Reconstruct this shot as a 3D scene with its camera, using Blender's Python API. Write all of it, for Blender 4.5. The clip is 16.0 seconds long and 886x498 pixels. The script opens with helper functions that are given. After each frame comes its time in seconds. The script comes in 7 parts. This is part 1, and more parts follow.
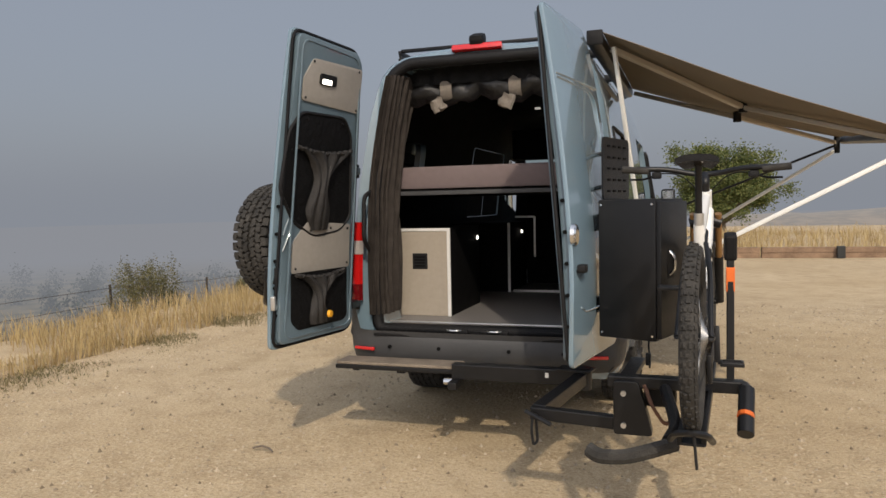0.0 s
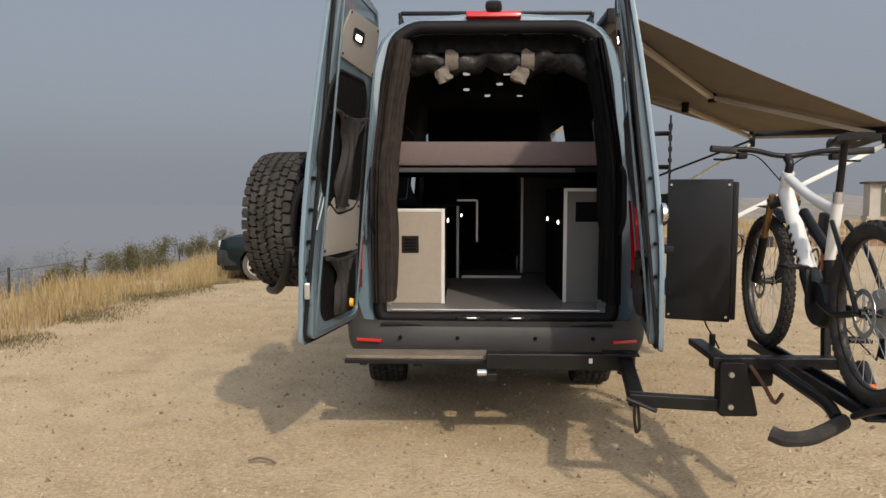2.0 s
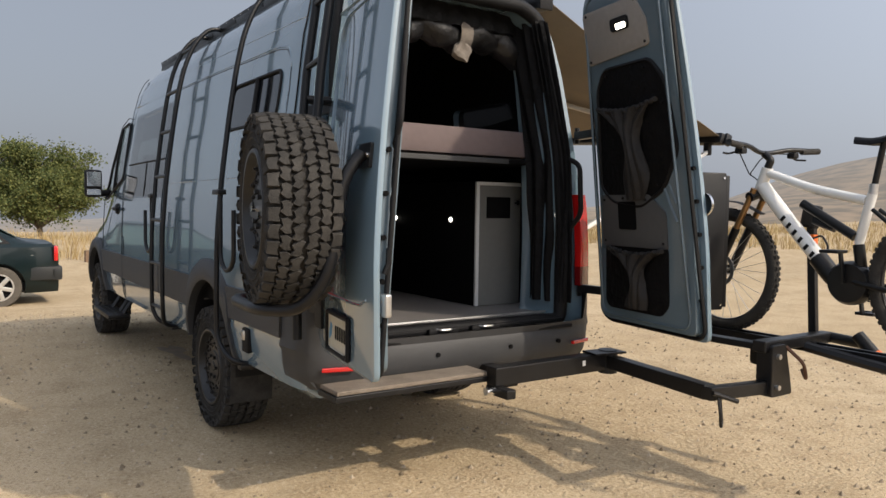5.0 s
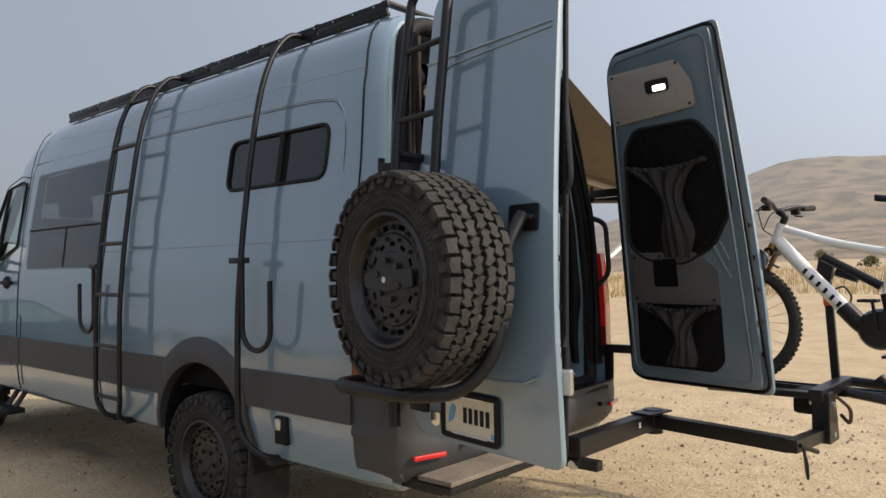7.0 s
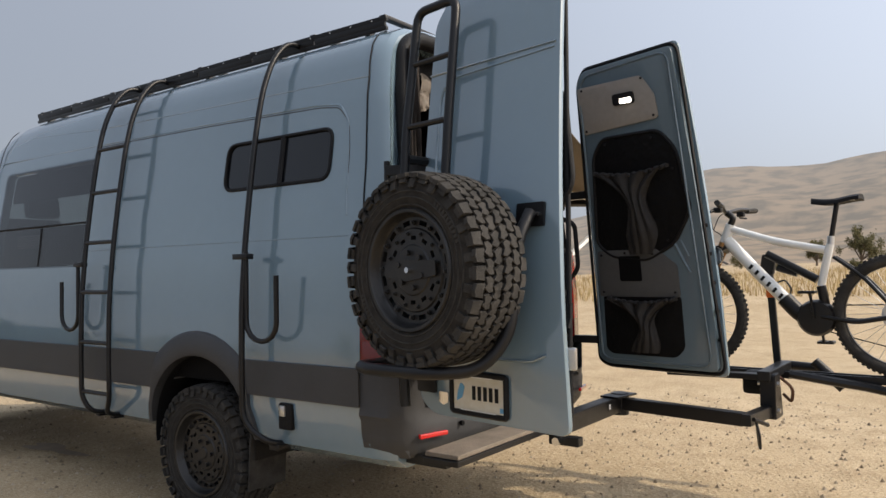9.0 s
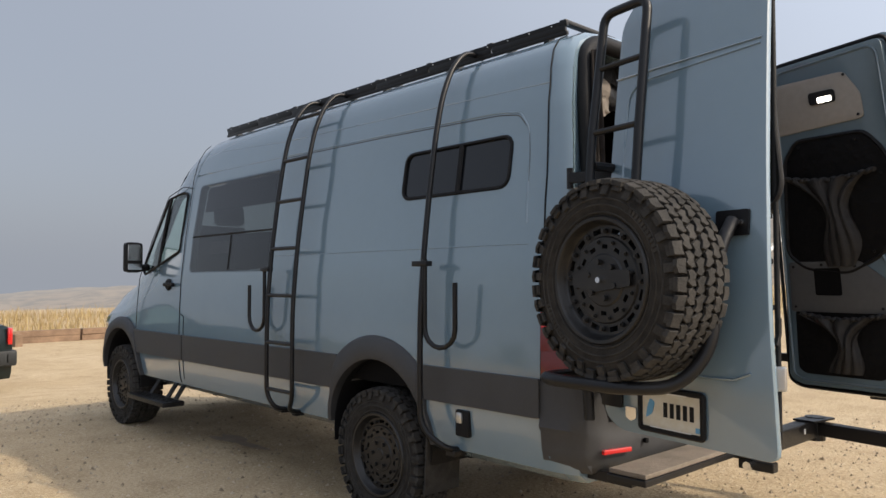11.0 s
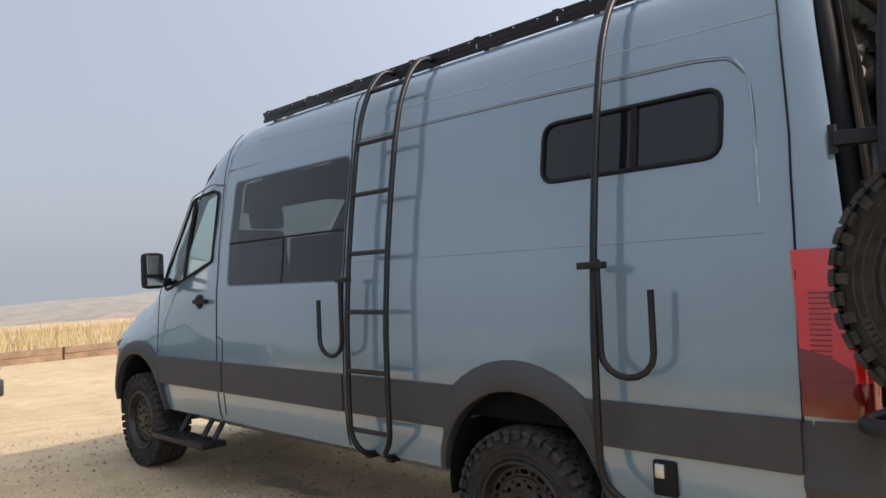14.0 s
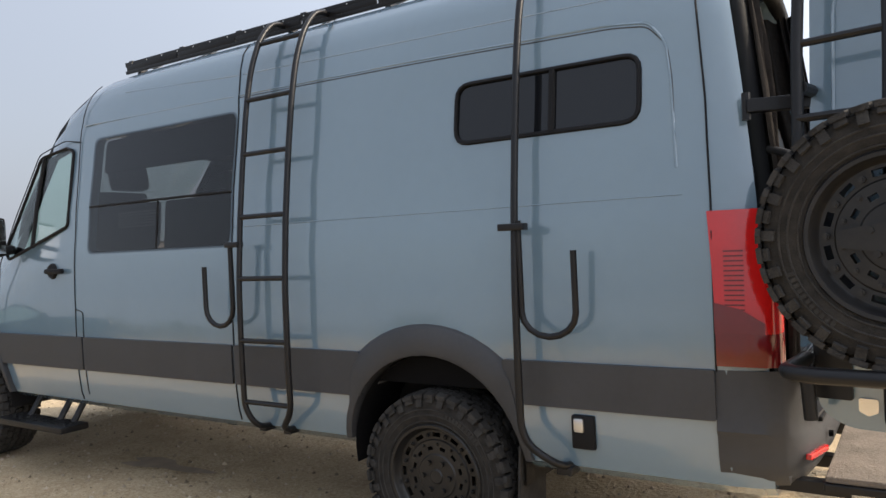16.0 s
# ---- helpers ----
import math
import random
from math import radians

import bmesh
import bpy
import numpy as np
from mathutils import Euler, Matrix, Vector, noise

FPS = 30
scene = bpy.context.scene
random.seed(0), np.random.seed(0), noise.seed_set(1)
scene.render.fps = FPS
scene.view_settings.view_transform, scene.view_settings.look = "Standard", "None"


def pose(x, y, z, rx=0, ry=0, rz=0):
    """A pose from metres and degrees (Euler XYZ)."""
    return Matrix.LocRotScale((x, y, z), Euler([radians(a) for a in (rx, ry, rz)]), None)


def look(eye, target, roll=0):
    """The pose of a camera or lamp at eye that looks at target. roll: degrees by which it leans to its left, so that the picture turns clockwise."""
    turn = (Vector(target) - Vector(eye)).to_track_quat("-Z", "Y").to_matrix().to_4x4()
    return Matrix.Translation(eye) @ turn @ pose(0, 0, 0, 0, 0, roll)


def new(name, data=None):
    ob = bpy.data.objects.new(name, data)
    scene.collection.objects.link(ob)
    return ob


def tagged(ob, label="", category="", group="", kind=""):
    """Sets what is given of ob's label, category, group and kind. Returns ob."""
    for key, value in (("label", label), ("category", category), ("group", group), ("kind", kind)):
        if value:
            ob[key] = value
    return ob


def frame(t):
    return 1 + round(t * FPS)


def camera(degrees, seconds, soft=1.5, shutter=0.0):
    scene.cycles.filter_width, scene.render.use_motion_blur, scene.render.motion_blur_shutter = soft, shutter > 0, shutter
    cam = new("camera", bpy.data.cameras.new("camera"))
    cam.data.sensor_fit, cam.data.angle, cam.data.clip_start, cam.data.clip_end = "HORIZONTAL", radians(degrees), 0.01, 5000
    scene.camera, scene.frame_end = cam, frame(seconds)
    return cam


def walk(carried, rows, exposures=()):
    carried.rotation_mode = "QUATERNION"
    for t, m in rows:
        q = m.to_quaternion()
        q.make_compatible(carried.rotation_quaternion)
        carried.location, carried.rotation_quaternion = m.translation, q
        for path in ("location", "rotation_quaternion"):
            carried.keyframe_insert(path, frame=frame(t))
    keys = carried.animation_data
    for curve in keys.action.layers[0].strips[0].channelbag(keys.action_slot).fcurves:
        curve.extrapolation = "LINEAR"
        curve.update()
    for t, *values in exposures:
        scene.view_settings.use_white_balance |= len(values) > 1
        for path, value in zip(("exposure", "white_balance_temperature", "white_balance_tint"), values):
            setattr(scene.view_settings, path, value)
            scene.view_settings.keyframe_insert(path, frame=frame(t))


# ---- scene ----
cam = camera(61.6, 16.0)
PATH = [
    (0, (1.423, -4.943, 1.691), (0.788, -3.051, 1.572), -1.2),
    (0.5, (1.096, -4.957, 1.666), (0.705, -3.001, 1.522), -0.5),
    (1, (0.728, -4.982, 1.662), (0.5, -3.001, 1.5), -0.1),
    (1.5, (0.266, -4.838, 1.656), (0.122, -2.85, 1.493), -0.1),
    (2, (-0.197, -4.839, 1.622), (-0.259, -2.846, 1.472), 0.1),
    (2.5, (-0.642, -4.785, 1.586), (-0.646, -2.791, 1.435), 0.1),
    (3, (-1.164, -4.583, 1.567), (-1.166, -2.589, 1.417), -1.8),
    (3.5, (-1.599, -4.433, 1.547), (-1.442, -2.446, 1.385), -1.4),
    (4, (-1.946, -4.035, 1.517), (-1.48, -2.097, 1.35), -0.9),
    (4.5, (-2.204, -3.706, 1.485), (-1.395, -1.884, 1.32), 0.2),
    (4.7, (-2.3, -3.58, 1.473), (-1.354, -1.824, 1.332), 0.6),
    (6.8, (-3.183, -2.4, 1.487), (-1.696, -1.063, 1.493), -0.9),
    (7, (-3.255, -2.323, 1.506), (-1.759, -0.996, 1.554), -0.9),
    (7.5, (-3.563, -2.289, 1.462), (-1.982, -1.068, 1.549), -1.6),
    (8, (-3.697, -2.254, 1.439), (-2.094, -1.06, 1.509), -1.4),
    (8.2, (-3.708, -2.255, 1.453), (-2.094, -1.074, 1.507), -1.3),
    (10.3, (-3.722, -2.152, 1.453), (-2.125, -0.952, 1.547), -0.4),
    (10.5, (-3.753, -2.121, 1.462), (-2.252, -0.803, 1.551), -0.3),
    (11, (-3.798, -2.086, 1.459), (-2.439, -0.622, 1.545), -0.1),
    (11.5, (-3.787, -2.04, 1.455), (-2.44, -0.563, 1.53), -0.1),
    (12, (-3.674, -1.817, 1.45), (-2.334, -0.334, 1.517), -0.1),
    (12.5, (-3.634, -1.586, 1.51), (-2.298, -0.1, 1.575), -0.6),
    (13, (-3.707, -1.307, 1.514), (-2.361, 0.171, 1.586), -0.7),
    (13.5, (-3.728, -1.03, 1.504), (-2.36, 0.428, 1.578), -1.3),
    (14, (-3.698, -0.743, 1.53), (-2.287, 0.672, 1.608), -2.5),
    (14.5, (-3.764, -0.563, 1.521), (-2.24, 0.73, 1.593), -3.4),
    (15, (-3.838, -0.444, 1.518), (-2.218, 0.727, 1.579), -3.7),
    (15.5, (-3.847, -0.424, 1.519), (-2.187, 0.691, 1.571), -3.1),
    (16, (-3.844, -0.427, 1.515), (-2.165, 0.66, 1.491), -2.8),
]
EXPOSURES = [(0, -0.3), (2.5, -0.26), (4.5, -0.03), (7.0, 0.02), (11.0, 0.10), (13.0, 0.33), (16.0, 0.58)]
walk(cam, [(t, look(eye, target, roll)) for t, eye, target, roll in PATH], exposures=EXPOSURES)

# ---- light and air ----
def make_world():
    w = bpy.data.worlds.new("hazy_sky")
    scene.world = w
    w.use_nodes = True
    nt = w.node_tree
    nt.nodes.clear()
    sky = nt.nodes.new("ShaderNodeTexSky")
    sky.sky_type = 'NISHITA'
    sky.sun_disc = False
    sky.sun_elevation = radians(38.5)
    sky.sun_rotation = math.atan2(0.52, -1.18)
    sky.air_density, sky.dust_density, sky.ozone_density = 1.0, 7.0, 2.0
    mix = nt.nodes.new("ShaderNodeMix")
    mix.data_type = 'RGBA'
    mix.inputs[0].default_value = SMOKE
    mix.inputs[7].default_value = (*SMOKE_COLOUR, 1)
    bg = nt.nodes.new("ShaderNodeBackground")
    bg.inputs[1].default_value = SKY
    out = nt.nodes.new("ShaderNodeOutputWorld")
    nt.links.new(sky.outputs[0], mix.inputs[6])
    # smoke scatters forwards: the sky is brighter towards the sun
    geo = nt.nodes.new("ShaderNodeTexCoord")
    dot = nt.nodes.new("ShaderNodeVectorMath")
    dot.operation = 'DOT_PRODUCT'
    dot.inputs[1].default_value = Vector((0.52, -1.18, 1.0)).normalized()
    nt.links.new(geo.outputs["Generated"], dot.inputs[0])
    rise = nt.nodes.new("ShaderNodeMapRange")
    rise.interpolation_type = 'SMOOTHSTEP'
    rise.inputs[1].default_value, rise.inputs[2].default_value = -0.5, 1.0
    rise.inputs[3].default_value, rise.inputs[4].default_value = 0.97, 2.1
    nt.links.new(dot.outputs["Value"], rise.inputs[0])
    grow = nt.nodes.new("ShaderNodeVectorMath")
    grow.operation = 'SCALE'
    nt.links.new(mix.outputs[2], grow.inputs[0])
    nt.links.new(rise.outputs[0], grow.inputs["Scale"])
    nt.links.new(grow.outputs[0], bg.inputs[0])
    nt.links.new(bg.outputs[0], out.inputs[0])


SKY, SMOKE, SMOKE_COLOUR = 0.135, 0.72, (3.17, 3.41, 3.9)
make_world()
sun = new("sun", bpy.data.lights.new("sun", 'SUN'))
sun.data.energy, sun.data.angle, sun.data.color = 2.95, radians(1.2), (1.0, 0.87, 0.70)
sun.matrix_world = look((0.52, -1.18, 1.0), (0, 0, 0))


# ---- materials ----
def mat(name, colour, rough=0.6, metal=0.0, vary=0.12, scale=8.0, bump=0.0, bump_scale=60.0, coat=0.0, second=None, random=0.0, gloss=0.5):
    """A procedural surface: base colour with coarse and fine variation, roughness variation and relief."""
    m = bpy.data.materials.new(name)
    m.use_nodes = True
    nt = m.node_tree
    b = nt.nodes["Principled BSDF"]
    co = nt.nodes.new("ShaderNodeTexCoord")
    n1 = nt.nodes.new("ShaderNodeTexNoise")
    n1.inputs["Scale"].default_value, n1.inputs["Detail"].default_value = scale, 6
    n2 = nt.nodes.new("ShaderNodeTexNoise")
    n2.inputs["Scale"].default_value, n2.inputs["Detail"].default_value = scale * 11, 3
    nt.links.new(co.outputs["Object"], n1.inputs["Vector"])
    nt.links.new(co.outputs["Object"], n2.inputs["Vector"])
    add = nt.nodes.new("ShaderNodeMath")
    add.operation = 'MULTIPLY_ADD'
    add.inputs[1].default_value = 0.4
    nt.links.new(n2.outputs[0], add.inputs[0])
    nt.links.new(n1.outputs[0], add.inputs[2])
    ramp = nt.nodes.new("ShaderNodeMapRange")
    ramp.inputs[1].default_value, ramp.inputs[2].default_value = 0.4, 1.0
    nt.links.new(add.outputs[0], ramp.inputs[0])
    mix = nt.nodes.new("ShaderNodeMix")
    mix.data_type = 'RGBA'
    lo = [c * (1 - vary) for c in colour]
    hi = second or [min(1, c * (1 + vary)) for c in colour]
    mix.inputs[6].default_value, mix.inputs[7].default_value = (*lo, 1), (*hi, 1)
    nt.links.new(ramp.outputs[0], mix.inputs[0])
    last = mix.outputs[2]
    if random:
        info = nt.nodes.new("ShaderNodeObjectInfo")
        hsv = nt.nodes.new("ShaderNodeHueSaturation")
        mr = nt.nodes.new("ShaderNodeMapRange")
        mr.inputs[3].default_value, mr.inputs[4].default_value = 1 - random, 1 + random
        nt.links.new(info.outputs["Random"], mr.inputs[0])
        nt.links.new(mr.outputs[0], hsv.inputs["Value"])
        nt.links.new(last, hsv.inputs["Color"])
        last = hsv.outputs[0]
    nt.links.new(last, b.inputs["Base Color"])
    r = nt.nodes.new("ShaderNodeMapRange")
    r.inputs[3].default_value, r.inputs[4].default_value = max(0.02, rough * 0.85), min(1, rough * 1.15)
    nt.links.new(n1.outputs[0], r.inputs[0])
    nt.links.new(r.outputs[0], b.inputs["Roughness"])
    b.inputs["Metallic"].default_value = metal
    b.inputs["Specular IOR Level"].default_value = gloss
    b.inputs["Coat Weight"].default_value = coat
    b.inputs["Coat Roughness"].default_value = 0.04
    if bump:
        n3 = nt.nodes.new("ShaderNodeTexNoise")
        n3.inputs["Scale"].default_value, n3.inputs["Detail"].default_value = bump_scale, 5
        nt.links.new(co.outputs["Object"], n3.inputs["Vector"])
        bp = nt.nodes.new("ShaderNodeBump")
        bp.inputs["Strength"].default_value, bp.inputs["Distance"].default_value = min(1, bump), 0.02
        nt.links.new(n3.outputs[0], bp.inputs["Height"])
        nt.links.new(bp.outputs[0], b.inputs["Normal"])
    return m


def glow(name, colour, strength):
    m = bpy.data.materials.new(name)
    m.use_nodes = True
    b = m.node_tree.nodes["Principled BSDF"]
    b.inputs["Base Color"].default_value = (*colour, 1)
    b.inputs["Emission Color"].default_value = (*colour, 1)
    b.inputs["Emission Strength"].default_value = strength
    return m


def glass(name, tint, ior=1.45):
    """A thin pane: tinted see-through with a mirror gloss at grazing angles."""
    m = bpy.data.materials.new(name)
    m.use_nodes = True
    nt = m.node_tree
    nt.nodes.clear()
    t = nt.nodes.new("ShaderNodeBsdfTransparent")
    t.inputs[0].default_value = (*tint, 1)
    g = nt.nodes.new("ShaderNodeBsdfGlossy")
    g.inputs[0].default_value, g.inputs[1].default_value = (0.9, 0.9, 0.9, 1), 0.03
    lw = nt.nodes.new("ShaderNodeLayerWeight")
    lw.inputs[0].default_value = 0.5
    pw = nt.nodes.new("ShaderNodeMath")
    pw.operation, pw.inputs[1].default_value = 'POWER', 4.0
    nt.links.new(lw.outputs["Facing"], pw.inputs[0])
    f = nt.nodes.new("ShaderNodeMapRange")
    f.inputs[3].default_value, f.inputs[4].default_value = ((ior - 1) / (ior + 1)) ** 2, 0.9
    nt.links.new(pw.outputs[0], f.inputs[0])
    mx = nt.nodes.new("ShaderNodeMixShader")
    o = nt.nodes.new("ShaderNodeOutputMaterial")
    nt.links.new(f.outputs[0], mx.inputs[0])
    nt.links.new(t.outputs[0], mx.inputs[1])
    nt.links.new(g.outputs[0], mx.inputs[2])
    nt.links.new(mx.outputs[0], o.inputs[0])
    return m


M = {}
M["paint"] = mat("grey_blue_paint", (0.158, 0.231, 0.286), 0.2, 0.0, 0.04, 1.5, coat=1.0)
M["paint"].node_tree.nodes["Principled BSDF"].inputs["Coat IOR"].default_value = 1.8
# Darker copy of the body paint, for the rear doors' inner faces.
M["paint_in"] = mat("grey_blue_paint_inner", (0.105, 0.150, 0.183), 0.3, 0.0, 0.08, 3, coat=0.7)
M["plastic"] = mat("black_textured_plastic", (0.008, 0.008, 0.009), 0.55, 0, 0.25, 6, 0.25, 400, gloss=0.22)
M["bolt_metal"] = mat("dull_dark_bolt", (0.035, 0.034, 0.033), 0.4, 0.4, 0.2, 30)
M["clad"] = mat("dark_grey_cladding", (0.046, 0.047, 0.050), 0.5, 0, 0.15, 4, 0.2, 500, gloss=0.4)
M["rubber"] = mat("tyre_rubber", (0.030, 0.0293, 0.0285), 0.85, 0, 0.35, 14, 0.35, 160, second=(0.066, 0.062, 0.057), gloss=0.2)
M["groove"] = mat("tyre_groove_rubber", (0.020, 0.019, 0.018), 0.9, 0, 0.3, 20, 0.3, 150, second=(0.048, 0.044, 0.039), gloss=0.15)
M["rim"] = mat("black_alloy", (0.014, 0.014, 0.015), 0.38, 0.2, 0.25, 10, second=(0.026, 0.025, 0.024))
M["steel"] = mat("black_powder_coated_steel", (0.008, 0.008, 0.009), 0.36, 0.0, 0.2, 12, 0.1, 300, gloss=0.35)
M["bark_strap"] = mat("faded_brown_strap", (0.10, 0.045, 0.025), 0.7, 0, 0.2, 30)
M["blind"] = mat("dark_backing_cloth", (0.012, 0.012, 0.013), 0.8, 0, 0.15, 5, gloss=0.1)
M["sheen"] = mat("black_quilted_nylon", (0.009, 0.009, 0.010), 0.42, 0, 0.3, 18, 0.8, 14, gloss=0.45)
# Linen trim with shade in its colour, for the right door's middle panel.
M["linen_shaded"] = mat("linen_trim_shaded", (0.075, 0.076, 0.078), 0.6, 0, 0.1, 30, 0.12, 600)
M["bare"] = mat("bare_aluminium", (0.62, 0.62, 0.62), 0.3, 0.9, 0.1, 9)
M["linen"] = mat("grey_linen_trim", (0.27, 0.25, 0.225), 0.55, 0, 0.08, 30, 0.12, 600)
M["white"] = mat("white_paint", (0.78, 0.78, 0.76), 0.3, 0, 0.04, 3, coat=0.6)
M["edge"] = mat("white_edge_trim", (0.7, 0.7, 0.69), 0.35, 0.2, 0.05, 4)
M["red"] = mat("red_lens", (0.55, 0.012, 0.012), 0.12, 0, 0.1, 5, coat=1.0)
M["clear_lens"] = mat("clear_lamp_lens", (0.40, 0.37, 0.36), 0.12, 0, 0.1, 9, coat=1.0)
M["redd"] = mat("dark_red_lens", (0.14, 0.006, 0.008), 0.12, 0, 0.15, 5, coat=1.0)
M["clear"] = mat("clear_lens", (0.6, 0.6, 0.6), 0.1, 0.2, 0.1, 30, coat=1.0)
M["tan"] = mat("tan_linen_laminate", (0.32, 0.28, 0.23), 0.5, 0, 0.07, 30, 0.12, 600)
# Same laminate as tan, with the door's shade put into its grey.
M["tan_shaded"] = mat("tan_laminate_shaded", (0.15, 0.15, 0.14), 0.5, 0, 0.07, 30, 0.12, 600)
# Dark panel deepened to near black: the cabin's shade is in the colour.
M["dark"] = mat("shade_darkened_panel", (0.0035, 0.0035, 0.004), 0.75, 0, 0.2, 6, 0.1, 200)
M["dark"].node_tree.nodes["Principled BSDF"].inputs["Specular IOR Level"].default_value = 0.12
M["vinyl"] = mat("grey_vinyl_floor", (0.17, 0.16, 0.155), 0.45, 0, 0.12, 20, 0.05, 200)
M["cloth"] = mat("black_nylon", (0.006, 0.006, 0.0065), 0.6, 0, 0.3, 18, 0.6, 25, gloss=0.12)
M["curtain"] = mat("brown_grey_curtain", (0.030, 0.025, 0.022), 0.85, 0, 0.3, 14, 0.3, 300, second=(0.052, 0.044, 0.039), gloss=0.15)
M["mattress"] = mat("mauve_grey_upholstery", (0.155, 0.12, 0.12), 0.85, 0, 0.1, 25, 0.3, 500)
M["strap"] = mat("beige_strap", (0.20, 0.175, 0.15), 0.8, 0, 0.15, 40, 0.4, 300, gloss=0.2)
M["awning"] = mat("tan_awning_fabric", (0.205, 0.165, 0.12), 0.8, 0, 0.12, 6, 0.2, 500, gloss=0.2)
M["tint_dark"] = mat("near_black_privacy_glass", (0.008, 0.009, 0.011), 0.06, 0, 0.1, 2, coat=0.25, gloss=0.4)
M["tint"] = glass("tinted_glass", (0.50, 0.51, 0.52), 1.5)
M["clearglass"] = glass("clear_glass", (0.84, 0.90, 0.88), 1.5)
M["darkglass"] = mat("dark_privacy_glass", (0.010, 0.011, 0.012), 0.06, 0, 0.1, 2, coat=1.0)
M["led"] = glow("warm_led", (1.0, 0.93, 0.8), 6)
M["spot"] = glow("dim_spot", (1.0, 0.95, 0.85), 0.5)
M["chrome"] = mat("chrome", (0.75, 0.75, 0.75), 0.15, 1.0, 0.05, 5)
M["wood"] = mat("weathered_wood", (0.16, 0.13, 0.10), 0.8, 0, 0.3, 9, 0.4, 80, second=(0.24, 0.20, 0.16))
M["orange"] = mat("orange_anodised", (0.75, 0.16, 0.03), 0.35, 0.3, 0.08, 8)
M["yellow"] = mat("yellow_knob", (0.75, 0.36, 0.02), 0.45, 0, 0.1, 8)
M["plate"] = mat("plate_cream_print", (0.66, 0.60, 0.46), 0.4, 0, 0.12, 25, second=(0.68, 0.68, 0.62))
M["blue"] = mat("light_blue_paint", (0.12, 0.35, 0.60), 0.4, 0, 0.1, 9)
M["gold"] = mat("bronze_fork_tube", (0.30, 0.17, 0.07), 0.3, 0.6, 0.1, 8)


# ---- mesh tools ----
def bm_of():
    return bmesh.new()


def part(name, bm, material, parent=None, label="", smooth=None):
    """Links a bmesh as one mesh object, under a thing or a part."""
    me = bpy.data.meshes.new(name)
    bmesh.ops.recalc_face_normals(bm, faces=bm.faces[:])
    bm.to_mesh(me)
    bm.free()
    if smooth is not None:
        me.shade_smooth()
        me.set_sharp_from_angle(angle=radians(smooth))
    me.materials.append(M[material] if isinstance(material, str) else material)
    ob = new(name, me)
    if parent is not None:
        ob.parent = parent
    if label:
        ob["label"] = label
    return ob


def thing(name, label, category, at=(0, 0, 0), group="", kind=""):
    ob = new(name)
    ob.empty_display_size = 0.1
    ob.location = at
    tagged(ob, label, category, group, kind)
    return ob


def put(bm, m, verts):
    bmesh.ops.transform(bm, matrix=m, verts=verts)


def box(bm, c, s, rot=(0, 0, 0), bevel=0.0, m=None):
    """A box with centre c and size s, its edges rounded by bevel."""
    t = bmesh.new()
    bmesh.ops.create_cube(t, size=1, matrix=Matrix.Diagonal((*s, 1)))
    if bevel:
        bmesh.ops.bevel(t, geom=t.edges[:], offset=min(bevel, min(s) * 0.45), segments=2, affect='EDGES', profile=0.6)
    bmesh.ops.transform(t, matrix=(m or Matrix()) @ pose(*c, *rot), verts=t.verts[:])
    join(bm, t)
    return bm


def join(bm, t):
    me = bpy.data.meshes.new("t")
    t.to_mesh(me)
    t.free()
    bm.from_mesh(me)
    bpy.data.meshes.remove(me)


def rod(bm, a, b, r, n=10, r2=None, caps=True):
    """A round bar from a to b."""
    a, b = Vector(a), Vector(b)
    d = b - a
    m = Matrix.Translation((a + b) / 2) @ d.to_track_quat('Z', 'Y').to_matrix().to_4x4()
    bmesh.ops.create_cone(bm, cap_ends=caps, segments=n, radius1=r, radius2=r if r2 is None else r2, depth=d.length, matrix=m)
    return bm


def round_path(pts, rad, steps=5, closed=False):
    """A polyline with its corners rounded."""
    pts = [Vector(p) for p in pts]
    out = []
    n = len(pts)
    for i, p in enumerate(pts):
        if not closed and i in (0, n - 1):
            out.append(p)
            continue
        a, b = pts[i - 1] - p, pts[(i + 1) % n] - p
        k = min(rad, a.length * 0.48, b.length * 0.48)
        a, b = p + a.normalized() * k, p + b.normalized() * k
        for s in range(steps + 1):
            f = s / steps
            out.append(a.lerp(p, f).lerp(p.lerp(b, f), f))
    return out


def tube(bm, pts, r, n=8, rad=0.0, closed=False, flat=1.0):
    """A bar swept along a polyline whose corners are rounded by rad."""
    pts = round_path(pts, rad, closed=closed) if rad else [Vector(p) for p in pts]
    rings = []
    up = None
    cnt = len(pts)
    for i, p in enumerate(pts):
        if closed:
            d = pts[(i + 1) % cnt] - pts[i - 1]
        else:
            d = pts[min(i + 1, cnt - 1)] - pts[max(i - 1, 0)]
        d.normalize()
        if up is None:
            up = Vector((0, 0, 1)) if abs(d.z) < 0.9 else Vector((1, 0, 0))
        side = d.cross(up).normalized()
        up = side.cross(d).normalized()
        rings.append([bm.verts.new(p + side * (math.cos(2 * math.pi * k / n) * r) + up * (math.sin(2 * math.pi * k / n) * r * flat)) for k in range(n)])
    last = cnt if closed else cnt - 1
    for i in range(last):
        a, b = rings[i], rings[(i + 1) % cnt]
        for k in range(n):
            bm.faces.new((a[k], a[(k + 1) % n], b[(k + 1) % n], b[k]))
    if not closed:
        bm.faces.new(rings[0][::-1])
        bm.faces.new(rings[-1])
    return bm


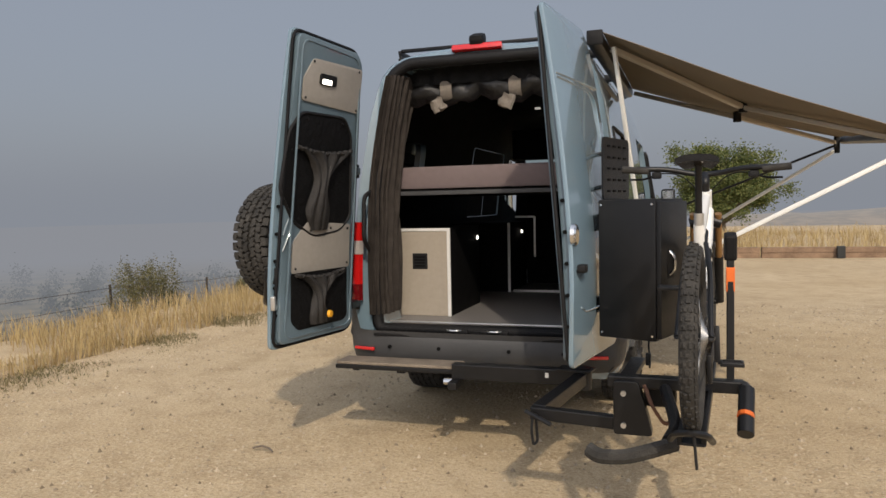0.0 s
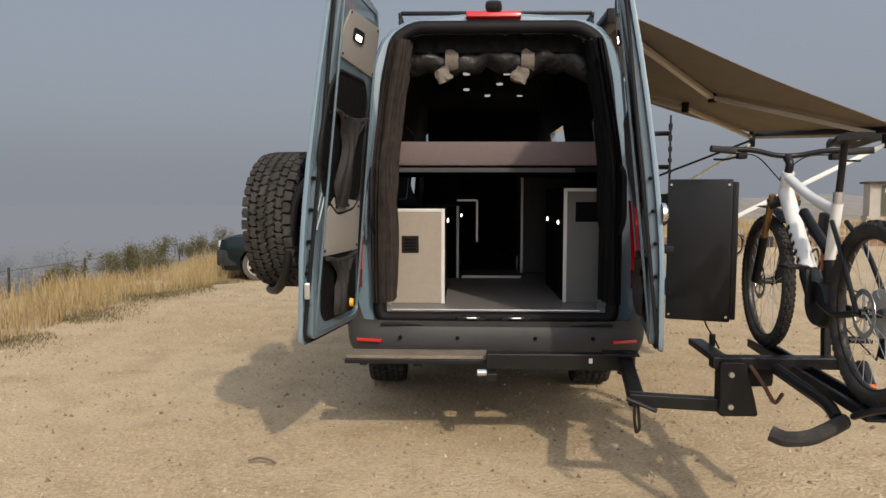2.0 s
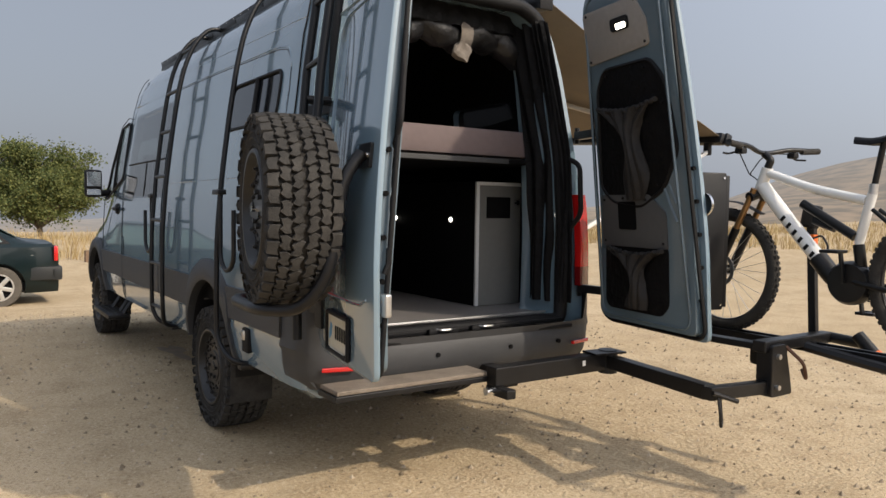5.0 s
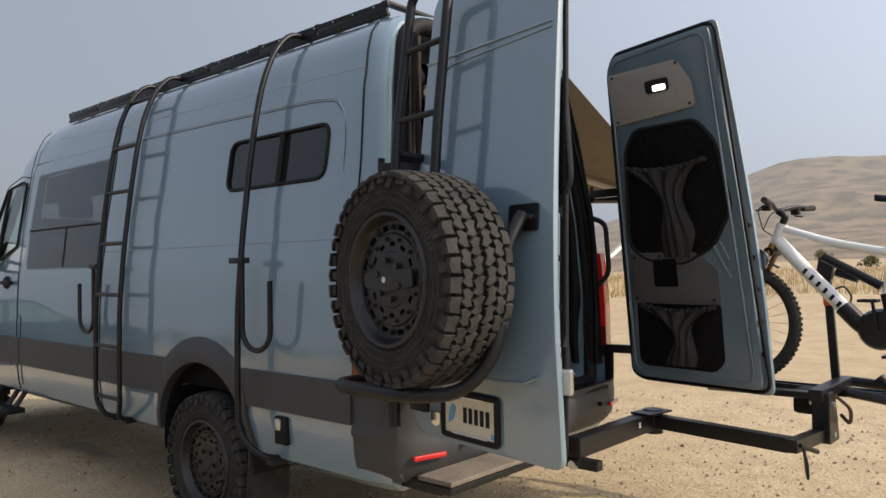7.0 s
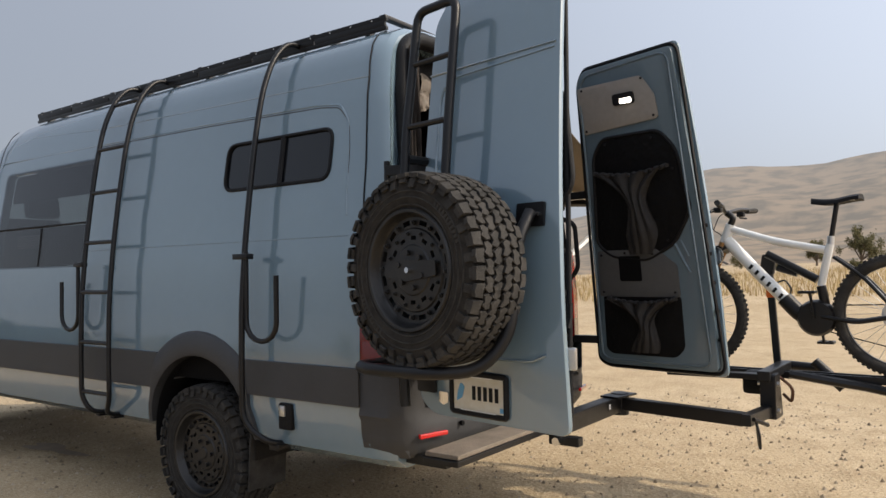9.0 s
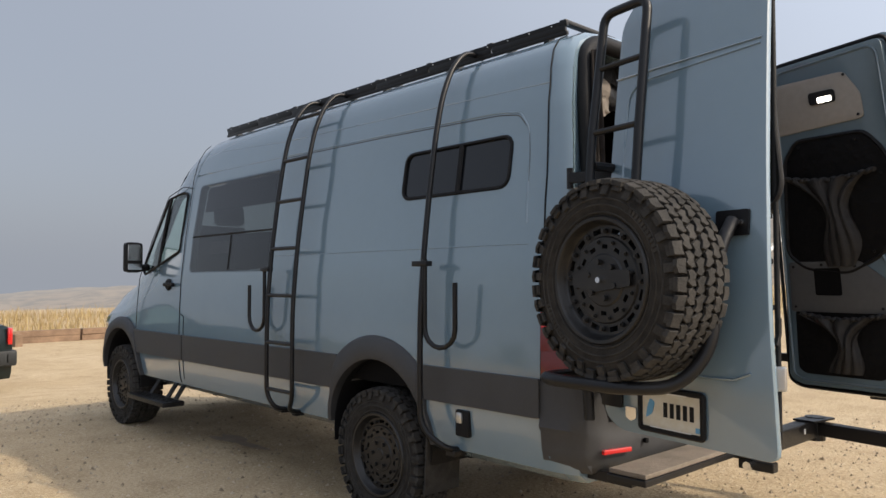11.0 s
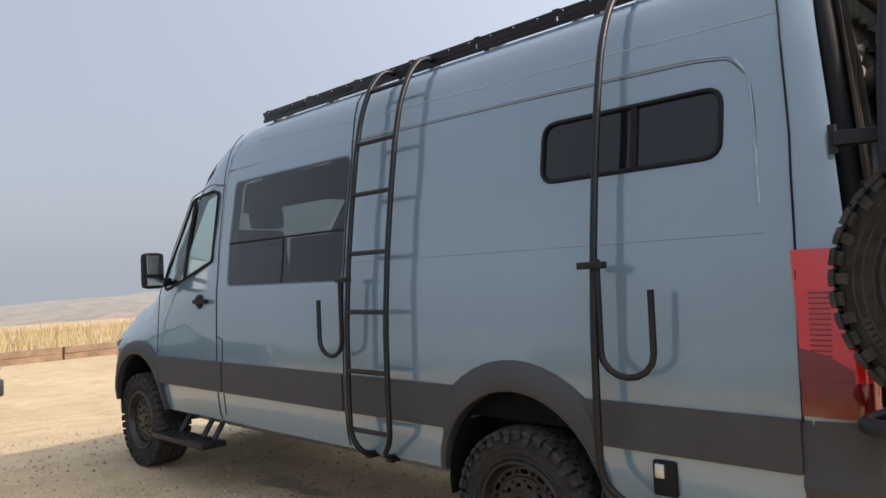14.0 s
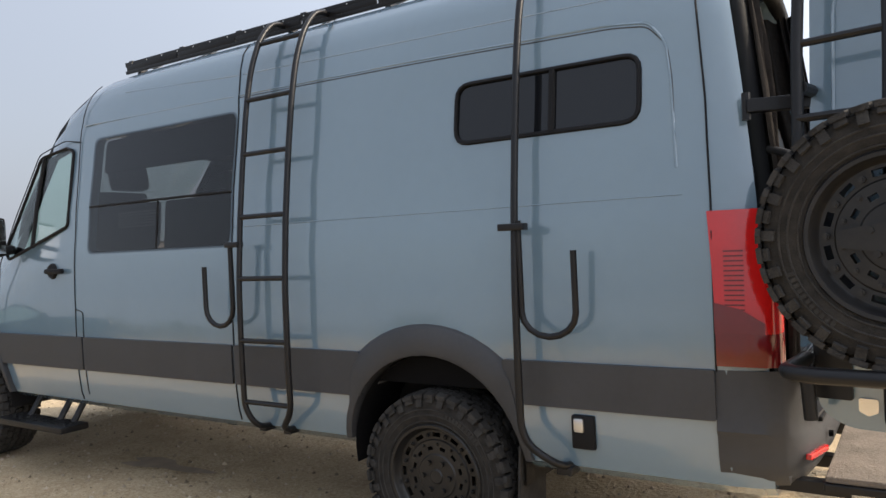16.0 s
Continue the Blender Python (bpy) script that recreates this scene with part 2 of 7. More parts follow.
def beam(bm, a, b, w, h, bevel=0.004, up=(0, 0, 1)):
    """A square bar from a to b: w wide, h high."""
    a, b = Vector(a), Vector(b)
    d = (b - a).normalized()
    side = d.cross(Vector(up)).normalized()
    top = side.cross(d)
    m = Matrix((side, d, top)).transposed().to_4x4()
    m.translation = (a + b) / 2
    return box(bm, (0, 0, 0), (w, (b - a).length, h), (0, 0, 0), bevel, m)


def slab(bm, outline, thick, m=None, bevel=0.0, fn=None):
    """A plate: an outline of (u, v) drawn in the XZ plane, thick along +Y. fn moves each corner."""
    t = bmesh.new()
    f = t.faces.new([t.verts.new((u, 0, v)) for u, v in outline])
    ex = bmesh.ops.extrude_face_region(t, geom=[f])
    vs = [g for g in ex["geom"] if isinstance(g, bmesh.types.BMVert)]
    bmesh.ops.translate(t, vec=(0, thick, 0), verts=vs)
    bmesh.ops.recalc_face_normals(t, faces=t.faces[:])
    if bevel:
        long = [e for e in t.edges if abs(e.verts[0].co.y - e.verts[1].co.y) < 1e-6]
        bmesh.ops.bevel(t, geom=long, offset=bevel, segments=2, affect='EDGES', profile=0.6)
    if fn:
        for v in t.verts:
            v.co = fn(v.co)
    if m:
        bmesh.ops.transform(t, matrix=m, verts=t.verts[:])
    join(bm, t)
    return bm


def rounded(pts, r, steps=4):
    return [(p.x, p.y) for p in round_path([(u, v, 0) for u, v in pts], r, steps, True)]


def rect(u0, u1, v0, v1, r=0.0, steps=4):
    p = [(u0, v0), (u1, v0), (u1, v1), (u0, v1)]
    return rounded(p, r, steps) if r else p


def lathe(bm, prof, n=48, m=None, tilt=0.0):
    """Turns a profile of (radius, along) round the X axis."""
    t = bmesh.new()
    rings = []
    for k in range(n):
        a = 2 * math.pi * k / n
        rings.append([t.verts.new((x, r * math.cos(a), r * math.sin(a))) for r, x in prof])
    for k in range(n):
        a, b = rings[k], rings[(k + 1) % n]
        for i in range(len(prof) - 1):
            t.faces.new((a[i], a[i + 1], b[i + 1], b[i]))
    bmesh.ops.remove_doubles(t, verts=t.verts[:], dist=1e-5)
    if m:
        bmesh.ops.transform(t, matrix=m, verts=t.verts[:])
    join(bm, t)
    return bm


def carve(ob, cutters):
    """Cuts the meshes of cutters out of ob for good, and takes the cutters away."""
    for c in cutters:
        md = ob.modifiers.new("cut", 'BOOLEAN')
        md.operation, md.solver, md.object = 'DIFFERENCE', 'EXACT', c
    dg = bpy.context.evaluated_depsgraph_get()
    me = bpy.data.meshes.new_from_object(ob.evaluated_get(dg))
    ob.modifiers.clear()
    ob.data = me
    for c in cutters:
        bpy.data.objects.remove(c, do_unlink=True)
    return ob


# ---- the lie of the land ----
def height(x, y):
    """Height of the ground: a flat dirt lot on a hill shoulder that falls away to the west."""
    z = 0.0 if y < 6.2 else -0.056 * (y - 6.2) if y < 11.2 else -0.28 - 0.006 * (y - 11.2) if y < 40 else -0.453 - 0.03 * (y - 40)
    edge = -5.6 - 0.01 * (y - 3) ** 2 * (1 if y < 3 else 0.12) + 0.22 * max(0.0, y - 16)
    d = edge - 1.6 - x
    if d > 0:
        z -= 0.30 * d ** 1.25 if d < 60 else 0.30 * 60 ** 1.25 + 0.05 * (d - 60)
    elif d > -1.9:
        z += 0.05 * math.sin((d + 1.9) / 1.9 * math.pi)
    if x > 14:
        z += 0.020 * (min(x, 120) - 14) * (1 if y < 30 else max(0, 1 - (y - 30) / 60))
    n = noise.noise((x * 0.35, y * 0.35, 0)) * 0.02 + noise.noise((x * 1.3, y * 1.3, 3)) * 0.010
    return z + n * min(1, (abs(x) + abs(y)) / 4 + 0.35)


def ground_material():
    m = bpy.data.materials.new("packed_dirt_and_gravel")
    m.use_nodes = True
    nt = m.node_tree
    b = nt.nodes["Principled BSDF"]
    co = nt.nodes.new("ShaderNodeTexCoord")

    def nz(scale, detail, kind="ShaderNodeTexNoise"):
        n = nt.nodes.new(kind)
        n.inputs["Scale"].default_value = scale
        if kind == "ShaderNodeTexNoise":
            n.inputs["Detail"].default_value = detail
        nt.links.new(co.outputs["Object"], n.inputs["Vector"])
        return n

    def mixc(fac, a, bcol):
        mx = nt.nodes.new("ShaderNodeMix")
        mx.data_type = 'RGBA'
        nt.links.new(fac, mx.inputs[0])
        for i, v in ((6, a), (7, bcol)):
            if isinstance(v, tuple):
                mx.inputs[i].default_value = (*v, 1)
            else:
                nt.links.new(v, mx.inputs[i])
        return mx.outputs[2]

    def ramp(src, lo, hi):
        r = nt.nodes.new("ShaderNodeMapRange")
        r.inputs[1].default_value, r.inputs[2].default_value = lo, hi
        nt.links.new(src, r.inputs[0])
        return r.outputs[0]

    big = nz(0.35, 5)
    mid = nz(2.6, 8)
    fine = nz(38, 6)
    col = mixc(ramp(big.outputs[0], 0.35, 0.65), (0.420, 0.318, 0.190), (0.505, 0.397, 0.256))
    col = mixc(ramp(mid.outputs[0], 0.45, 0.75), col, (0.345, 0.256, 0.152))
    col = mixc(ramp(fine.outputs[0], 0.5, 0.75), col, (0.56, 0.455, 0.31))
    col = mixc(ramp(fine.outputs[0], 0.42, 0.25), col, (0.24, 0.172, 0.098))
    grit = nz(150, 4)
    col = mixc(ramp(grit.outputs[0], 0.56, 0.72), col, (0.60, 0.50, 0.36))
    col = mixc(ramp(grit.outputs[0], 0.42, 0.30), col, (0.20, 0.142, 0.082))
    nt.links.new(col, b.inputs["Base Color"])
    b.inputs["Roughness"].default_value = 0.95
    b.inputs["Specular IOR Level"].default_value = 0.2
    bp = nt.nodes.new("ShaderNodeBump")
    bp.inputs["Strength"].default_value, bp.inputs["Distance"].default_value = 0.55, 0.03
    nt.links.new(fine.outputs[0], bp.inputs["Height"])
    bp2 = nt.nodes.new("ShaderNodeBump")
    bp2.inputs["Strength"].default_value, bp2.inputs["Distance"].default_value = 0.5, 0.07
    nt.links.new(mid.outputs[0], bp2.inputs["Height"])
    nt.links.new(bp2.outputs[0], bp.inputs["Normal"])
    nt.links.new(bp.outputs[0], b.inputs["Normal"])
    return m


def make_ground():
    def axis(lo, hi, fine0, fine1, step):
        a = [fine0]
        s = step
        while a[0] > lo:
            s *= 1.18
            a.insert(0, a[0] - s)
        v = fine0
        while v < fine1:
            v += step
            a.append(v)
        s = step
        while a[-1] < hi:
            s *= 1.18
            a.append(a[-1] + s)
        return a
    xs, ys = axis(-160, 160, -9, 7, 0.22), axis(-120, 160, -6, 14, 0.22)
    verts = [(x, y, height(x, y)) for y in ys for x in xs]
    w = len(xs)
    faces = [(j * w + i, j * w + i + 1, (j + 1) * w + i + 1, (j + 1) * w + i) for j in range(len(ys) - 1) for i in range(w - 1)]
    me = bpy.data.meshes.new("ground")
    me.from_pydata(verts, [], faces)
    me.shade_smooth()
    me.materials.append(ground_material())
    tagged(new("ground", me), "dry tan packed dirt and gravel lot", "ground", kind="structure")


make_ground()

# ---- the van ----
# half width against height, from the sill to the middle of the roof
PROFILE = [(0.90, 0.50), (0.965, 0.545), (0.985, 0.62), (0.997, 0.74), (1.0, 0.90), (1.0, 1.05), (0.996, 1.25), (0.985, 1.48), (0.972, 1.60), (0.966, 1.64),
           (0.945, 1.85), (0.905, 2.10), (0.872, 2.32), (0.862, 2.38), (0.845, 2.44), (0.815, 2.56), (0.775, 2.66), (0.71, 2.735), (0.60, 2.785), (0.40, 2.815), (0.20, 2.828), (0.0, 2.832)]
ROOF = 2.832


def half(z):
    """Half the width of the body at height z."""
    for (x0, z0), (x1, z1) in zip(PROFILE, PROFILE[1:]):
        if z <= z1:
            return x0 + (x1 - x0) * max(0, (z - z0) / (z1 - z0))
    return 0.0


def lean(z):
    """How far the rear face leans forward at height z."""
    return 0.0 if z < 1.2 else 0.17 * ((z - 1.2) / 1.6) ** 1.5


# along, height of the top line, width factor
STATIONS = [(0.06, 2.80, 0.965), (0.10, 2.825, 0.985), (0.20, 2.832, 0.998), (0.40, 2.832, 1), (1.0, 2.832, 1), (1.6, 2.832, 1), (2.2, 2.832, 1), (2.8, 2.832, 1), (3.4, 2.832, 1), (3.9, 2.83, 1),
            (4.25, 2.815, 1), (4.5, 2.77, 0.998), (4.7, 2.69, 0.996), (4.85, 2.59, 0.994), (5.0, 2.44, 0.99), (5.3, 2.10, 0.985), (5.6, 1.80, 0.98), (5.85, 1.55, 0.975), (6.0, 1.49, 0.97),
            (6.3, 1.40, 0.955), (6.55, 1.27, 0.93), (6.72, 1.10, 0.87), (6.80, 0.95, 0.78)]


STATIONS = [(y if y < 5 else y - 0.06 * (y - 5), t, w) for y, t, w in STATIONS]


def hull(inset, y_back, y_front, low):
    bm = bmesh.new()
    st = [(y, t, w) for y, t, w in STATIONS if y_back <= y <= y_front]
    if y_back < 0:
        st = [(y_back, 2.80, 0.965)] + st
    rings = []
    for y, top, wf in st:
        ring = []
        for x, z in PROFILE:
            if z > 1.0:
                z = 1.0 + (z - 1.0) * (top - inset - 1.0) / (ROOF - 1.0) if top > 1.1 else 1.0 + (z - 1.0) * 0.05
            z = max(z, low)
            ring.append((max(0.0, x * wf - inset) if x else 0.0, y + lean(z) * max(0, 1 - (y - 0.06) / 0.7), z))
        full = [(-x, y_, z) for x, y_, z in ring] + [(x, y_, z) for x, y_, z in ring[-2::-1]]
        rings.append([bm.verts.new(c) for c in full])
    n = len(rings[0])
    for a, b in zip(rings, rings[1:]):
        for i in range(n - 1):
            bm.faces.new((a[i], a[i + 1], b[i + 1], b[i]))
        bm.faces.new((a[n - 1], a[0], b[0], b[n - 1]))
    bm.faces.new(rings[0])
    bm.faces.new(rings[-1][::-1])
    bmesh.ops.remove_doubles(bm, verts=bm.verts[:], dist=1e-4)
    bmesh.ops.recalc_face_normals(bm, faces=bm.faces[:])
    return bm


van = thing("camper_van", "grey-blue high-roof camper van with rear doors open", "van")
body = part("body", hull(0.0, 0.05, 7.0, 0.0), "paint", van, smooth=28)

OPEN = [(-0.73, 0.80), (0.73, 0.80), (0.745, 1.3), (0.735, 1.8), (0.69, 2.35), (0.64, 2.62), (0.52, 2.70), (-0.52, 2.70), (-0.64, 2.62), (-0.69, 2.35), (-0.735, 1.8), (-0.745, 1.3)]
REAR_Y, FRONT_Y, HUB_Z, TYRE = 1.535, 5.81, 0.405, 0.405


def cutter(bm):
    return part("cutter", bm, "dark")


cuts = [cutter(hull(0.055, 0.35, 5.9, 0.80))]
cuts.append(cutter(slab(bmesh.new(), rounded(OPEN, 0.06), 1.2, pose(0, -0.4, 0))))
for y in (REAR_Y, FRONT_Y):
    bm = bmesh.new()
    for s in (-1, 1):
        rod(bm, (s * 0.62, y, 0.50), (s * 1.3, y, 0.50), 0.49, 40)
    cuts.append(cutter(bm))
WINDOWS = {"front": [(4.50, 1.74), (4.50, 2.25), (4.58, 2.28), (4.90, 2.24), (5.30, 1.56), (5.27, 1.53)],
           "side": rect(2.86, 4.24, 1.545, 2.305, 0.06), "rear": rect(0.505, 1.365, 1.95, 2.225, 0.07)}
for s in (-1, 1):
    for k in ("front", "side", "rear"):
        if s == 1 and k == "side":
            continue
        pts = [(y, z) for y, z in WINDOWS[k]]
        cuts.append(cutter(slab(bmesh.new(), pts, 0.5, Matrix(((0, s, 0, s * 0.7), (1, 0, 0, 0), (0, 0, 1, 0), (0, 0, 0, 1))))))
cuts.append(cutter(box(bmesh.new(), (0.95, 3.62, 1.58), (0.5, 1.15, 1.5))))
cuts.append(cutter(box(bmesh.new(), (0, 5.35, 2.03), (1.45, 1.2, 0.42), (-43, 0, 0), 0.05)))
carve(body, cuts)
# Inner faces take the near-black lining colour, which holds the cabin's shade.
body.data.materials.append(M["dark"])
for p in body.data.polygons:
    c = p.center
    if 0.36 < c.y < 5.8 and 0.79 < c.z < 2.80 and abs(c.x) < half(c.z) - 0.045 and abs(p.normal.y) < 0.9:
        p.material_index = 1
body.data.shade_smooth()
body.data.set_sharp_from_angle(angle=radians(28))
for p in body.data.polygons:
    c = p.center
    if c.y > 5.15 and 0.8 < c.z < 1.75 and abs(p.normal.x) > 0.2 and p.normal.x * c.x > 0 and abs(c.x) > 0.6:
        p.material_index = 0


def side_x(z, off=0.0):
    return -(half(z) + off)


def side_slab(outline, off, thick, material, name, parent, label="", right=False):
    """A plate that lies on the side of the van; outline in (along, height)."""
    t = bmesh.new()
    f = t.faces.new([t.verts.new((0, y, z)) for y, z in outline])
    bmesh.ops.triangulate(t, faces=[f])
    zs = sorted({round(z, 2) for x, z in PROFILE})
    for z in zs:
        g = t.verts[:] + t.edges[:] + t.faces[:]
        bmesh.ops.bisect_plane(t, geom=g, plane_co=(0, 0, z), plane_no=(0, 0, 1))
    ex = bmesh.ops.extrude_face_region(t, geom=t.faces[:])
    new_v = {g for g in ex["geom"] if isinstance(g, bmesh.types.BMVert)}
    sg = 1 if right else -1
    for v in t.verts:
        v.co.x = sg * (half(v.co.z) + off + (thick if v in new_v else 0))
    return part(name, t, material, parent, label, smooth=35)


def side_line(pts, w, material, name, off=0.002, right=False):
    """A thin line on the side of the van through (along, height)."""
    bm = bmesh.new()
    sg = 1 if right else -1
    path = []
    for (y0, z0), (y1, z1) in zip(pts, pts[1:]):
        n = max(2, int(max(abs(z1 - z0) / 0.06, abs(y1 - y0) / 0.25)))
        path += [(y0 + (y1 - y0) * i / n, z0 + (z1 - z0) * i / n) for i in range(n)]
    path.append(pts[-1])
    path = [(p.y, p.z) for p in round_path([(0, y, z) for y, z in path], 0.05, 3)]
    tube(bm, [(sg * (half(z) + off), y, z) for y, z in path], w, 6)
    return part(name, bm, material, van, smooth=60)


side_line([(0.235, 0.98), (0.235, 1.58), (0.25, 2.0), (0.29, 2.45), (0.32, 2.66), (0.34, 2.77)], 0.004, "plastic", "panel_seam")
side_line([(4.385, 0.56), (4.385, 1.2), (4.40, 1.9), (4.42, 2.3), (4.43, 2.5), (4.40, 2.62), (4.34, 2.70)], 0.003, "plastic", "panel_seam")
side_line([(4.30, 0.60), (4.30, 1.15), (4.38, 1.17)], 0.003, "plastic", "panel_seam")
side_line([(2.84, 0.56), (2.84, 2.3), (2.88, 2.62), (2.9, 2.76)], 0.004, "plastic", "panel_seam")
side_line([(4.42, 2.31), (4.62, 2.34), (4.93, 2.27), (5.36, 1.50), (5.40, 1.0)], 0.004, "plastic", "panel_seam")
side_line([(0.34, 1.645), (2.84, 1.645)], 0.003, "paint", "crease_and_shade", -0.001)
side_line([(0.36, 1.75), (0.38, 2.1), (0.40, 2.25), (0.47, 2.345), (0.62, 2.365), (1.6, 2.39), (2.86, 2.405)], 0.007, "paint", "crease_and_shade", -0.002)
# Dark grey line below the ridge, standing in for the crease's shade.
side_line([(0.36, 1.75), (0.375, 2.1), (0.395, 2.24), (0.475, 2.330), (0.62, 2.350), (1.6, 2.375), (2.86, 2.390)], 0.0025, "clad", "crease_and_shade", 0.0005)
side_line([(0.3, 2.475), (2.9, 2.53), (4.0, 2.60)], 0.004, "paint", "crease_and_shade", -0.002)
side_line([(2.9, 2.405), (4.4, 2.42)], 0.004, "paint", "crease_and_shade", -0.002)
for r in (False, True):
    side_slab(rect(0.24, 1.13, 0.795, 0.985, 0.01), -0.006, 0.022, "clad", "side_moulding", van, right=r)
    side_slab(rect(1.93, 2.83, 0.765, 0.985, 0.01), -0.006, 0.022, "clad", "side_moulding", van, right=r)
    side_slab(rect(2.85, 4.29, 0.765, 0.985, 0.01), -0.006, 0.022, "clad", "side_moulding", van, right=r)
    side_slab(rect(4.31, 5.42, 0.765, 0.985, 0.01), -0.006, 0.022, "clad", "side_moulding", van, right=r)


def flare(y, s, r0, r1, name):
    """The dark plastic lip round a wheel arch."""
    bm = bmesh.new()
    rings = []
    for k in range(25):
        a = radians(-6 + 192 * k / 24)
        c, sn = math.cos(a), math.sin(a)
        zz = lambda r: 0.50 + r * sn
        ring = []
        for r, o in ((r0, -0.06), (r0, 0.022), (r0 + 0.02, 0.03), (r1 - 0.02, 0.022), (r1, 0.002), (r1, -0.02)):
            r = r if zz(r) > 0.98 else min(r, r0 + 0.035) if zz(r) < 0.78 else min(r, r0 + 0.035 + (r1 - r0 - 0.035) * (zz(r) - 0.78) / 0.2)
            z = max(0.545, zz(r))
            ring.append(bm.verts.new((s * (half(z) + o), y + r * c, z)))
        rings.append(ring)
    for a, b in zip(rings, rings[1:]):
        for i in range(5):
            bm.faces.new((a[i], a[i + 1], b[i + 1], b[i]))
    return part(name, bm, "clad", van, smooth=50)


for s in (-1, 1):
    flare(REAR_Y, s, 0.485, 0.63, "wheel_arch_flare")
    flare(FRONT_Y, s, 0.485, 0.60, "wheel_arch_flare")
    for y in (REAR_Y, FRONT_Y):
        bm = bmesh.new()
        lathe(bm, [(0.478, 0.0), (0.478, 0.34), (0.0, 0.34)], 32, Matrix.Translation((s * 0.97, y, 0.50)) @ Matrix.Diagonal((-s, 1, 1, 1)))
        bmesh.ops.bisect_plane(bm, geom=bm.verts[:] + bm.edges[:] + bm.faces[:], plane_co=(0, 0, 0.42), plane_no=(0, 0, 1), clear_inner=True)
        part("wheel_housing", bm, "plastic", van, smooth=40)

# side windows

# panes: a black surround ring and glass set into the side
def side_pane(outline, material, name, right=False, off=-0.010, ring=None, label=""):
    if ring:
        outer, inner = ring
        bm = bmesh.new()
        path = [((1 if right else -1) * (half(z) + 0.001), y, z) for y, z in outer]
        tube(bm, path, 0.011, 6, closed=True)
        part("window_frame", bm, "plastic", van, "black rubber frame", smooth=60)
    p = side_slab(outline, off, 0.005, material, name, van, label, right)
    p.visible_shadow = False
    return p


side_pane(rect(0.505, 1.365, 1.95, 2.225, 0.07), "tint_dark", "window_pane", ring=(rect(0.505, 1.365, 1.95, 2.225, 0.07), 0), label="dark tinted rear side window")
side_pane(rect(0.505, 1.365, 1.95, 2.225, 0.07), "tint_dark", "window_pane", True, ring=(rect(0.505, 1.365, 1.95, 2.225, 0.07), 0))
bm = bmesh.new()
tube(bm, [(-(half(z) + 0.002), 0.885, z) for z in (1.955, 2.04, 2.13, 2.22)], 0.016, 6)
part("window_bar", bm, "plastic", van)
side_pane(rect(2.85, 4.25, 1.535, 2.315, 0.06), "tint", "window_pane", off=-0.004, label="large dark tinted side window")
bm = bmesh.new()
tube(bm, [(-(half(1.85) + 0.001), y, 1.85) for y in (2.86, 3.5, 4.24)], 0.008, 6)
tube(bm, [(-(half(z) + 0.001), 3.52, z) for z in (1.55, 1.7, 1.85)], 0.006, 6)
part("window_bar", bm, "plastic", van)
VENT = []
side_slab(rect(2.90, 3.50, 1.555, 1.842, 0.03), -0.045, 0.004, "blind", "window_backing", van, "dark vented lower blind")
for j in range(6):
    for k in range(16):
        z, y = 1.70 + 0.018 * j, 3.60 + 0.024 * k + 0.012 * (j % 2)
        VENT.append((-(half(z) - 0.0395), y, z))
bm = bmesh.new()
for x, y, z in VENT:
    box(bm, (x, y, z), (0.002, 0.009, 0.009))
part("blind_vent", bm, "linen", van, "pale vent holes")["kind"] = "stuff"
side_slab(rect(3.545, 4.20, 1.555, 1.842, 0.03), -0.045, 0.004, "blind", "window_backing", van)
# Added dark sheet, standing in for the shade behind the upper pane.
side_slab(rect(2.90, 4.20, 2.07, 2.295, 0.03), -0.06, 0.004, "blind", "window_backing", van, "added dark sheet for the shade behind the upper pane")
for r in (False, True):
    side_pane([(4.495, 1.735), (4.495, 2.255), (4.58, 2.285), (4.90, 2.245), (5.31, 1.56), (5.27, 1.52)], "clearglass", "door_window", r, ring=(rounded([(4.495, 1.735), (4.495, 2.255), (4.58, 2.285), (4.90, 2.245), (5.29, 1.58), (5.24, 1.525)], 0.03), 0), label="front door window")
    bm = bmesh.new()
    tube(bm, [((1 if r else -1) * (half(z) + 0.001), y, z) for y, z in ((4.93, 1.60), (4.90, 1.9), (4.86, 2.25))], 0.014, 6)
    part("window_bar", bm, "plastic", van)
bm = bmesh.new()
box(bm, (0, 5.40, 1.99), (1.46, 1.22, 0.008), (-43, 0, 0))
part("windscreen", bm, "clearglass", van).visible_shadow = False

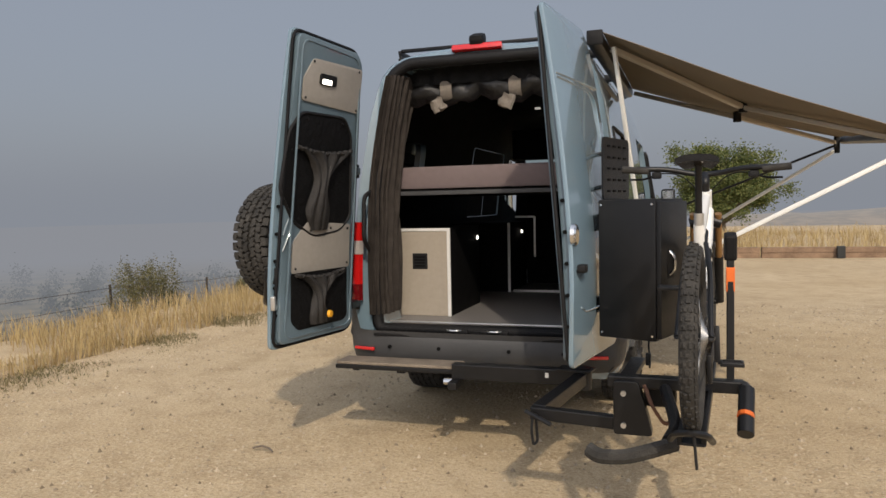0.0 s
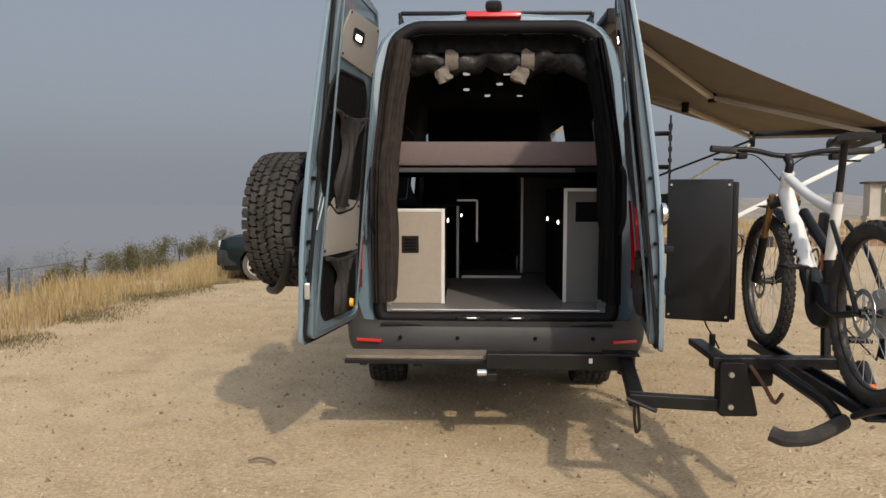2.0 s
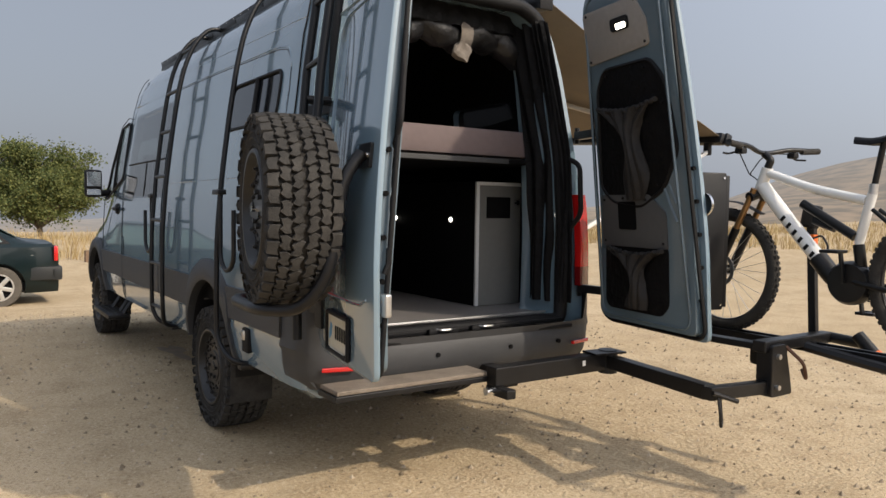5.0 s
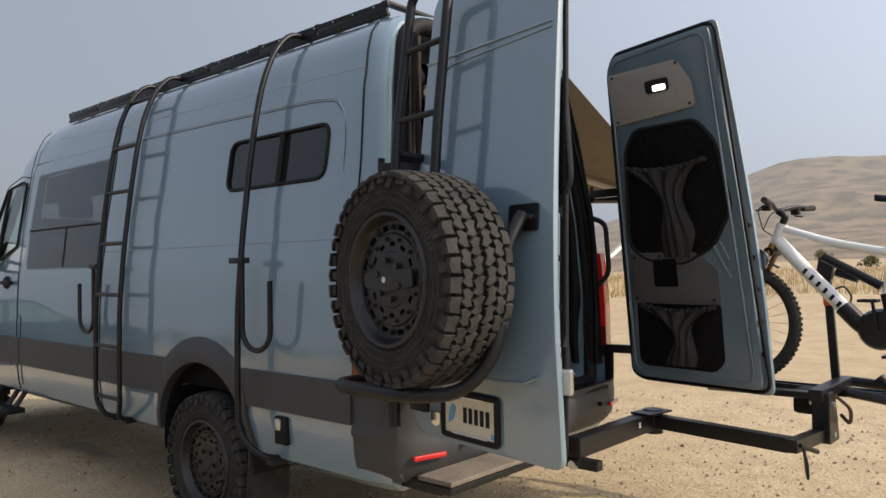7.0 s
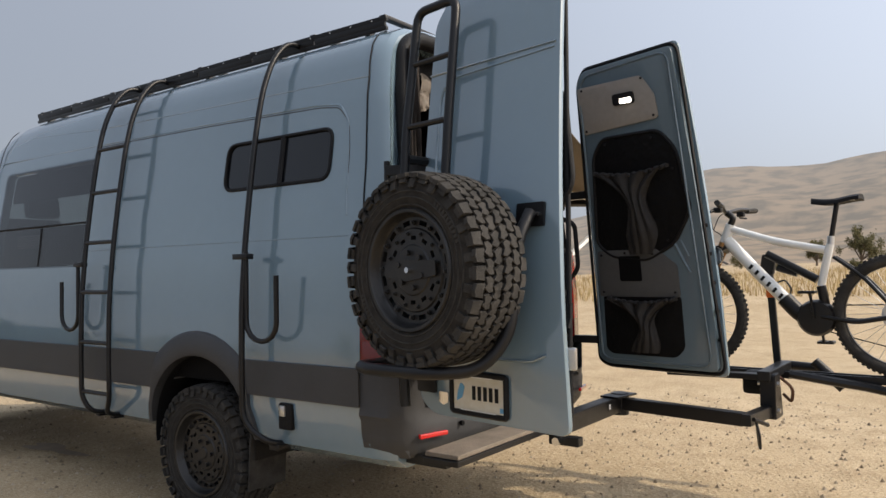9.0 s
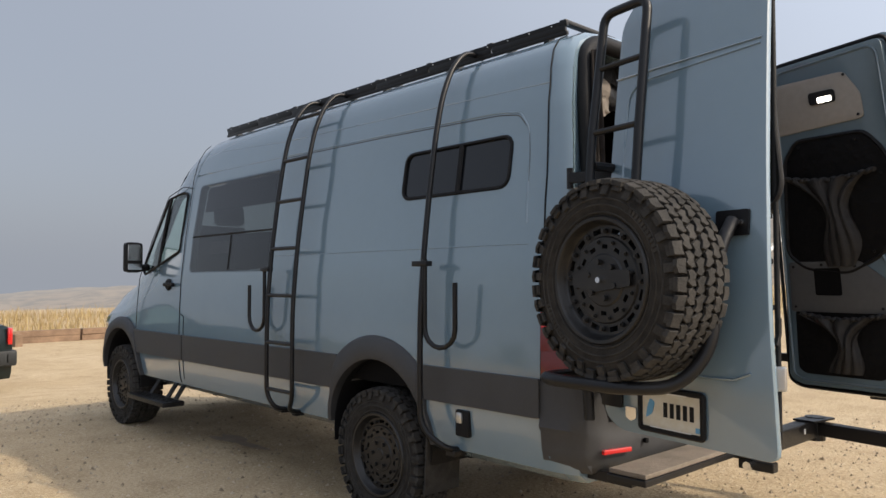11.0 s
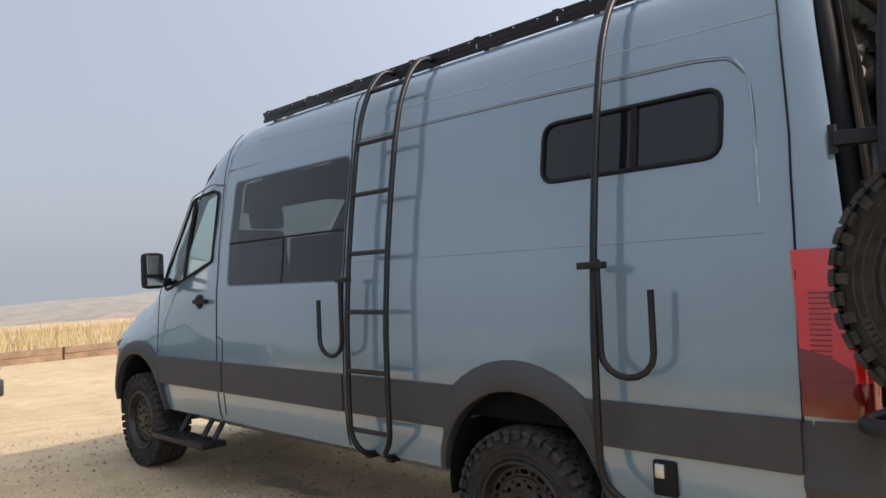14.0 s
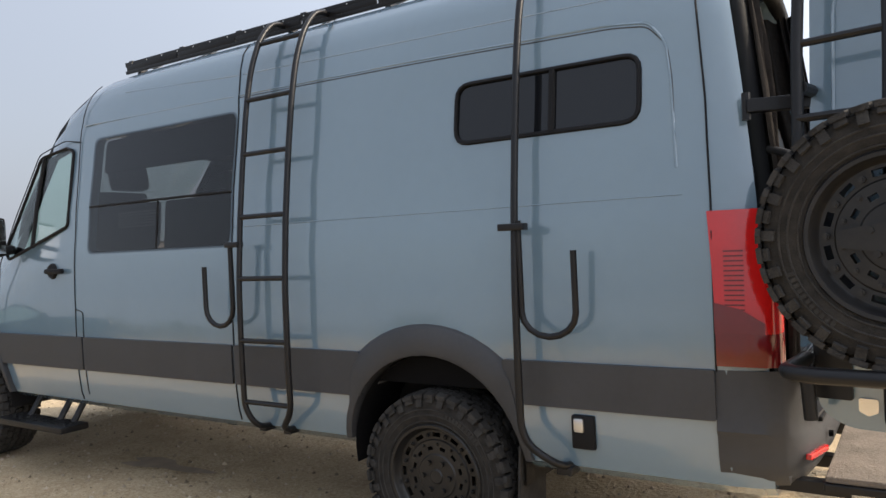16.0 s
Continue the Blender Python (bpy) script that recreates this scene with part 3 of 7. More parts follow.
# door handle, mirror, filler flap, steps, mud flaps
for s in (-1, 1):
    bm = bmesh.new()
    box(bm, (s * 1.012, 4.60, 1.43), (0.035, 0.20, 0.035), (0, 0, 0), 0.012)
    lathe(bm, [(0.0, 0.012), (0.045, 0.012), (0.055, 0.0), (0.055, -0.012)], 20, Matrix.Translation((s * 0.99, 4.66, 1.43)) @ Matrix.Diagonal((s, 1, 1, 1)))
    part("door_handle", bm, "plastic", van, "black door handle", smooth=40)
    bm = bmesh.new()
    box(bm, (s * 1.13, 5.16, 1.69), (0.17, 0.10, 0.29), (0, 0, s * -6), 0.04)
    rod(bm, (s * 0.95, 5.25, 1.60), (s * 1.10, 5.19, 1.58), 0.035, 10)
    mir = part("wing_mirror", bm, "plastic", van, "black wing mirror with two glasses", smooth=40)
    bm = bmesh.new()
    box(bm, (s * 1.13, 5.107, 1.735), (0.135, 0.006, 0.15), (0, 0, s * -6), 0.002)
    box(bm, (s * 1.13, 5.107, 1.60), (0.135, 0.006, 0.06), (0, 0, s * -6), 0.002)
    part("mirror_glass", bm, "chrome", mir)
    # running step behind the front wheel
    bm = bmesh.new()
    box(bm, (s * 1.02, 4.86, 0.365), (0.20, 0.86, 0.045), (0, 0, 0), 0.012)
    for y in (4.55, 4.72, 5.1):
        rod(bm, (s * 0.96, y, 0.38), (s * 0.84, y, 0.56), 0.022, 8)
    step = part("running_step", bm, "steel", van, "black side step", smooth=40)
    bm = bmesh.new()
    for k in range(9):
        for j in range(3):
            rod(bm, (s * (0.96 + j * 0.05), 4.50 + k * 0.09, 0.387), (s * (0.96 + j * 0.05), 4.50 + k * 0.09, 0.392), 0.014, 8)
    part("grip_stud", bm, "rim", van)["kind"] = "stuff"
    bm = bmesh.new()
    box(bm, (s * 0.86, 1.085, 0.43), (0.27, 0.012, 0.36), (4, 0, 0), 0.006)
    part("mud_flap", bm, "rubber", van, "black rubber mud flap")
bm = bmesh.new()
box(bm, (-1.0, 0.77, 0.70), (0.03, 0.10, 0.14), (0, 0, 0), 0.01)
inlet = part("power_inlet", bm, "plastic", van, "black shore power inlet", smooth=40)
bm = bmesh.new()
box(bm, (-1.012, 0.785, 0.73), (0.025, 0.045, 0.06), (0, 0, 0), 0.012)
part("flap", bm, "bare", inlet, smooth=40)
bm = bmesh.new()
box(bm, (0, 3.2, 0.52), (1.5, 5.6, 0.06), (0, 0, 0), 0.01)
for y in (1.1, 2.2, 3.3, 4.4):
    box(bm, (0, y, 0.46), (1.3, 0.08, 0.1))
rod(bm, (-0.75, REAR_Y, HUB_Z), (0.75, REAR_Y, HUB_Z), 0.06, 12)
rod(bm, (-0.75, FRONT_Y, HUB_Z), (0.75, FRONT_Y, HUB_Z), 0.05, 12)
lathe(bm, [(0.0, -0.14), (0.12, -0.12), (0.16, 0.0), (0.12, 0.12), (0.0, 0.14)], 16, Matrix.Translation((0.05, REAR_Y, HUB_Z)))
box(bm, (0.4, 0.55, 0.52), (0.5, 0.35, 0.14), (0, 0, 0), 0.03)
part("chassis", bm, "plastic", van, "dark underbody")


# ---- wheels ----
def mesh_of(bm, name, material):
    me = bpy.data.meshes.new(name)
    bmesh.ops.recalc_face_normals(bm, faces=bm.faces[:])
    bm.to_mesh(me)
    bm.free()
    me.materials.append(M[material])
    return me


def piece(name, me, m, parent):
    ob = new(name, me)
    ob.parent = parent
    ob.matrix_basis = m
    return ob


PIECES = {}


def rim_mesh():
    """The slotted disc of the alloy rim, made once for all wheels."""
    if "rim" not in PIECES:
        bm = bmesh.new()
        lathe(bm, [(0.0, -0.116), (0.030, -0.116), (0.036, -0.110), (0.100, -0.108), (0.106, -0.102), (0.168, -0.101), (0.174, -0.094), (0.216, -0.096), (0.224, -0.104), (0.229, -0.128), (0.236, -0.139),
                   (0.248, -0.140), (0.254, -0.131), (0.246, -0.116), (0.242, 0.112), (0.236, 0.114), (0.234, -0.06), (0.20, -0.070), (0.0, -0.072)], 72)
        ob = part("rim", bm, "rim")
        bm = bmesh.new()
        for k in range(12):
            a = 2 * math.pi * k / 12
            box(bm, (0, 0, 0), (0.10, 0.044, 0.021), (0, 0, 0), 0.0, Matrix.Rotation(a, 4, 'X') @ Matrix.Translation((-0.09, 0, 0.195)))
            box(bm, (0, 0, 0), (0.10, 0.030, 0.017), (0, 0, 0), 0.0, Matrix.Rotation(a + 0.26, 4, 'X') @ Matrix.Translation((-0.09, 0, 0.132)))
        carve(ob, [part("cutter", bm, "dark")])
        ob.data.shade_smooth()
        ob.data.set_sharp_from_angle(angle=radians(35))
        PIECES["rim"] = ob.data
        bpy.data.objects.remove(ob, do_unlink=True)
        bm = rod(bmesh.new(), (0, 0, 0), (-0.012, 0, 0), 0.0105, 12)
        rod(bm, (-0.010, 0, 0), (-0.019, 0, 0), 0.0065, 6)
        PIECES["bolt"] = mesh_of(bm, "bolt", "bolt_metal")
        PIECES["lug_nut"] = mesh_of(rod(bmesh.new(), (0, 0, 0), (-0.022, 0, 0), 0.012, 6), "lug_nut", "rim")
    return PIECES["rim"]


def wheel_parts(parent, name="wheel"):
    """A wide off-road wheel about the X axis, its outer side towards -X."""
    bm = bmesh.new()
    lathe(bm, [(0.240, -0.115), (0.256, -0.130), (0.29, -0.138), (0.335, -0.136), (0.372, -0.122), (0.384, -0.10), (0.386, 0.10), (0.372, 0.122), (0.335, 0.136), (0.29, 0.138), (0.256, 0.130), (0.240, 0.115), (0.240, -0.115)], 64)
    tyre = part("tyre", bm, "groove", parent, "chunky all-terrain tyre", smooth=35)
    # interlocking tread blocks in six rows, the outer ones folded over the shoulder
    N = 38
    pitch = 2 * math.pi / N
    crown = lambda x: 0.4045 - 0.35 * max(0.0, abs(x) - 0.085) ** 1.25
    bm = bmesh.new()

    def block(poly, a0, depth, slant=0.0):
        """A block from an outline in (across, part of a pitch), its top drawn in a little."""
        cx, cs = sum(p[0] for p in poly) / len(poly), sum(p[1] for p in poly) / len(poly)
        poly = [(cx + (x - cx) * 1.14, cs + (t - cs) * 1.16 + (x - cx) * slant) for x, t in poly]
        rings = []
        for k, (dr, q) in enumerate(((-depth, 1.03), (-0.002, 1.0), (0.0, 0.95))):
            ring = []
            for x, t in poly:
                x, t = cx + (x - cx) * q, cs + (t - cs) * q
                r, a = crown(x) + dr, a0 + t * pitch
                ring.append(bm.verts.new((x, r * math.sin(a), r * math.cos(a))))
            rings.append(ring)
        n = len(poly)
        for lo, hi in zip(rings, rings[1:]):
            for i in range(n):
                bm.faces.new((lo[i], lo[(i + 1) % n], hi[(i + 1) % n], hi[i]))
        bm.faces.new(rings[-1])
    for k in range(N):
        a0 = k * pitch
        for sx in (-1, 1):
            o = 0.0 if sx < 0 else 0.5
            block([(sx * x, t * sx + o) for x, t in ((0.004, -0.30), (0.020, -0.44), (0.048, -0.28), (0.040, 0.02), (0.052, 0.22), (0.030, 0.42), (0.012, 0.30), (0.016, 0.0))], a0, 0.013, 4.0)
            block([(sx * x, t * sx + o + 0.42) for x, t in ((0.056, -0.28), (0.074, -0.40), (0.094, -0.24), (0.088, 0.04), (0.098, 0.26), (0.078, 0.42), (0.058, 0.30), (0.064, 0.02))], a0, 0.013, -5.0)
            long = k % 2
            block([(sx * x, t * sx + o + 0.05) for x, t in ((0.101, -0.36), (0.142 - 0.006 * long, -0.34), (0.142, 0.0), (0.142 - 0.006 * long, 0.32), (0.104, 0.36), (0.108, 0.06))], a0, 0.018)
            m = Matrix.Rotation(-(a0 + (o + 0.05) * pitch), 4, 'X') @ pose(sx * 0.1335, 0, 0.372 - 0.010 * long, 0, sx * 74, 0)
            box(bm, (0, 0, 0), (0.034 + 0.022 * long, 0.040 - 0.008 * long, 0.012), (0, 0, 0), 0.0, m)
    part("tread", bm, "rubber", parent)["kind"] = "stuff"
    bm = bmesh.new()
    for r, x in ((0.322, 0.1372), (0.296, 0.1382), (0.266, 0.1335)):
        lathe(bm, [(r - 0.003, -x), (r - 0.001, -x - 0.003), (r + 0.002, -x - 0.003), (r + 0.004, -x + 0.001)], 64)
    part("sidewall_rib", bm, "rubber", parent, smooth=40)
    bm = bmesh.new()
    for a0 in (0.3, 3.44):
        for k in range(11):
            box(bm, (0, 0, 0), (0.004, 0.012, 0.019), (0, 0, 0), 0, Matrix.Rotation(a0 + k * 0.062, 4, 'X') @ pose(-0.1385, 0, 0.309))
    part("sidewall_mark", bm, "rubber", parent)["kind"] = "stuff"
    rim = new("rim", rim_mesh())
    rim.parent = parent
    rim["label"] = "matt black alloy rim with slots and bolts"
    bolt, lug = PIECES["bolt"], PIECES["lug_nut"]
    turn = lambda a: Matrix.Rotation(a, 4, 'X')
    for k in range(12):
        a = 2 * math.pi * (k + 0.5) / 12
        piece("bolt", bolt, turn(a) @ Matrix.Translation((-0.098, 0, 0.193)), parent)
        piece("bolt", bolt, turn(a + 0.30) @ Matrix.Translation((-0.100, 0, 0.152)) @ Matrix.Scale(0.8, 4), parent)
    for k in range(6):
        piece("lug_nut", lug, turn(2 * math.pi * (k + 0.5) / 6) @ Matrix.Translation((-0.104, 0, 0.073)), parent)
    return tyre


def wheel(x, y, s, spin):
    w = new("wheel")
    w.parent = van
    wheel_parts(w)
    part("brake_disc", lathe(bmesh.new(), [(0.0, -0.02), (0.17, -0.02), (0.17, 0.0), (0.0, 0.0)], 32), "groove", w)
    w.matrix_basis = pose(x, y, HUB_Z) @ (Matrix() if s < 0 else Matrix.Rotation(math.pi, 4, 'Z')) @ Matrix.Rotation(spin, 4, 'X')
    return w


for i, (s, y) in enumerate(((-1, REAR_Y), (-1, FRONT_Y), (1, REAR_Y), (1, FRONT_Y))):
    wheel(s * 0.855, y, s, i * 0.7)

# ---- rear end ----
bm = bmesh.new()
# bumper wrapped round the corners
B = [(-1.0, 0.24), (-0.99, 0.06), (-0.93, -0.03), (-0.80, -0.075), (-0.4, -0.10), (0.4, -0.10), (0.80, -0.075), (0.93, -0.03), (0.99, 0.06), (1.0, 0.24)]
sec = [(0.0, 0.985), (-0.002, 0.82), (-0.015, 0.76), (0.0, 0.735), (0.005, 0.66), (0.02, 0.60), (0.06, 0.555)]
ring = []
path = round_path([(x, y, 0) for x, y in B], 0.08, 3)
for p in path:
    col = []
    corner = min(1.0, max(0.0, (abs(p.x) - 0.86) / 0.06))
    for off, z in sec:
        zt = z if z < 0.8 else 0.80 + (z - 0.80) * corner
        if corner < 0.01 and z > 0.9:
            zt = 0.775
        inw = Vector((-p.x * 0.6, 0.6 if abs(p.x) < 0.95 else 0, 0))
        inw = inw.normalized() if inw.length else inw
        col.append(bm.verts.new((p.x + inw.x * off, p.y + inw.y * abs(off) + (0.10 if (z > 0.9 and corner < 0.01) else 0), zt)))
    ring.append(col)
for a, b in zip(ring, ring[1:]):
    for i in range(len(sec) - 1):
        bm.faces.new((a[i], a[i + 1], b[i + 1], b[i]))
bumper = part("rear_bumper", bm, "clad", van, "dark grey plastic rear bumper", smooth=40)
bm = bmesh.new()
box(bm, (0, 0.0, 0.772), (1.5, 0.17, 0.02), (0, 0, 0), 0.008)
for k in range(13):
    box(bm, (-0.66 + k * 0.11, -0.03, 0.784), (0.085, 0.075, 0.006), (0, 0, 0), 0.002)
part("bumper_tread", bm, "plastic", bumper)
for s in (-1, 1):
    bm = bmesh.new()
    box(bm, (s * 0.825, -0.072, 0.668), (0.17, 0.02, 0.022), (0, 0, s * 14), 0.005)
    part("reflector", bm, "red", bumper, "red reflector")
    for x in (0.25, 0.62):
        part("parking_sensor", rod(bmesh.new(), (s * x, -0.09, 0.69), (s * x, -0.106, 0.69), 0.013, 12), "dark", bumper)
# sill, seals and latches
bm = bmesh.new()
box(bm, (0, 0.07, 0.822), (1.46, 0.045, 0.012), (0, 0, 0), 0.003)
box(bm, (0, 0.12, 0.838), (1.40, 0.02, 0.012), (0, 0, 0), 0.003)
part("sill_strip", bm, "bare", van, "bare aluminium sill strip")
bm = bmesh.new()
box(bm, (0, 0.03, 0.80), (1.5, 0.05, 0.02), (0, 0, 0), 0.006)
for x in (-0.16, 0.13):
    box(bm, (x, -0.012, 0.80), (0.20, 0.03, 0.035), (0, 0, 0), 0.012)
part("sill", bm, "plastic", van, "black plastic door sill")
for x in (-0.16, 0.13):
    bm = bmesh.new()
    tube(bm, [(x - 0.05, -0.02, 0.81), (x - 0.03, -0.045, 0.81), (x + 0.03, -0.045, 0.81), (x + 0.05, -0.02, 0.81)], 0.007, 6, 0.01)
    part("striker", bm, "bare", van)
bm = bmesh.new()
tube(bm, [(x, 0.055 + lean(z), z) for x, z in rounded([(x * 1.05, z + (0.025 if z > 2 else -0.01)) for x, z in OPEN], 0.06)], 0.045, 8, closed=True)
part("door_seal", bm, "plastic", van, "black rubber door seal", smooth=60)
# tail lamps
for s in (-1, 1):
    bm = bmesh.new()
    for k, (z0, z1) in enumerate(((1.0, 1.12), (1.12, 1.575))):
        t = bmesh.new()
        P = [(-1.006, 0.232), (-1.004, 0.06), (-0.975, 0.02), (-0.90, 0.012), (-0.885, 0.05)]
        P = [(x * -s, y) for x, y in P]
        n = 8
        rings = []
        for i in range(n + 1):
            z = z0 + (z1 - z0) * i / n
            k2 = half(z) / 1.0
            rings.append([t.verts.new((x * k2, y + lean(z), z)) for x, y in P])
        for a, b in zip(rings, rings[1:]):
            for i in range(len(P) - 1):
                t.faces.new((a[i], a[i + 1], b[i + 1], b[i]))
        part("tail_lamp", t, ("redd", "red")[k], van, ("dark red lower tail lamp", "red tail lamp")[k], smooth=50)
    bm = bmesh.new()
    sec = [(0.952, 0.013), (0.90, 0.007), (0.880, 0.048)]
    a, b = [[bm.verts.new((s * x * half(z), y + lean(z), z)) for x, y in sec] for z in (1.34, 1.44)]
    for i in range(2):
        bm.faces.new((a[i], a[i + 1], b[i + 1], b[i]))
    if s < 0:
        part("reversing_lens", bm, "clear_lens", van, "clear white reversing lens", smooth=50)
    bm = bmesh.new()
    sec = [(0.06, 1.12), (0.06, 1.16), (0.14, 1.21), (0.234, 1.235), (0.234, 1.12)]
    bm.faces.new([bm.verts.new((s * (half(z) + 0.008), y + lean(z), z)) for y, z in sec])
    part("tail_lamp", bm, "redd", van, "dark red lower tail lamp")
    bm = bmesh.new()
    for i in range(14):
        z = 1.19 + i * 0.018
        box(bm, (s * (half(z) + 0.004), 0.16, z), (0.008, 0.07, 0.006))
    part("lamp_rib", bm, "redd", van)
# third brake lamp and rear camera on the roof edge
bm = bmesh.new()
box(bm, (-0.02, 0.205, 2.80), (0.37, 0.05, 0.045), (-18, 0, 0), 0.015)
part("brake_lamp", bm, "red", van, "red third brake lamp", smooth=40)
bm = bmesh.new()
box(bm, (-0.02, 0.225, 2.86), (0.11, 0.12, 0.075), (20, 0, 0), 0.03)
part("rear_camera", bm, "plastic", van, "black roof camera", smooth=40)
# black pillar shut faces left of the opening get grab handles
for s in (-1, 1):
    bm = bmesh.new()
    tube(bm, [(s * 0.80, 0.02 + lean(1.80), 1.80), (s * 0.81, -0.05, 1.76), (s * 0.81, -0.07, 1.45), (s * 0.80, 0.02, 1.36)], 0.016, 8, 0.05)
    part("grab_handle", bm, "plastic", van, "black grab handle", smooth=60)


# ---- rear doors ----
def door_frame(hx, hy, ang, s):
    """Maps (across, out, height) of a rear door: across from the hinge, out from its outer skin. s: -1 left, 1 right."""
    a = radians(ang)
    u = Vector((-s * math.cos(a), -math.sin(a), 0))
    n = Vector((s * math.sin(a), -math.cos(a), 0))
    base = Vector((hx, hy, 0))

    def f(c):
        return base + u * c[0] + n * (c[1] - lean(c[2]) * (1.0 if s < 0 else 1.22)) + Vector((0, 0, c[2]))
    return f


def door_slab(outline, y0, thick, f, bevel=0.0, cut=True):
    """A plate on a door: outline in (across, height), from y0 inwards (minus) by thick."""
    t = bmesh.new()
    face = t.faces.new([t.verts.new((u, 0, v)) for u, v in outline])
    ex = bmesh.ops.extrude_face_region(t, geom=[face])
    vs = [g for g in ex["geom"] if isinstance(g, bmesh.types.BMVert)]
    bmesh.ops.translate(t, vec=(0, thick, 0), verts=vs)
    bmesh.ops.recalc_face_normals(t, faces=t.faces[:])
    if bevel:
        long = [e for e in t.edges if abs(e.verts[0].co.y - e.verts[1].co.y) < 1e-6]
        bmesh.ops.bevel(t, geom=long, offset=bevel, segments=2, affect='EDGES', profile=0.6)
    if cut:
        for k in range(12):
            z = 1.25 + 0.13 * k
            bmesh.ops.bisect_plane(t, geom=t.verts[:] + t.edges[:] + t.faces[:], plane_co=(0, 0, z), plane_no=(0, 0, 1))
    for v in t.verts:
        v.co = f((v.co.x, v.co.y + y0, v.co.z))
    return t




def rear_door(hx, hy, ang, s, label):
    W = 0.785 if s < 0 else 0.885
    DOOR = rounded([(0.02, 0.86), (0.10, 0.80), (W, 0.80), (W, 2.80), (0.10, 2.77), (0.02, 2.66)], 0.045)
    d = new("rear_door")
    d.parent = van
    d["label"] = label
    flat = door_frame(hx, hy, ang, s)
    taper = (lambda z: 1 + 0.066 * (2.6 - z)) if s < 0 else (lambda z: 1.045 - 0.0885 * (z - 0.83))
    f = lambda c: flat((c[0] * taper(c[2]), c[1], c[2]))
    part("outer_skin", door_slab(DOOR, 0.0, -0.028, f, 0.008), "paint", d, smooth=30)
    inner = rounded([(0.055, 0.87), (0.12, 0.83), (W - 0.035, 0.83), (W - 0.035, 2.765), (0.12, 2.735), (0.055, 2.65)], 0.045)
    skin = door_slab(inner, -0.028, -0.045, f, 0.010)
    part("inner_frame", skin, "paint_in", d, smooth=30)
    bm = bmesh.new()
    tube(bm, [f((u, -0.036, z)) for u, z in rounded([(0.038, 0.85), (0.11, 0.815), (W - 0.012, 0.815), (W - 0.012, 2.785), (0.11, 2.755), (0.038, 2.655)], 0.07)], 0.011, 6, closed=True)
    part("door_seal", bm, "plastic", d, smooth=60)
    bm = bmesh.new()
    tube(bm, [f((u, -0.072, z)) for u, z in rounded([(0.085, 0.89), (0.14, 0.86), (W - 0.075, 0.86), (W - 0.075, 2.735), (0.14, 2.70), (0.085, 2.63)], 0.07)], 0.008, 6, closed=True)
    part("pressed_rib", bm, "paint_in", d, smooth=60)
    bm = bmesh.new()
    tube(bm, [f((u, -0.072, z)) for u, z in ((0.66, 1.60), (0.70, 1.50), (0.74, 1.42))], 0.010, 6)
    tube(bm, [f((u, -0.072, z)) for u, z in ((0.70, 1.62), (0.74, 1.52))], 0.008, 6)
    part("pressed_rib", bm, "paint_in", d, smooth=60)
    # upper trim with a lamp
    bm = door_slab(rounded([(0.07, 2.33), (0.68, 2.36), (0.68, 2.50), (0.60, 2.63), (0.07, 2.63)], 0.03), -0.072, -0.012, f, 0.004)
    part("upper_trim", bm, "linen", d, "grey linen laminate trim panel", smooth=30)
    bm = door_slab(rect(0.36, 0.53, 2.475, 2.545, 0.02), -0.082, -0.014, f, 0.004)
    part("lamp_housing", bm, "plastic", d)
    bm = door_slab(rect(0.42, 0.51, 2.48, 2.51, 0.008), -0.094, -0.006, f)
    part("lamp_lens", bm, "led", d, "lit lamp lens")
    # window recess with a black cover and gathered pockets
    rec = rounded([(0.09, 1.62), (0.13, 2.18), (0.22, 2.29), (0.66, 2.29), (0.76, 2.17), (0.80, 1.80), (0.66, 1.60), (0.46, 1.50), (0.20, 1.53)], 0.05)
    part("window_cover", door_slab(rec, -0.070, -0.008, f, 0.003), "cloth", d, "black nylon window cover", smooth=30)
    bm = bmesh.new()
    tube(bm, [f((u, -0.074, z)) for u, z in rec], 0.012, 6, closed=True)
    part("window_rim", bm, "plastic", d, smooth=60)
    for pk, (u0, u1, z0, z1) in enumerate(((0.14, 0.70, 1.54, 2.07), (0.16, 0.64, 0.92, 1.26))):
        bm = bmesh.new()
        nu, nz = 34, 14
        rows = []
        for j in range(nz + 1):
            fz = j / nz
            row = []
            for i in range(nu + 1):
                fu = i / nu
                amp = 0.010 + 0.022 * fz
                g = abs(math.sin(fu * 11 + 2.2 * math.sin(fz * 3 + pk))) * amp
                belly = 0.035 * math.sin(math.pi * fu) * (1 - fz * 0.3) * (0.4 + math.sin(math.pi * (0.1 + 0.8 * fz)))
                uu = u0 + (u1 - u0) * (0.5 + (fu - 0.5) * (0.30 + 0.10 * math.sin(fz * 7 + pk) + 0.62 * fz ** 5) + 0.06 * math.sin(fz * 4))
                row.append(bm.verts.new(f((uu, -0.082 - g - belly, z0 + (z1 - z0) * fz - 0.03 * math.sin(math.pi * fu) * fz))))
            rows.append(row)
        for a, b in zip(rows, rows[1:]):
            for i in range(nu):
                bm.faces.new((a[i], a[i + 1], b[i + 1], b[i]))
        part("pocket", bm, "pocket", d, "gathered nylon storage pocket", smooth=60)
        bm = bmesh.new()
        pts = []
        for i in range(nu * 2 + 1):
            fu = i / nu / 2
            pts.append(f((u0 + (u1 - u0) * fu, -0.094 - 0.012 * abs(math.sin(fu * 42)), z1 - 0.03 * math.sin(math.pi * fu) + 0.004 * math.sin(fu * 60))))
        tube(bm, pts, 0.014, 6)
        part("elastic_hem", bm, "pocket", d, smooth=60)
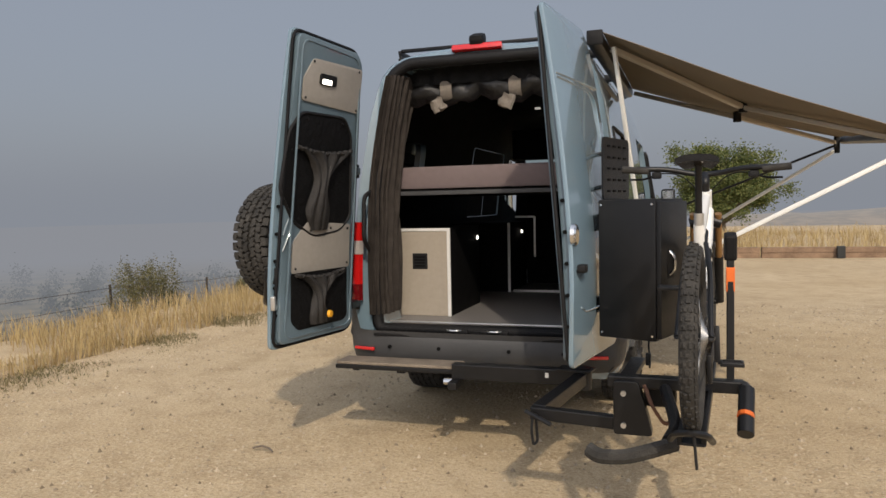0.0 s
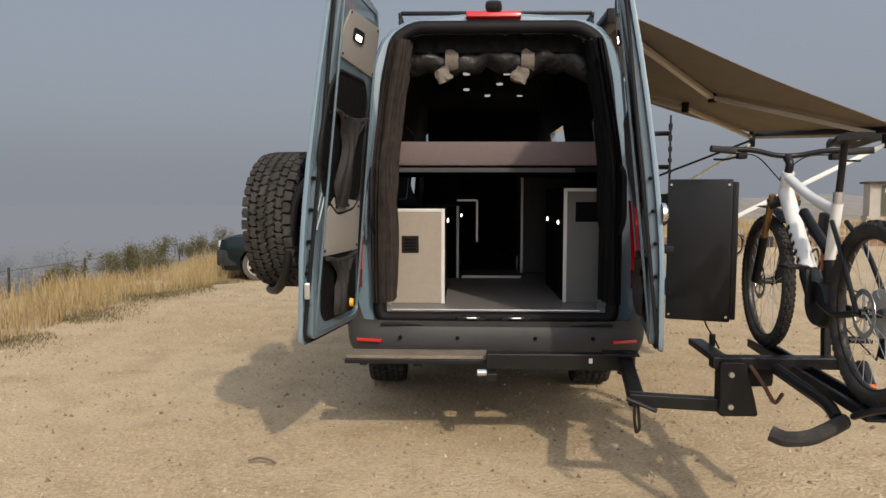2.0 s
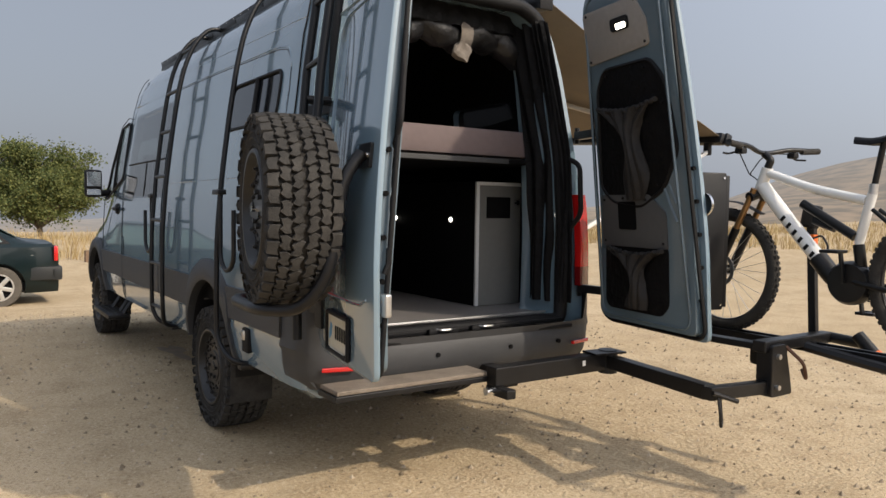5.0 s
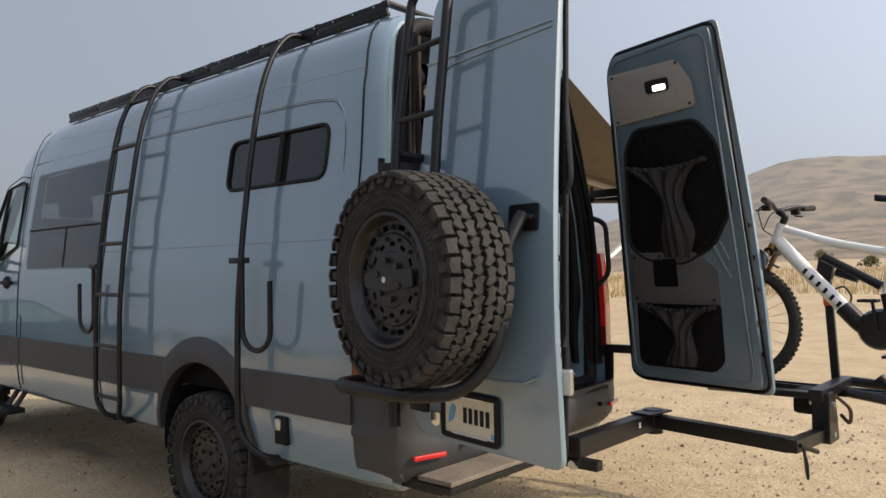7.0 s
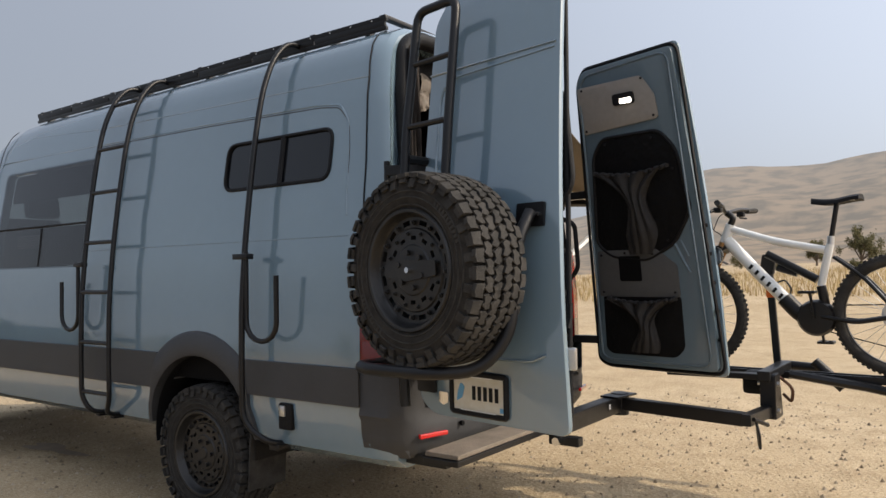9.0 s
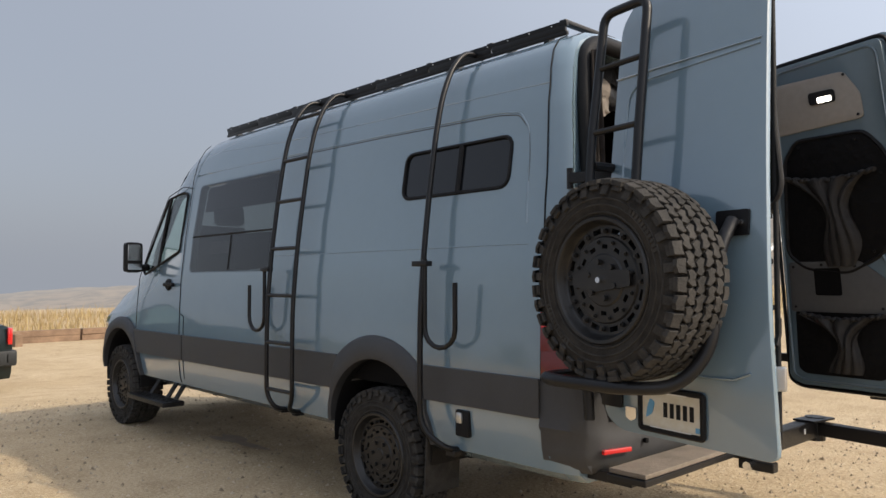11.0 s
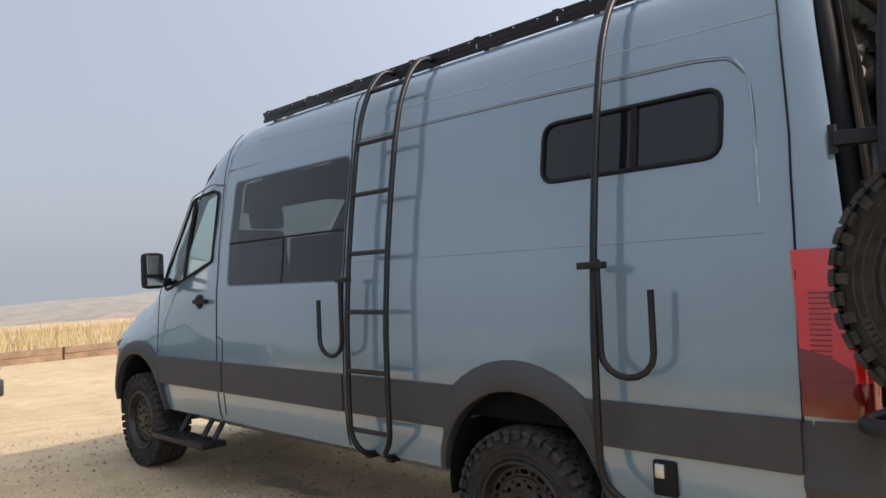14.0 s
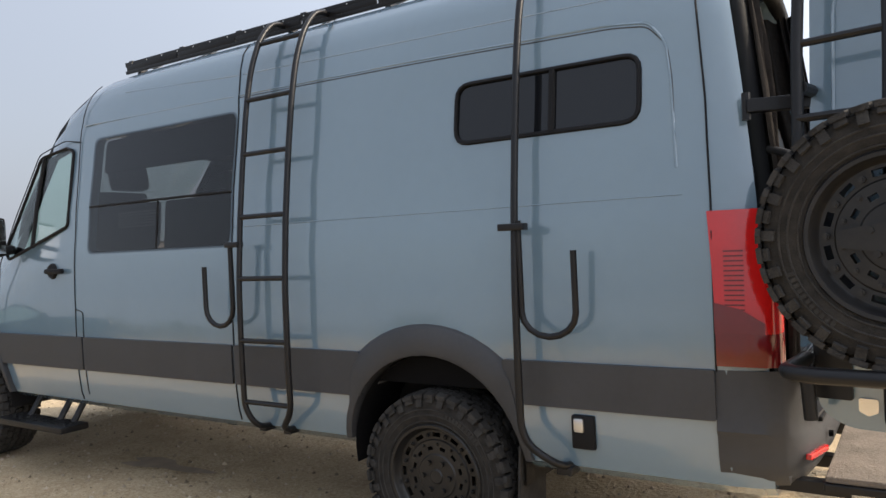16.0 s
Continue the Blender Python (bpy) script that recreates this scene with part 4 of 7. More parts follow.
    part("lower_cover", door_slab(rounded([(0.12, 0.93), (0.11, 1.28), (0.66, 1.28), (0.66, 0.96), (0.60, 0.90), (0.16, 0.90)], 0.03), -0.070, -0.008, f, 0.003), "cloth", d, smooth=30)
    # middle trim; on the right a dark plate stands for a square hole's shade
    part("middle_trim", door_slab(rounded([(0.09, 1.27), (0.66, 1.27), (0.66, 1.47), (0.53, 1.60) if s < 0 else (0.53, 1.57), (0.09, 1.57)], 0.02), -0.072, -0.010, f, 0.003), "linen" if s < 0 else "linen_shaded", d, "linen laminate trim panel", smooth=30)
    if s > 0:
        part("trim_hole", door_slab(rect(0.25, 0.41, 1.37, 1.53, 0.015), -0.079, -0.006, f), "dark", d)
    bm = bmesh.new()
    for u, z in ((0.11, 2.35), (0.65, 2.38), (0.11, 2.61), (0.60, 2.61), (0.12, 1.30), (0.63, 1.30), (0.12, 1.54), (0.50, 1.54), (0.16, 2.05), (0.72, 2.05), (0.30, 1.55), (0.62, 1.62), (0.24, 2.25), (0.60, 2.25)):
        rod(bm, f((u, -0.076, z)), f((u, -0.088, z)), 0.008, 8)
    part("screw", bm, "plastic", d)["kind"] = "stuff"
    # hinges and check strap
    for z in (0.98, 1.95):
        bm = bmesh.new()
        a, b = f((0.03, -0.03, z)), Vector((s * 0.93, 0.05 + lean(z), z))
        beam(bm, a, b, 0.05, 0.05)
        rod(bm, b - Vector((0, 0, 0.05)), b + Vector((0, 0, 0.05)), 0.016, 8)
        part("hinge", bm, "steel", d)
    for k in range(5):
        bm = bmesh.new()
        z = 1.02 + k * 0.17
        rod(bm, f((W - 0.03, -0.045, z)), f((W - 0.012, -0.045, z)), 0.011, 8)
        part("door_bolt", bm, "dark", d)
    return d, flat


M["pocket"] = mat("grey_brown_nylon", (0.024, 0.0225, 0.022), 0.5, 0, 0.35, 30, 0.4, 200, gloss=0.3)
left_door, FL = rear_door(-0.945, -0.07, 100, -1, "open rear door with spare wheel carrier")
right_door, FR = rear_door(0.985, -0.115, 80, 1, "open rear door with storage box")

# ---- gear on the outside ----
def side_rail(y, bottom, foot_y):
    """A ladder rail up the side: foot, straight run, bend over the roof edge."""
    pts = [(-0.90, foot_y, 0.535), (-1.06, foot_y, 0.56), (-1.10, y, 0.66)]
    for z in (0.9, 1.3, 1.65, 2.0, 2.3, 2.52):
        pts.append((-(half(z) + 0.105), y, z))
    pts += [(-(half(2.66) + 0.075), y, 2.70), (-0.74, y, 2.815), (-0.60, y, 2.80)]
    return pts


def j_hook(bm, y0, y1, z_top, z_tip):
    pts = [(-1.085, y0, z_top), (-1.085, y0, 1.23)]
    for k in range(9):
        a = math.pi * k / 8
        pts.append((-1.085, (y0 + y1) / 2 + (y0 - y1) / 2 * math.cos(a), 1.20 - 0.10 * math.sin(a)))
    pts.append((-1.085, y1, z_tip))
    tube(bm, pts, 0.014, 8)


def side_ladder():
    lad = thing("side_ladder", "black tubular steel ladder on the van's side", "ladder", (-1.08, 2.52, 0.55))
    inv = Matrix.Translation((1.08, -2.52, -0.55))

    def add(name, bm, label="", parent=None):
        bmesh.ops.transform(bm, matrix=inv, verts=bm.verts[:])
        return part(name, bm, "steel", parent or lad, label, smooth=60)
    for y, fy in ((2.665, 2.62), (2.325, 2.44)):
        add("rail", tube(bmesh.new(), side_rail(y, 0.6, fy), 0.0165, 8, 0.09))
    for z in (2.66, 2.33, 2.03, 1.69, 1.36, 1.03, 0.70):
        x = -(half(z) + (0.105 if z < 2.6 else 0.085))
        add("rung", rod(bmesh.new(), (x, 2.325, z), (x, 2.665, z), 0.0135, 8))
    bm = bmesh.new()
    j_hook(bm, 2.735, 2.955, 1.55, 1.43)
    h = add("hook", bm, "J-shaped storage hook")
    bm = bmesh.new()
    box(bm, (-1.085, 2.705, 1.545), (0.05, 0.10, 0.03), (0, 0, 0), 0.005)
    add("clamp", bm, "", h)
    for y in (2.64, 2.46):
        add("foot_plate", box(bmesh.new(), (-0.955, y, 0.535), (0.10, 0.05, 0.03), (0, 0, 0), 0.005))


def side_bar():
    lad = thing("side_rail", "black tubular steel storage rail on the van's side", "rail", (-1.08, 1.03, 0.55))
    inv = Matrix.Translation((1.08, -1.03, -0.55))

    def add(name, bm, label="", parent=None):
        bmesh.ops.transform(bm, matrix=inv, verts=bm.verts[:])
        return part(name, bm, "steel", parent or lad, label, smooth=60)
    add("rail", tube(bmesh.new(), side_rail(1.005, 0.6, 0.85), 0.0165, 8, 0.10))
    bm = bmesh.new()
    j_hook(bm, 0.985, 0.745, 1.58, 1.45)
    h = add("hook", bm, "J-shaped storage hook")
    bm = bmesh.new()
    box(bm, (-1.085, 1.01, 1.555), (0.05, 0.12, 0.03), (0, 0, 0), 0.005)
    add("clamp", bm, "", h)
    add("foot_plate", box(bmesh.new(), (-0.955, 0.86, 0.53), (0.12, 0.07, 0.035), (0, 0, 0), 0.005))


side_ladder()
side_bar()


def roof_rack():
    rk = thing("roof_rack", "black slotted aluminium roof rack", "roof rack", (0, 2.25, 2.765))
    inv = Matrix.Translation((0, -2.25, -2.80))

    def add(name, bm, mt="steel", parent=None):
        bmesh.ops.transform(bm, matrix=inv, verts=bm.verts[:])
        return part(name, bm, mt, parent or rk, smooth=40)
    for s in (-1, 1):
        bm = bmesh.new()
        box(bm, (s * 0.655, 2.25, 2.868), (0.02, 3.86, 0.03), (0, s * 8, 0), 0.004)
        box(bm, (s * 0.655, 2.25, 2.815), (0.02, 3.86, 0.022), (0, s * 8, 0), 0.004)
        for k in range(7):
            box(bm, (s * 0.655, 0.60 + k * 0.55, 2.842), (0.018, 0.535, 0.034), (0, s * 8, 0), 0.003)
        rail = add("side_rail", bm)
        # White dots stand in for sky light showing through the rail's holes.
        bm = bmesh.new()
        for k in range(24):
            rod(bm, (s * 0.664, 0.42 + k * 0.16, 2.868), (s * 0.6685, 0.42 + k * 0.16, 2.868), 0.004, 6)
        add("hole", bm, "edge", rail)["kind"] = "stuff"
        for k in range(6):
            add("mount_foot", box(bmesh.new(), (s * 0.585, 0.5 + k * 0.72, 2.815), (0.06, 0.04, 0.05), (0, 0, 0), 0.008), "steel")
    for k in range(8):
        add("crossbar", box(bmesh.new(), (0, 0.36 + k * 0.54, 2.885), (1.30, 0.045, 0.022), (0, 0, 0), 0.005))


roof_rack()


def awning():
    aw = thing("awning", "tan fabric awning extended from a black roof case", "awning", (0.86, 1.7, 2.80))
    inv = Matrix.Translation((-0.86, -1.7, -2.80))

    def add(name, bm, mt, label="", parent=None, smooth=40):
        bmesh.ops.transform(bm, matrix=inv, verts=bm.verts[:])
        return part(name, bm, mt, parent or aw, label, smooth=smooth)
    Y0, Y1 = 0.33, 3.05
    case = add("case", box(bmesh.new(), (0.79, (Y0 + Y1) / 2, 2.81), (0.11, Y1 - Y0 + 0.1, 0.10), (0, 0, 0), 0.035), "steel", "black awning case")
    add("end_cap", box(bmesh.new(), (0.795, Y0 - 0.05, 2.81), (0.112, 0.03, 0.10), (0, 0, 0), 0.014), "plastic", "", case)
    for y in (0.8, 2.0, 3.2):
        add("bracket", box(bmesh.new(), (0.71, y, 2.80), (0.12, 0.06, 0.06), (0, 0, 0), 0.006), "steel", "", case)
    bm = bmesh.new()
    A, B2 = (0.84, 2.85), (2.72, 2.07)
    nu, nv = 30, 24
    lo, hi = [], []
    for i in range(nu + 1):
        f = i / nu
        r1, r2 = [], []
        for j in range(nv + 1):
            g = j / nv
            sag = -0.025 * math.sin(math.pi * f) + 0.19 * f * j / nv
            x, z = A[0] + (B2[0] - A[0]) * f, A[1] + (B2[1] - A[1]) * f + sag
            z += 0.03 * math.sin(math.pi * g) * -math.sin(math.pi * f) + 0.004 * math.sin(g * 30 + f * 9)
            r1.append(bm.verts.new((x, Y0 + (Y1 - Y0) * g, z)))
            r2.append(bm.verts.new((x, Y0 + (Y1 - Y0) * g, z + 0.004)))
        lo.append(r1)
        hi.append(r2)
    for R in (lo, hi):
        for a, b in zip(R, R[1:]):
            for j in range(nv):
                bm.faces.new((a[j], a[j + 1], b[j + 1], b[j]))
    for i in range(nu):
        bm.faces.new((lo[i][0], lo[i + 1][0], hi[i + 1][0], hi[i][0]))
        bm.faces.new((lo[i][nv], lo[i + 1][nv], hi[i + 1][nv], hi[i][nv]))
    add("canopy", bm, "awning", "tan awning fabric", smooth=60)
    lead = add("lead_rail", box(bmesh.new(), (2.755, (Y0 + Y1) / 2, 2.15), (0.075, Y1 - Y0 + 0.06, 0.09), (4, 20, 0), 0.02), "steel", "black lead rail")
    add("end_cap", box(bmesh.new(), (2.76, Y0 - 0.03, 2.055), (0.07, 0.035, 0.095), (0, 20, 0), 0.015), "steel", "", lead)
    # folding arms under the fabric
    for y0, y1 in ((0.55, 1.35), (2.9, 2.1)):
        el = (1.80, y1, 2.40)
        add("arm", beam(bmesh.new(), (0.88, y0, 2.775), el, 0.05, 0.04, 0.01), "awn_arm", "pale folding arm")
        add("arm", beam(bmesh.new(), el, (2.70, y0, 2.03 + 0.065 * (y0 - 0.33)), 0.045, 0.036, 0.01), "awn_arm", "pale folding arm")
        add("elbow", rod(bmesh.new(), (1.80, y1, 2.36), (1.80, y1, 2.45), 0.034, 12), "plastic")
    # support legs braced against the body
    for y in (0.45, 2.9):
        add("support_leg", beam(bmesh.new(), (2.70, y, 1.955 + 0.065 * (y - 0.33)), (1.06, y + 0.25, 1.09), 0.045, 0.032, 0.01), "white", "white support leg")
        add("leg_bracket", box(bmesh.new(), (2.715, y, 2.01 + 0.065 * (y - 0.33)), (0.05, 0.05, 0.16), (0, 0, 0), 0.01), "plastic")
        add("leg_bracket", box(bmesh.new(), (1.03, y + 0.25, 1.09), (0.07, 0.06, 0.10), (0, 0, 0), 0.01), "plastic")
    add("brace", beam(bmesh.new(), (0.90, 0.50, 2.78), (1.06, 0.95, 1.40), 0.028, 0.028, 0.006), "white", "white strut")
    add("tension_rafter", beam(bmesh.new(), (1.0, 2.9, 1.5), (2.70, 2.8, 2.17), 0.022, 0.022, 0.005), "steel")


M["awn_arm"] = mat("pale_arm_paint", (0.50, 0.44, 0.36), 0.4, 0.2, 0.06, 6)
awning()


# ---- spare wheel, carrier and ladder on the left door ----
sp = new("spare_wheel")
sp.parent = van
sp["label"] = "black all-terrain spare wheel on the rear door"
wheel_parts(sp)
th = math.atan2(-0.1736, 0.985)
SC = Vector((-1.235, -0.385, 1.462))
sp.matrix_basis = Matrix.Translation(SC) @ Matrix.Rotation(th, 4, 'Z') @ Matrix.Rotation(0.3, 4, 'X')
bm = rod(bmesh.new(), (-0.10, 0, 0), (-0.14, 0, 0), 0.012, 12)
part("hub_nut", bm, "chrome", sp, "chrome centre nut")
part("lock_bar", slab(bmesh.new(), rounded([(-0.15, -0.03), (0.03, -0.045), (0.16, -0.02), (0.16, 0.03), (0.03, 0.045), (-0.15, 0.03)], 0.01), 0.012, Matrix(((0, -1, 0, -0.108), (1, 0, 0, 0), (0, 0, 1, 0), (0, 0, 0, 1))) @ pose(0, 0, 0, 0, 20, 0)), "rim", sp)

ca = thing("spare_wheel_carrier", "black tubular steel spare wheel carrier on the door", "carrier")
bm = bmesh.new()
tube(bm, [FL((0.02, 0.10, 1.05)), FL((0.04, 0.37, 1.05)), FL((0.12, 0.40, 1.05)), FL((0.46, 0.36, 1.05)), FL((0.62, 0.22, 1.06)), FL((0.70, 0.13, 1.20)), FL((0.705, 0.10, 1.58)), FL((0.71, 0.03, 1.69))], 0.026, 10, 0.09)
part("hoop", bm, "steel", ca, smooth=60)
bm = bmesh.new()
tube(bm, [FL((0.02, 0.05, 1.05)), FL((0.02, 0.10, 1.00)), FL((0.03, 0.10, 0.84))], 0.024, 8, 0.04)
part("leg", bm, "steel", ca, smooth=60)
bm = bmesh.new()
rod(bm, FL((0.32, 0.0, 1.462)), SC + Vector((0.02, 0, 0)), 0.05, 12)
part("spindle", bm, "steel", ca)
part("bracket", door_slab(rect(0.62, 0.765, 1.63, 1.73, 0.01), 0.002, 0.012, FL), "steel", ca)
part("bracket", door_slab(rect(0.02, 0.14, 0.90, 1.10, 0.01), 0.002, 0.012, FL), "steel", ca)
bm = bmesh.new()
rod(bm, FL((0.74, 0.010, 1.68)), FL((0.74, 0.022, 1.68)), 0.010, 8)
part("bolt", bm, "chrome", ca)

dl = thing("rear_ladder", "black tubular steel ladder on the rear door", "ladder")
bm = bmesh.new()
tube(bm, [FL((0.02, 0.03, 1.30)), FL((0.02, 0.12, 1.45)), FL((0.02, 0.13, 2.1)), FL((0.03, 0.13, 2.69)), FL((0.29, 0.13, 2.69)), FL((0.30, 0.13, 2.1)), FL((0.29, 0.12, 1.45)), FL((0.29, 0.03, 1.30))], 0.021, 8, 0.06)
part("rail", bm, "steel", dl, smooth=60)
for z in (2.43, 2.13, 1.87):
    part("rung", rod(bmesh.new(), FL((0.02, 0.13, z)), FL((0.30, 0.13, z)), 0.014, 8), "steel", dl)
for z in (1.98,):
    bm = rod(bmesh.new(), FL((0.03, 0.0, z)), FL((0.03, 0.12, z)), 0.022, 8)
    part("stand_off", bm, "steel", dl)

# licence plate: plain bars in place of its number
lp = thing("licence_plate", "framed licence plate with dark plain bars", "licence plate")
part("plate", door_slab(rect(0.245, 0.565, 0.835, 1.005, 0.012), 0.003, 0.006, FL, cut=False), "plate", lp)
bm = bmesh.new()
tube(bm, [FL((u, 0.009, z)) for u, z in rect(0.245, 0.565, 0.835, 1.005, 0.012)], 0.013, 6, closed=True)
part("frame", bm, "plastic", lp, "black plate frame")
for k in range(5):
    u = 0.37 + k * 0.033
    part("bar", door_slab(rect(u, u + 0.020, 0.895, 0.955), 0.010, 0.0015, FL, cut=False), "plastic", lp)
part("emblem", door_slab(rounded([(0.275, 0.88), (0.31, 0.90), (0.325, 0.95), (0.30, 0.965), (0.285, 0.93)], 0.01), 0.010, 0.0015, FL, cut=False), "blue", lp, "pale blue shape")
part("bar", door_slab(rect(0.30, 0.51, 0.838, 0.850), 0.012, 0.0015, FL, cut=False), "white", lp)
part("bar", door_slab(rect(0.32, 0.49, 0.990, 1.000), 0.012, 0.0015, FL, cut=False), "white", lp)
part("sticker", door_slab(rect(0.53, 0.555, 0.855, 0.875), 0.010, 0.0015, FL, cut=False), "blue", lp)
part("badge", door_slab(rounded([(0.155, 0.865), (0.185, 0.85), (0.215, 0.865), (0.215, 0.91), (0.155, 0.91)], 0.008), 0.002, 0.004, FL, cut=False), "chrome", left_door, "small shield badge")
# outer door details: horizontal swage line and raised window field
for F, dd in ((FL, left_door), (FR, right_door)):
    bm = bmesh.new()
    tube(bm, [F((u, 0.001, 2.40)) for u in (0.02, 0.3, 0.6, 0.775)], 0.006, 6)
    part("swage_line", bm, "paint", dd, smooth=60)
    bm = bmesh.new()
    tube(bm, [F((u, 0.0, z)) for u, z in [(p.x, p.y) for p in round_path([(0.10, 1.70, 0), (0.10, 2.36, 0), (0.77, 2.38, 0)], 0.12)]], 0.007, 6)
    part("swage_line", bm, "paint", dd, smooth=60)
    bm = bmesh.new()
    tube(bm, [F((u, 0.0, 1.08 + 0.10 * ((u - 0.66) / 0.2) ** 2 if u > 0.66 else 1.08)) for u in (0.05, 0.3, 0.60, 0.70, 0.775)], 0.006, 6)
    part("swage_line", bm, "paint", dd, smooth=60)
bm = bmesh.new()
box(bm, (0, 0, 0), (0.05, 0.09, 0.045), (0, 0, 0), 0.012, Matrix.Translation(FR((0.80, 0.02, 1.33))))
part("door_pull", bm, "plastic", right_door, "black door handle")
bm = bmesh.new()
lathe(bm, [(0.0, 0.02), (0.05, 0.02), (0.06, 0.01), (0.062, -0.01)], 24, Matrix.Translation(FR((0.845, 0.002, 1.515))) @ Matrix.Rotation(radians(-2), 4, 'Z'))
part("round_badge", bm, "chrome", right_door, "round chrome badge", smooth=30)
bm = bmesh.new()
box(bm, (0, 0, 0), (0.03, 0.05, 0.09), (0, 0, 10), 0.008, Matrix.Translation(FL((0.855, -0.05, 1.10))))
part("latch", bm, "bare", left_door, "bare metal latch")
bm = bmesh.new()
tube(bm, [FL((0.845, -0.05, 1.22)), FL((0.845, -0.065, 1.26)), FL((0.845, -0.065, 1.32))], 0.012, 6)
part("latch_lever", bm, "plastic", left_door)
bm = lathe(bmesh.new(), [(0.0, 0.02), (0.022, 0.02), (0.026, 0.0), (0.0, 0.0)], 16, Matrix.Translation(FL((0.42, -0.14, 0.98))))
part("knob", bm, "yellow", left_door, "yellow round knob in the pocket", smooth=40)

# storage box and traction boards on the right door
sb = thing("storage_box", "black aluminium storage box on an open rear door", "box", (1.14, -0.56, 0.92))
sb.rotation_euler = (0, 0, radians(-20))
bm = box(bmesh.new(), (0, 0.02, 0.39), (0.34, 0.40, 0.78), (0, 0, 0), 0.012)
bx = part("body", bm, "steel", sb, smooth=40)
part("door", box(bmesh.new(), (0.182, 0.02, 0.39), (0.03, 0.38, 0.75), (0, 0, 0), 0.006), "steel", sb, smooth=40)
bm = bmesh.new()
tube(bm, [(0.195, -0.05, 0.36), (0.225, -0.05, 0.39), (0.225, -0.05, 0.46), (0.195, -0.05, 0.49)], 0.009, 6, 0.02)
part("handle", bm, "chrome", sb, "chrome latch handle", smooth=60)
bm = box(bmesh.new(), (0.195, -0.04, 0.42), (0.008, 0.09, 0.16), (0, 0, 0), 0.003)
part("latch_plate", bm, "plastic", sb)
for x, z in ((-0.15, 0.03), (0.15, 0.03), (-0.15, 0.75), (0.15, 0.75)):
    part("rivet", rod(bmesh.new(), (x, -0.178, z), (x, -0.186, z), 0.007, 8), "chrome", sb)
for z in (0.65, 0.15):
    part("mount", box(bmesh.new(), (-0.225, 0.1, z), (0.13, 0.06, 0.10), (0, 0, 0), 0.006), "steel", sb)
bm = bmesh.new()
tube(bm, [(0.02, 0.1, 0.0), (0.04, 0.02, -0.05), (0.10, -0.1, -0.12), (0.12, -0.15, -0.15)], 0.005, 6, 0.05)
part("cable", bm, "plastic", sb)

tb = thing("mounting_panel", "black perforated mounting panel above the storage box", "panel", (1.0, -0.42, 1.70))
tb.rotation_euler = (0, 0, radians(-15))
bm = bmesh.new()
slab(bm, rect(-0.21, 0.21, 0.0, 0.36, 0.03), 0.012, Matrix(((0, -1, 0, 0), (1, 0, 0, 0), (0, 0, 1, 0), (0, 0, 0, 1))) @ Matrix.Translation((0, 0, 0)))
pl = part("panel", bm, "steel", tb)
for j in range(5):
    for i in range(4):
        bm = box(bmesh.new(), (-0.014, -0.13 + i * 0.087, 0.05 + j * 0.065), (0.006, 0.038, 0.012))
        box(bm, (0.002, -0.13 + i * 0.087, 0.05 + j * 0.065), (0.006, 0.038, 0.012))
        part("slot", bm, "dark", pl)
for z in (0.08, 0.28):
    part("stand_off", rod(bmesh.new(), (0, 0.1, z), (-0.17, 0.1, z), 0.014, 8), "steel", tb)

# ---- rear step, hitch arm and bike rack ----
st = thing("rear_step", "wood-topped rear step board below the bumper", "step")
part("board", box(bmesh.new(), (-0.50, -0.20, 0.605), (0.88, 0.19, 0.022), (0, 0, 0), 0.006), "wood", st, "worn grey-tan board")
part("channel", box(bmesh.new(), (-0.50, -0.20, 0.578), (0.90, 0.20, 0.03), (0, 0, 0), 0.006), "steel", st)
part("bracket", box(bmesh.new(), (-0.50, 0.05, 0.55), (0.06, 0.5, 0.05), (0, 0, 0), 0.005), "steel", st)
part("bracket", box(bmesh.new(), (-0.85, 0.02, 0.55), (0.05, 0.4, 0.05), (0, 0, 0), 0.005), "steel", st)

ha = thing("swing_arm", "black steel swing-out hitch arm", "hitch arm")
part("main_tube", box(bmesh.new(), (0.36, -0.335, 0.60), (0.86, 0.085, 0.10), (0, 0, 0), 0.008), "steel", ha)
bm = beam(bmesh.new(), (0.78, -0.34, 0.60), (0.66, -1.14, 0.595), 0.075, 0.075, 0.008)
part("arm_tube", bm, "steel", ha)
bm = rod(bmesh.new(), (0.78, -0.35, 0.53), (0.78, -0.35, 0.665), 0.055, 16)
part("pivot", bm, "steel", ha)
part("pivot_plate", box(bmesh.new(), (0.74, -0.36, 0.655), (0.22, 0.13, 0.012), (0, 0, -8), 0.003), "steel", ha)
bm = box(bmesh.new(), (-0.04, -0.38, 0.525), (0.06, 0.18, 0.05), (0, 0, 0), 0.008)
rod(bm, (-0.10, -0.36, 0.53), (-0.02, -0.36, 0.53), 0.018, 10)
part("tongue", bm, "steel", ha)
bm = rod(bmesh.new(), (-0.125, -0.36, 0.53), (-0.07, -0.36, 0.53), 0.022, 12)
part("hitch_pin", bm, "chrome", ha, "bright hitch pin")
part("sticker", box(bmesh.new(), (0.56, -0.3785, 0.61), (0.022, 0.002, 0.03)), "white", ha)
part("receiver", box(bmesh.new(), (0.1, 0.0, 0.56), (0.09, 0.6, 0.09), (0, 0, 0), 0.008), "steel", ha)
bm = beam(bmesh.new(), (0.62, -1.15, 0.595), (1.12, -1.17, 0.575), 0.06, 0.065, 0.006)
part("cross_tube", bm, "steel", ha)
bm = bmesh.new()
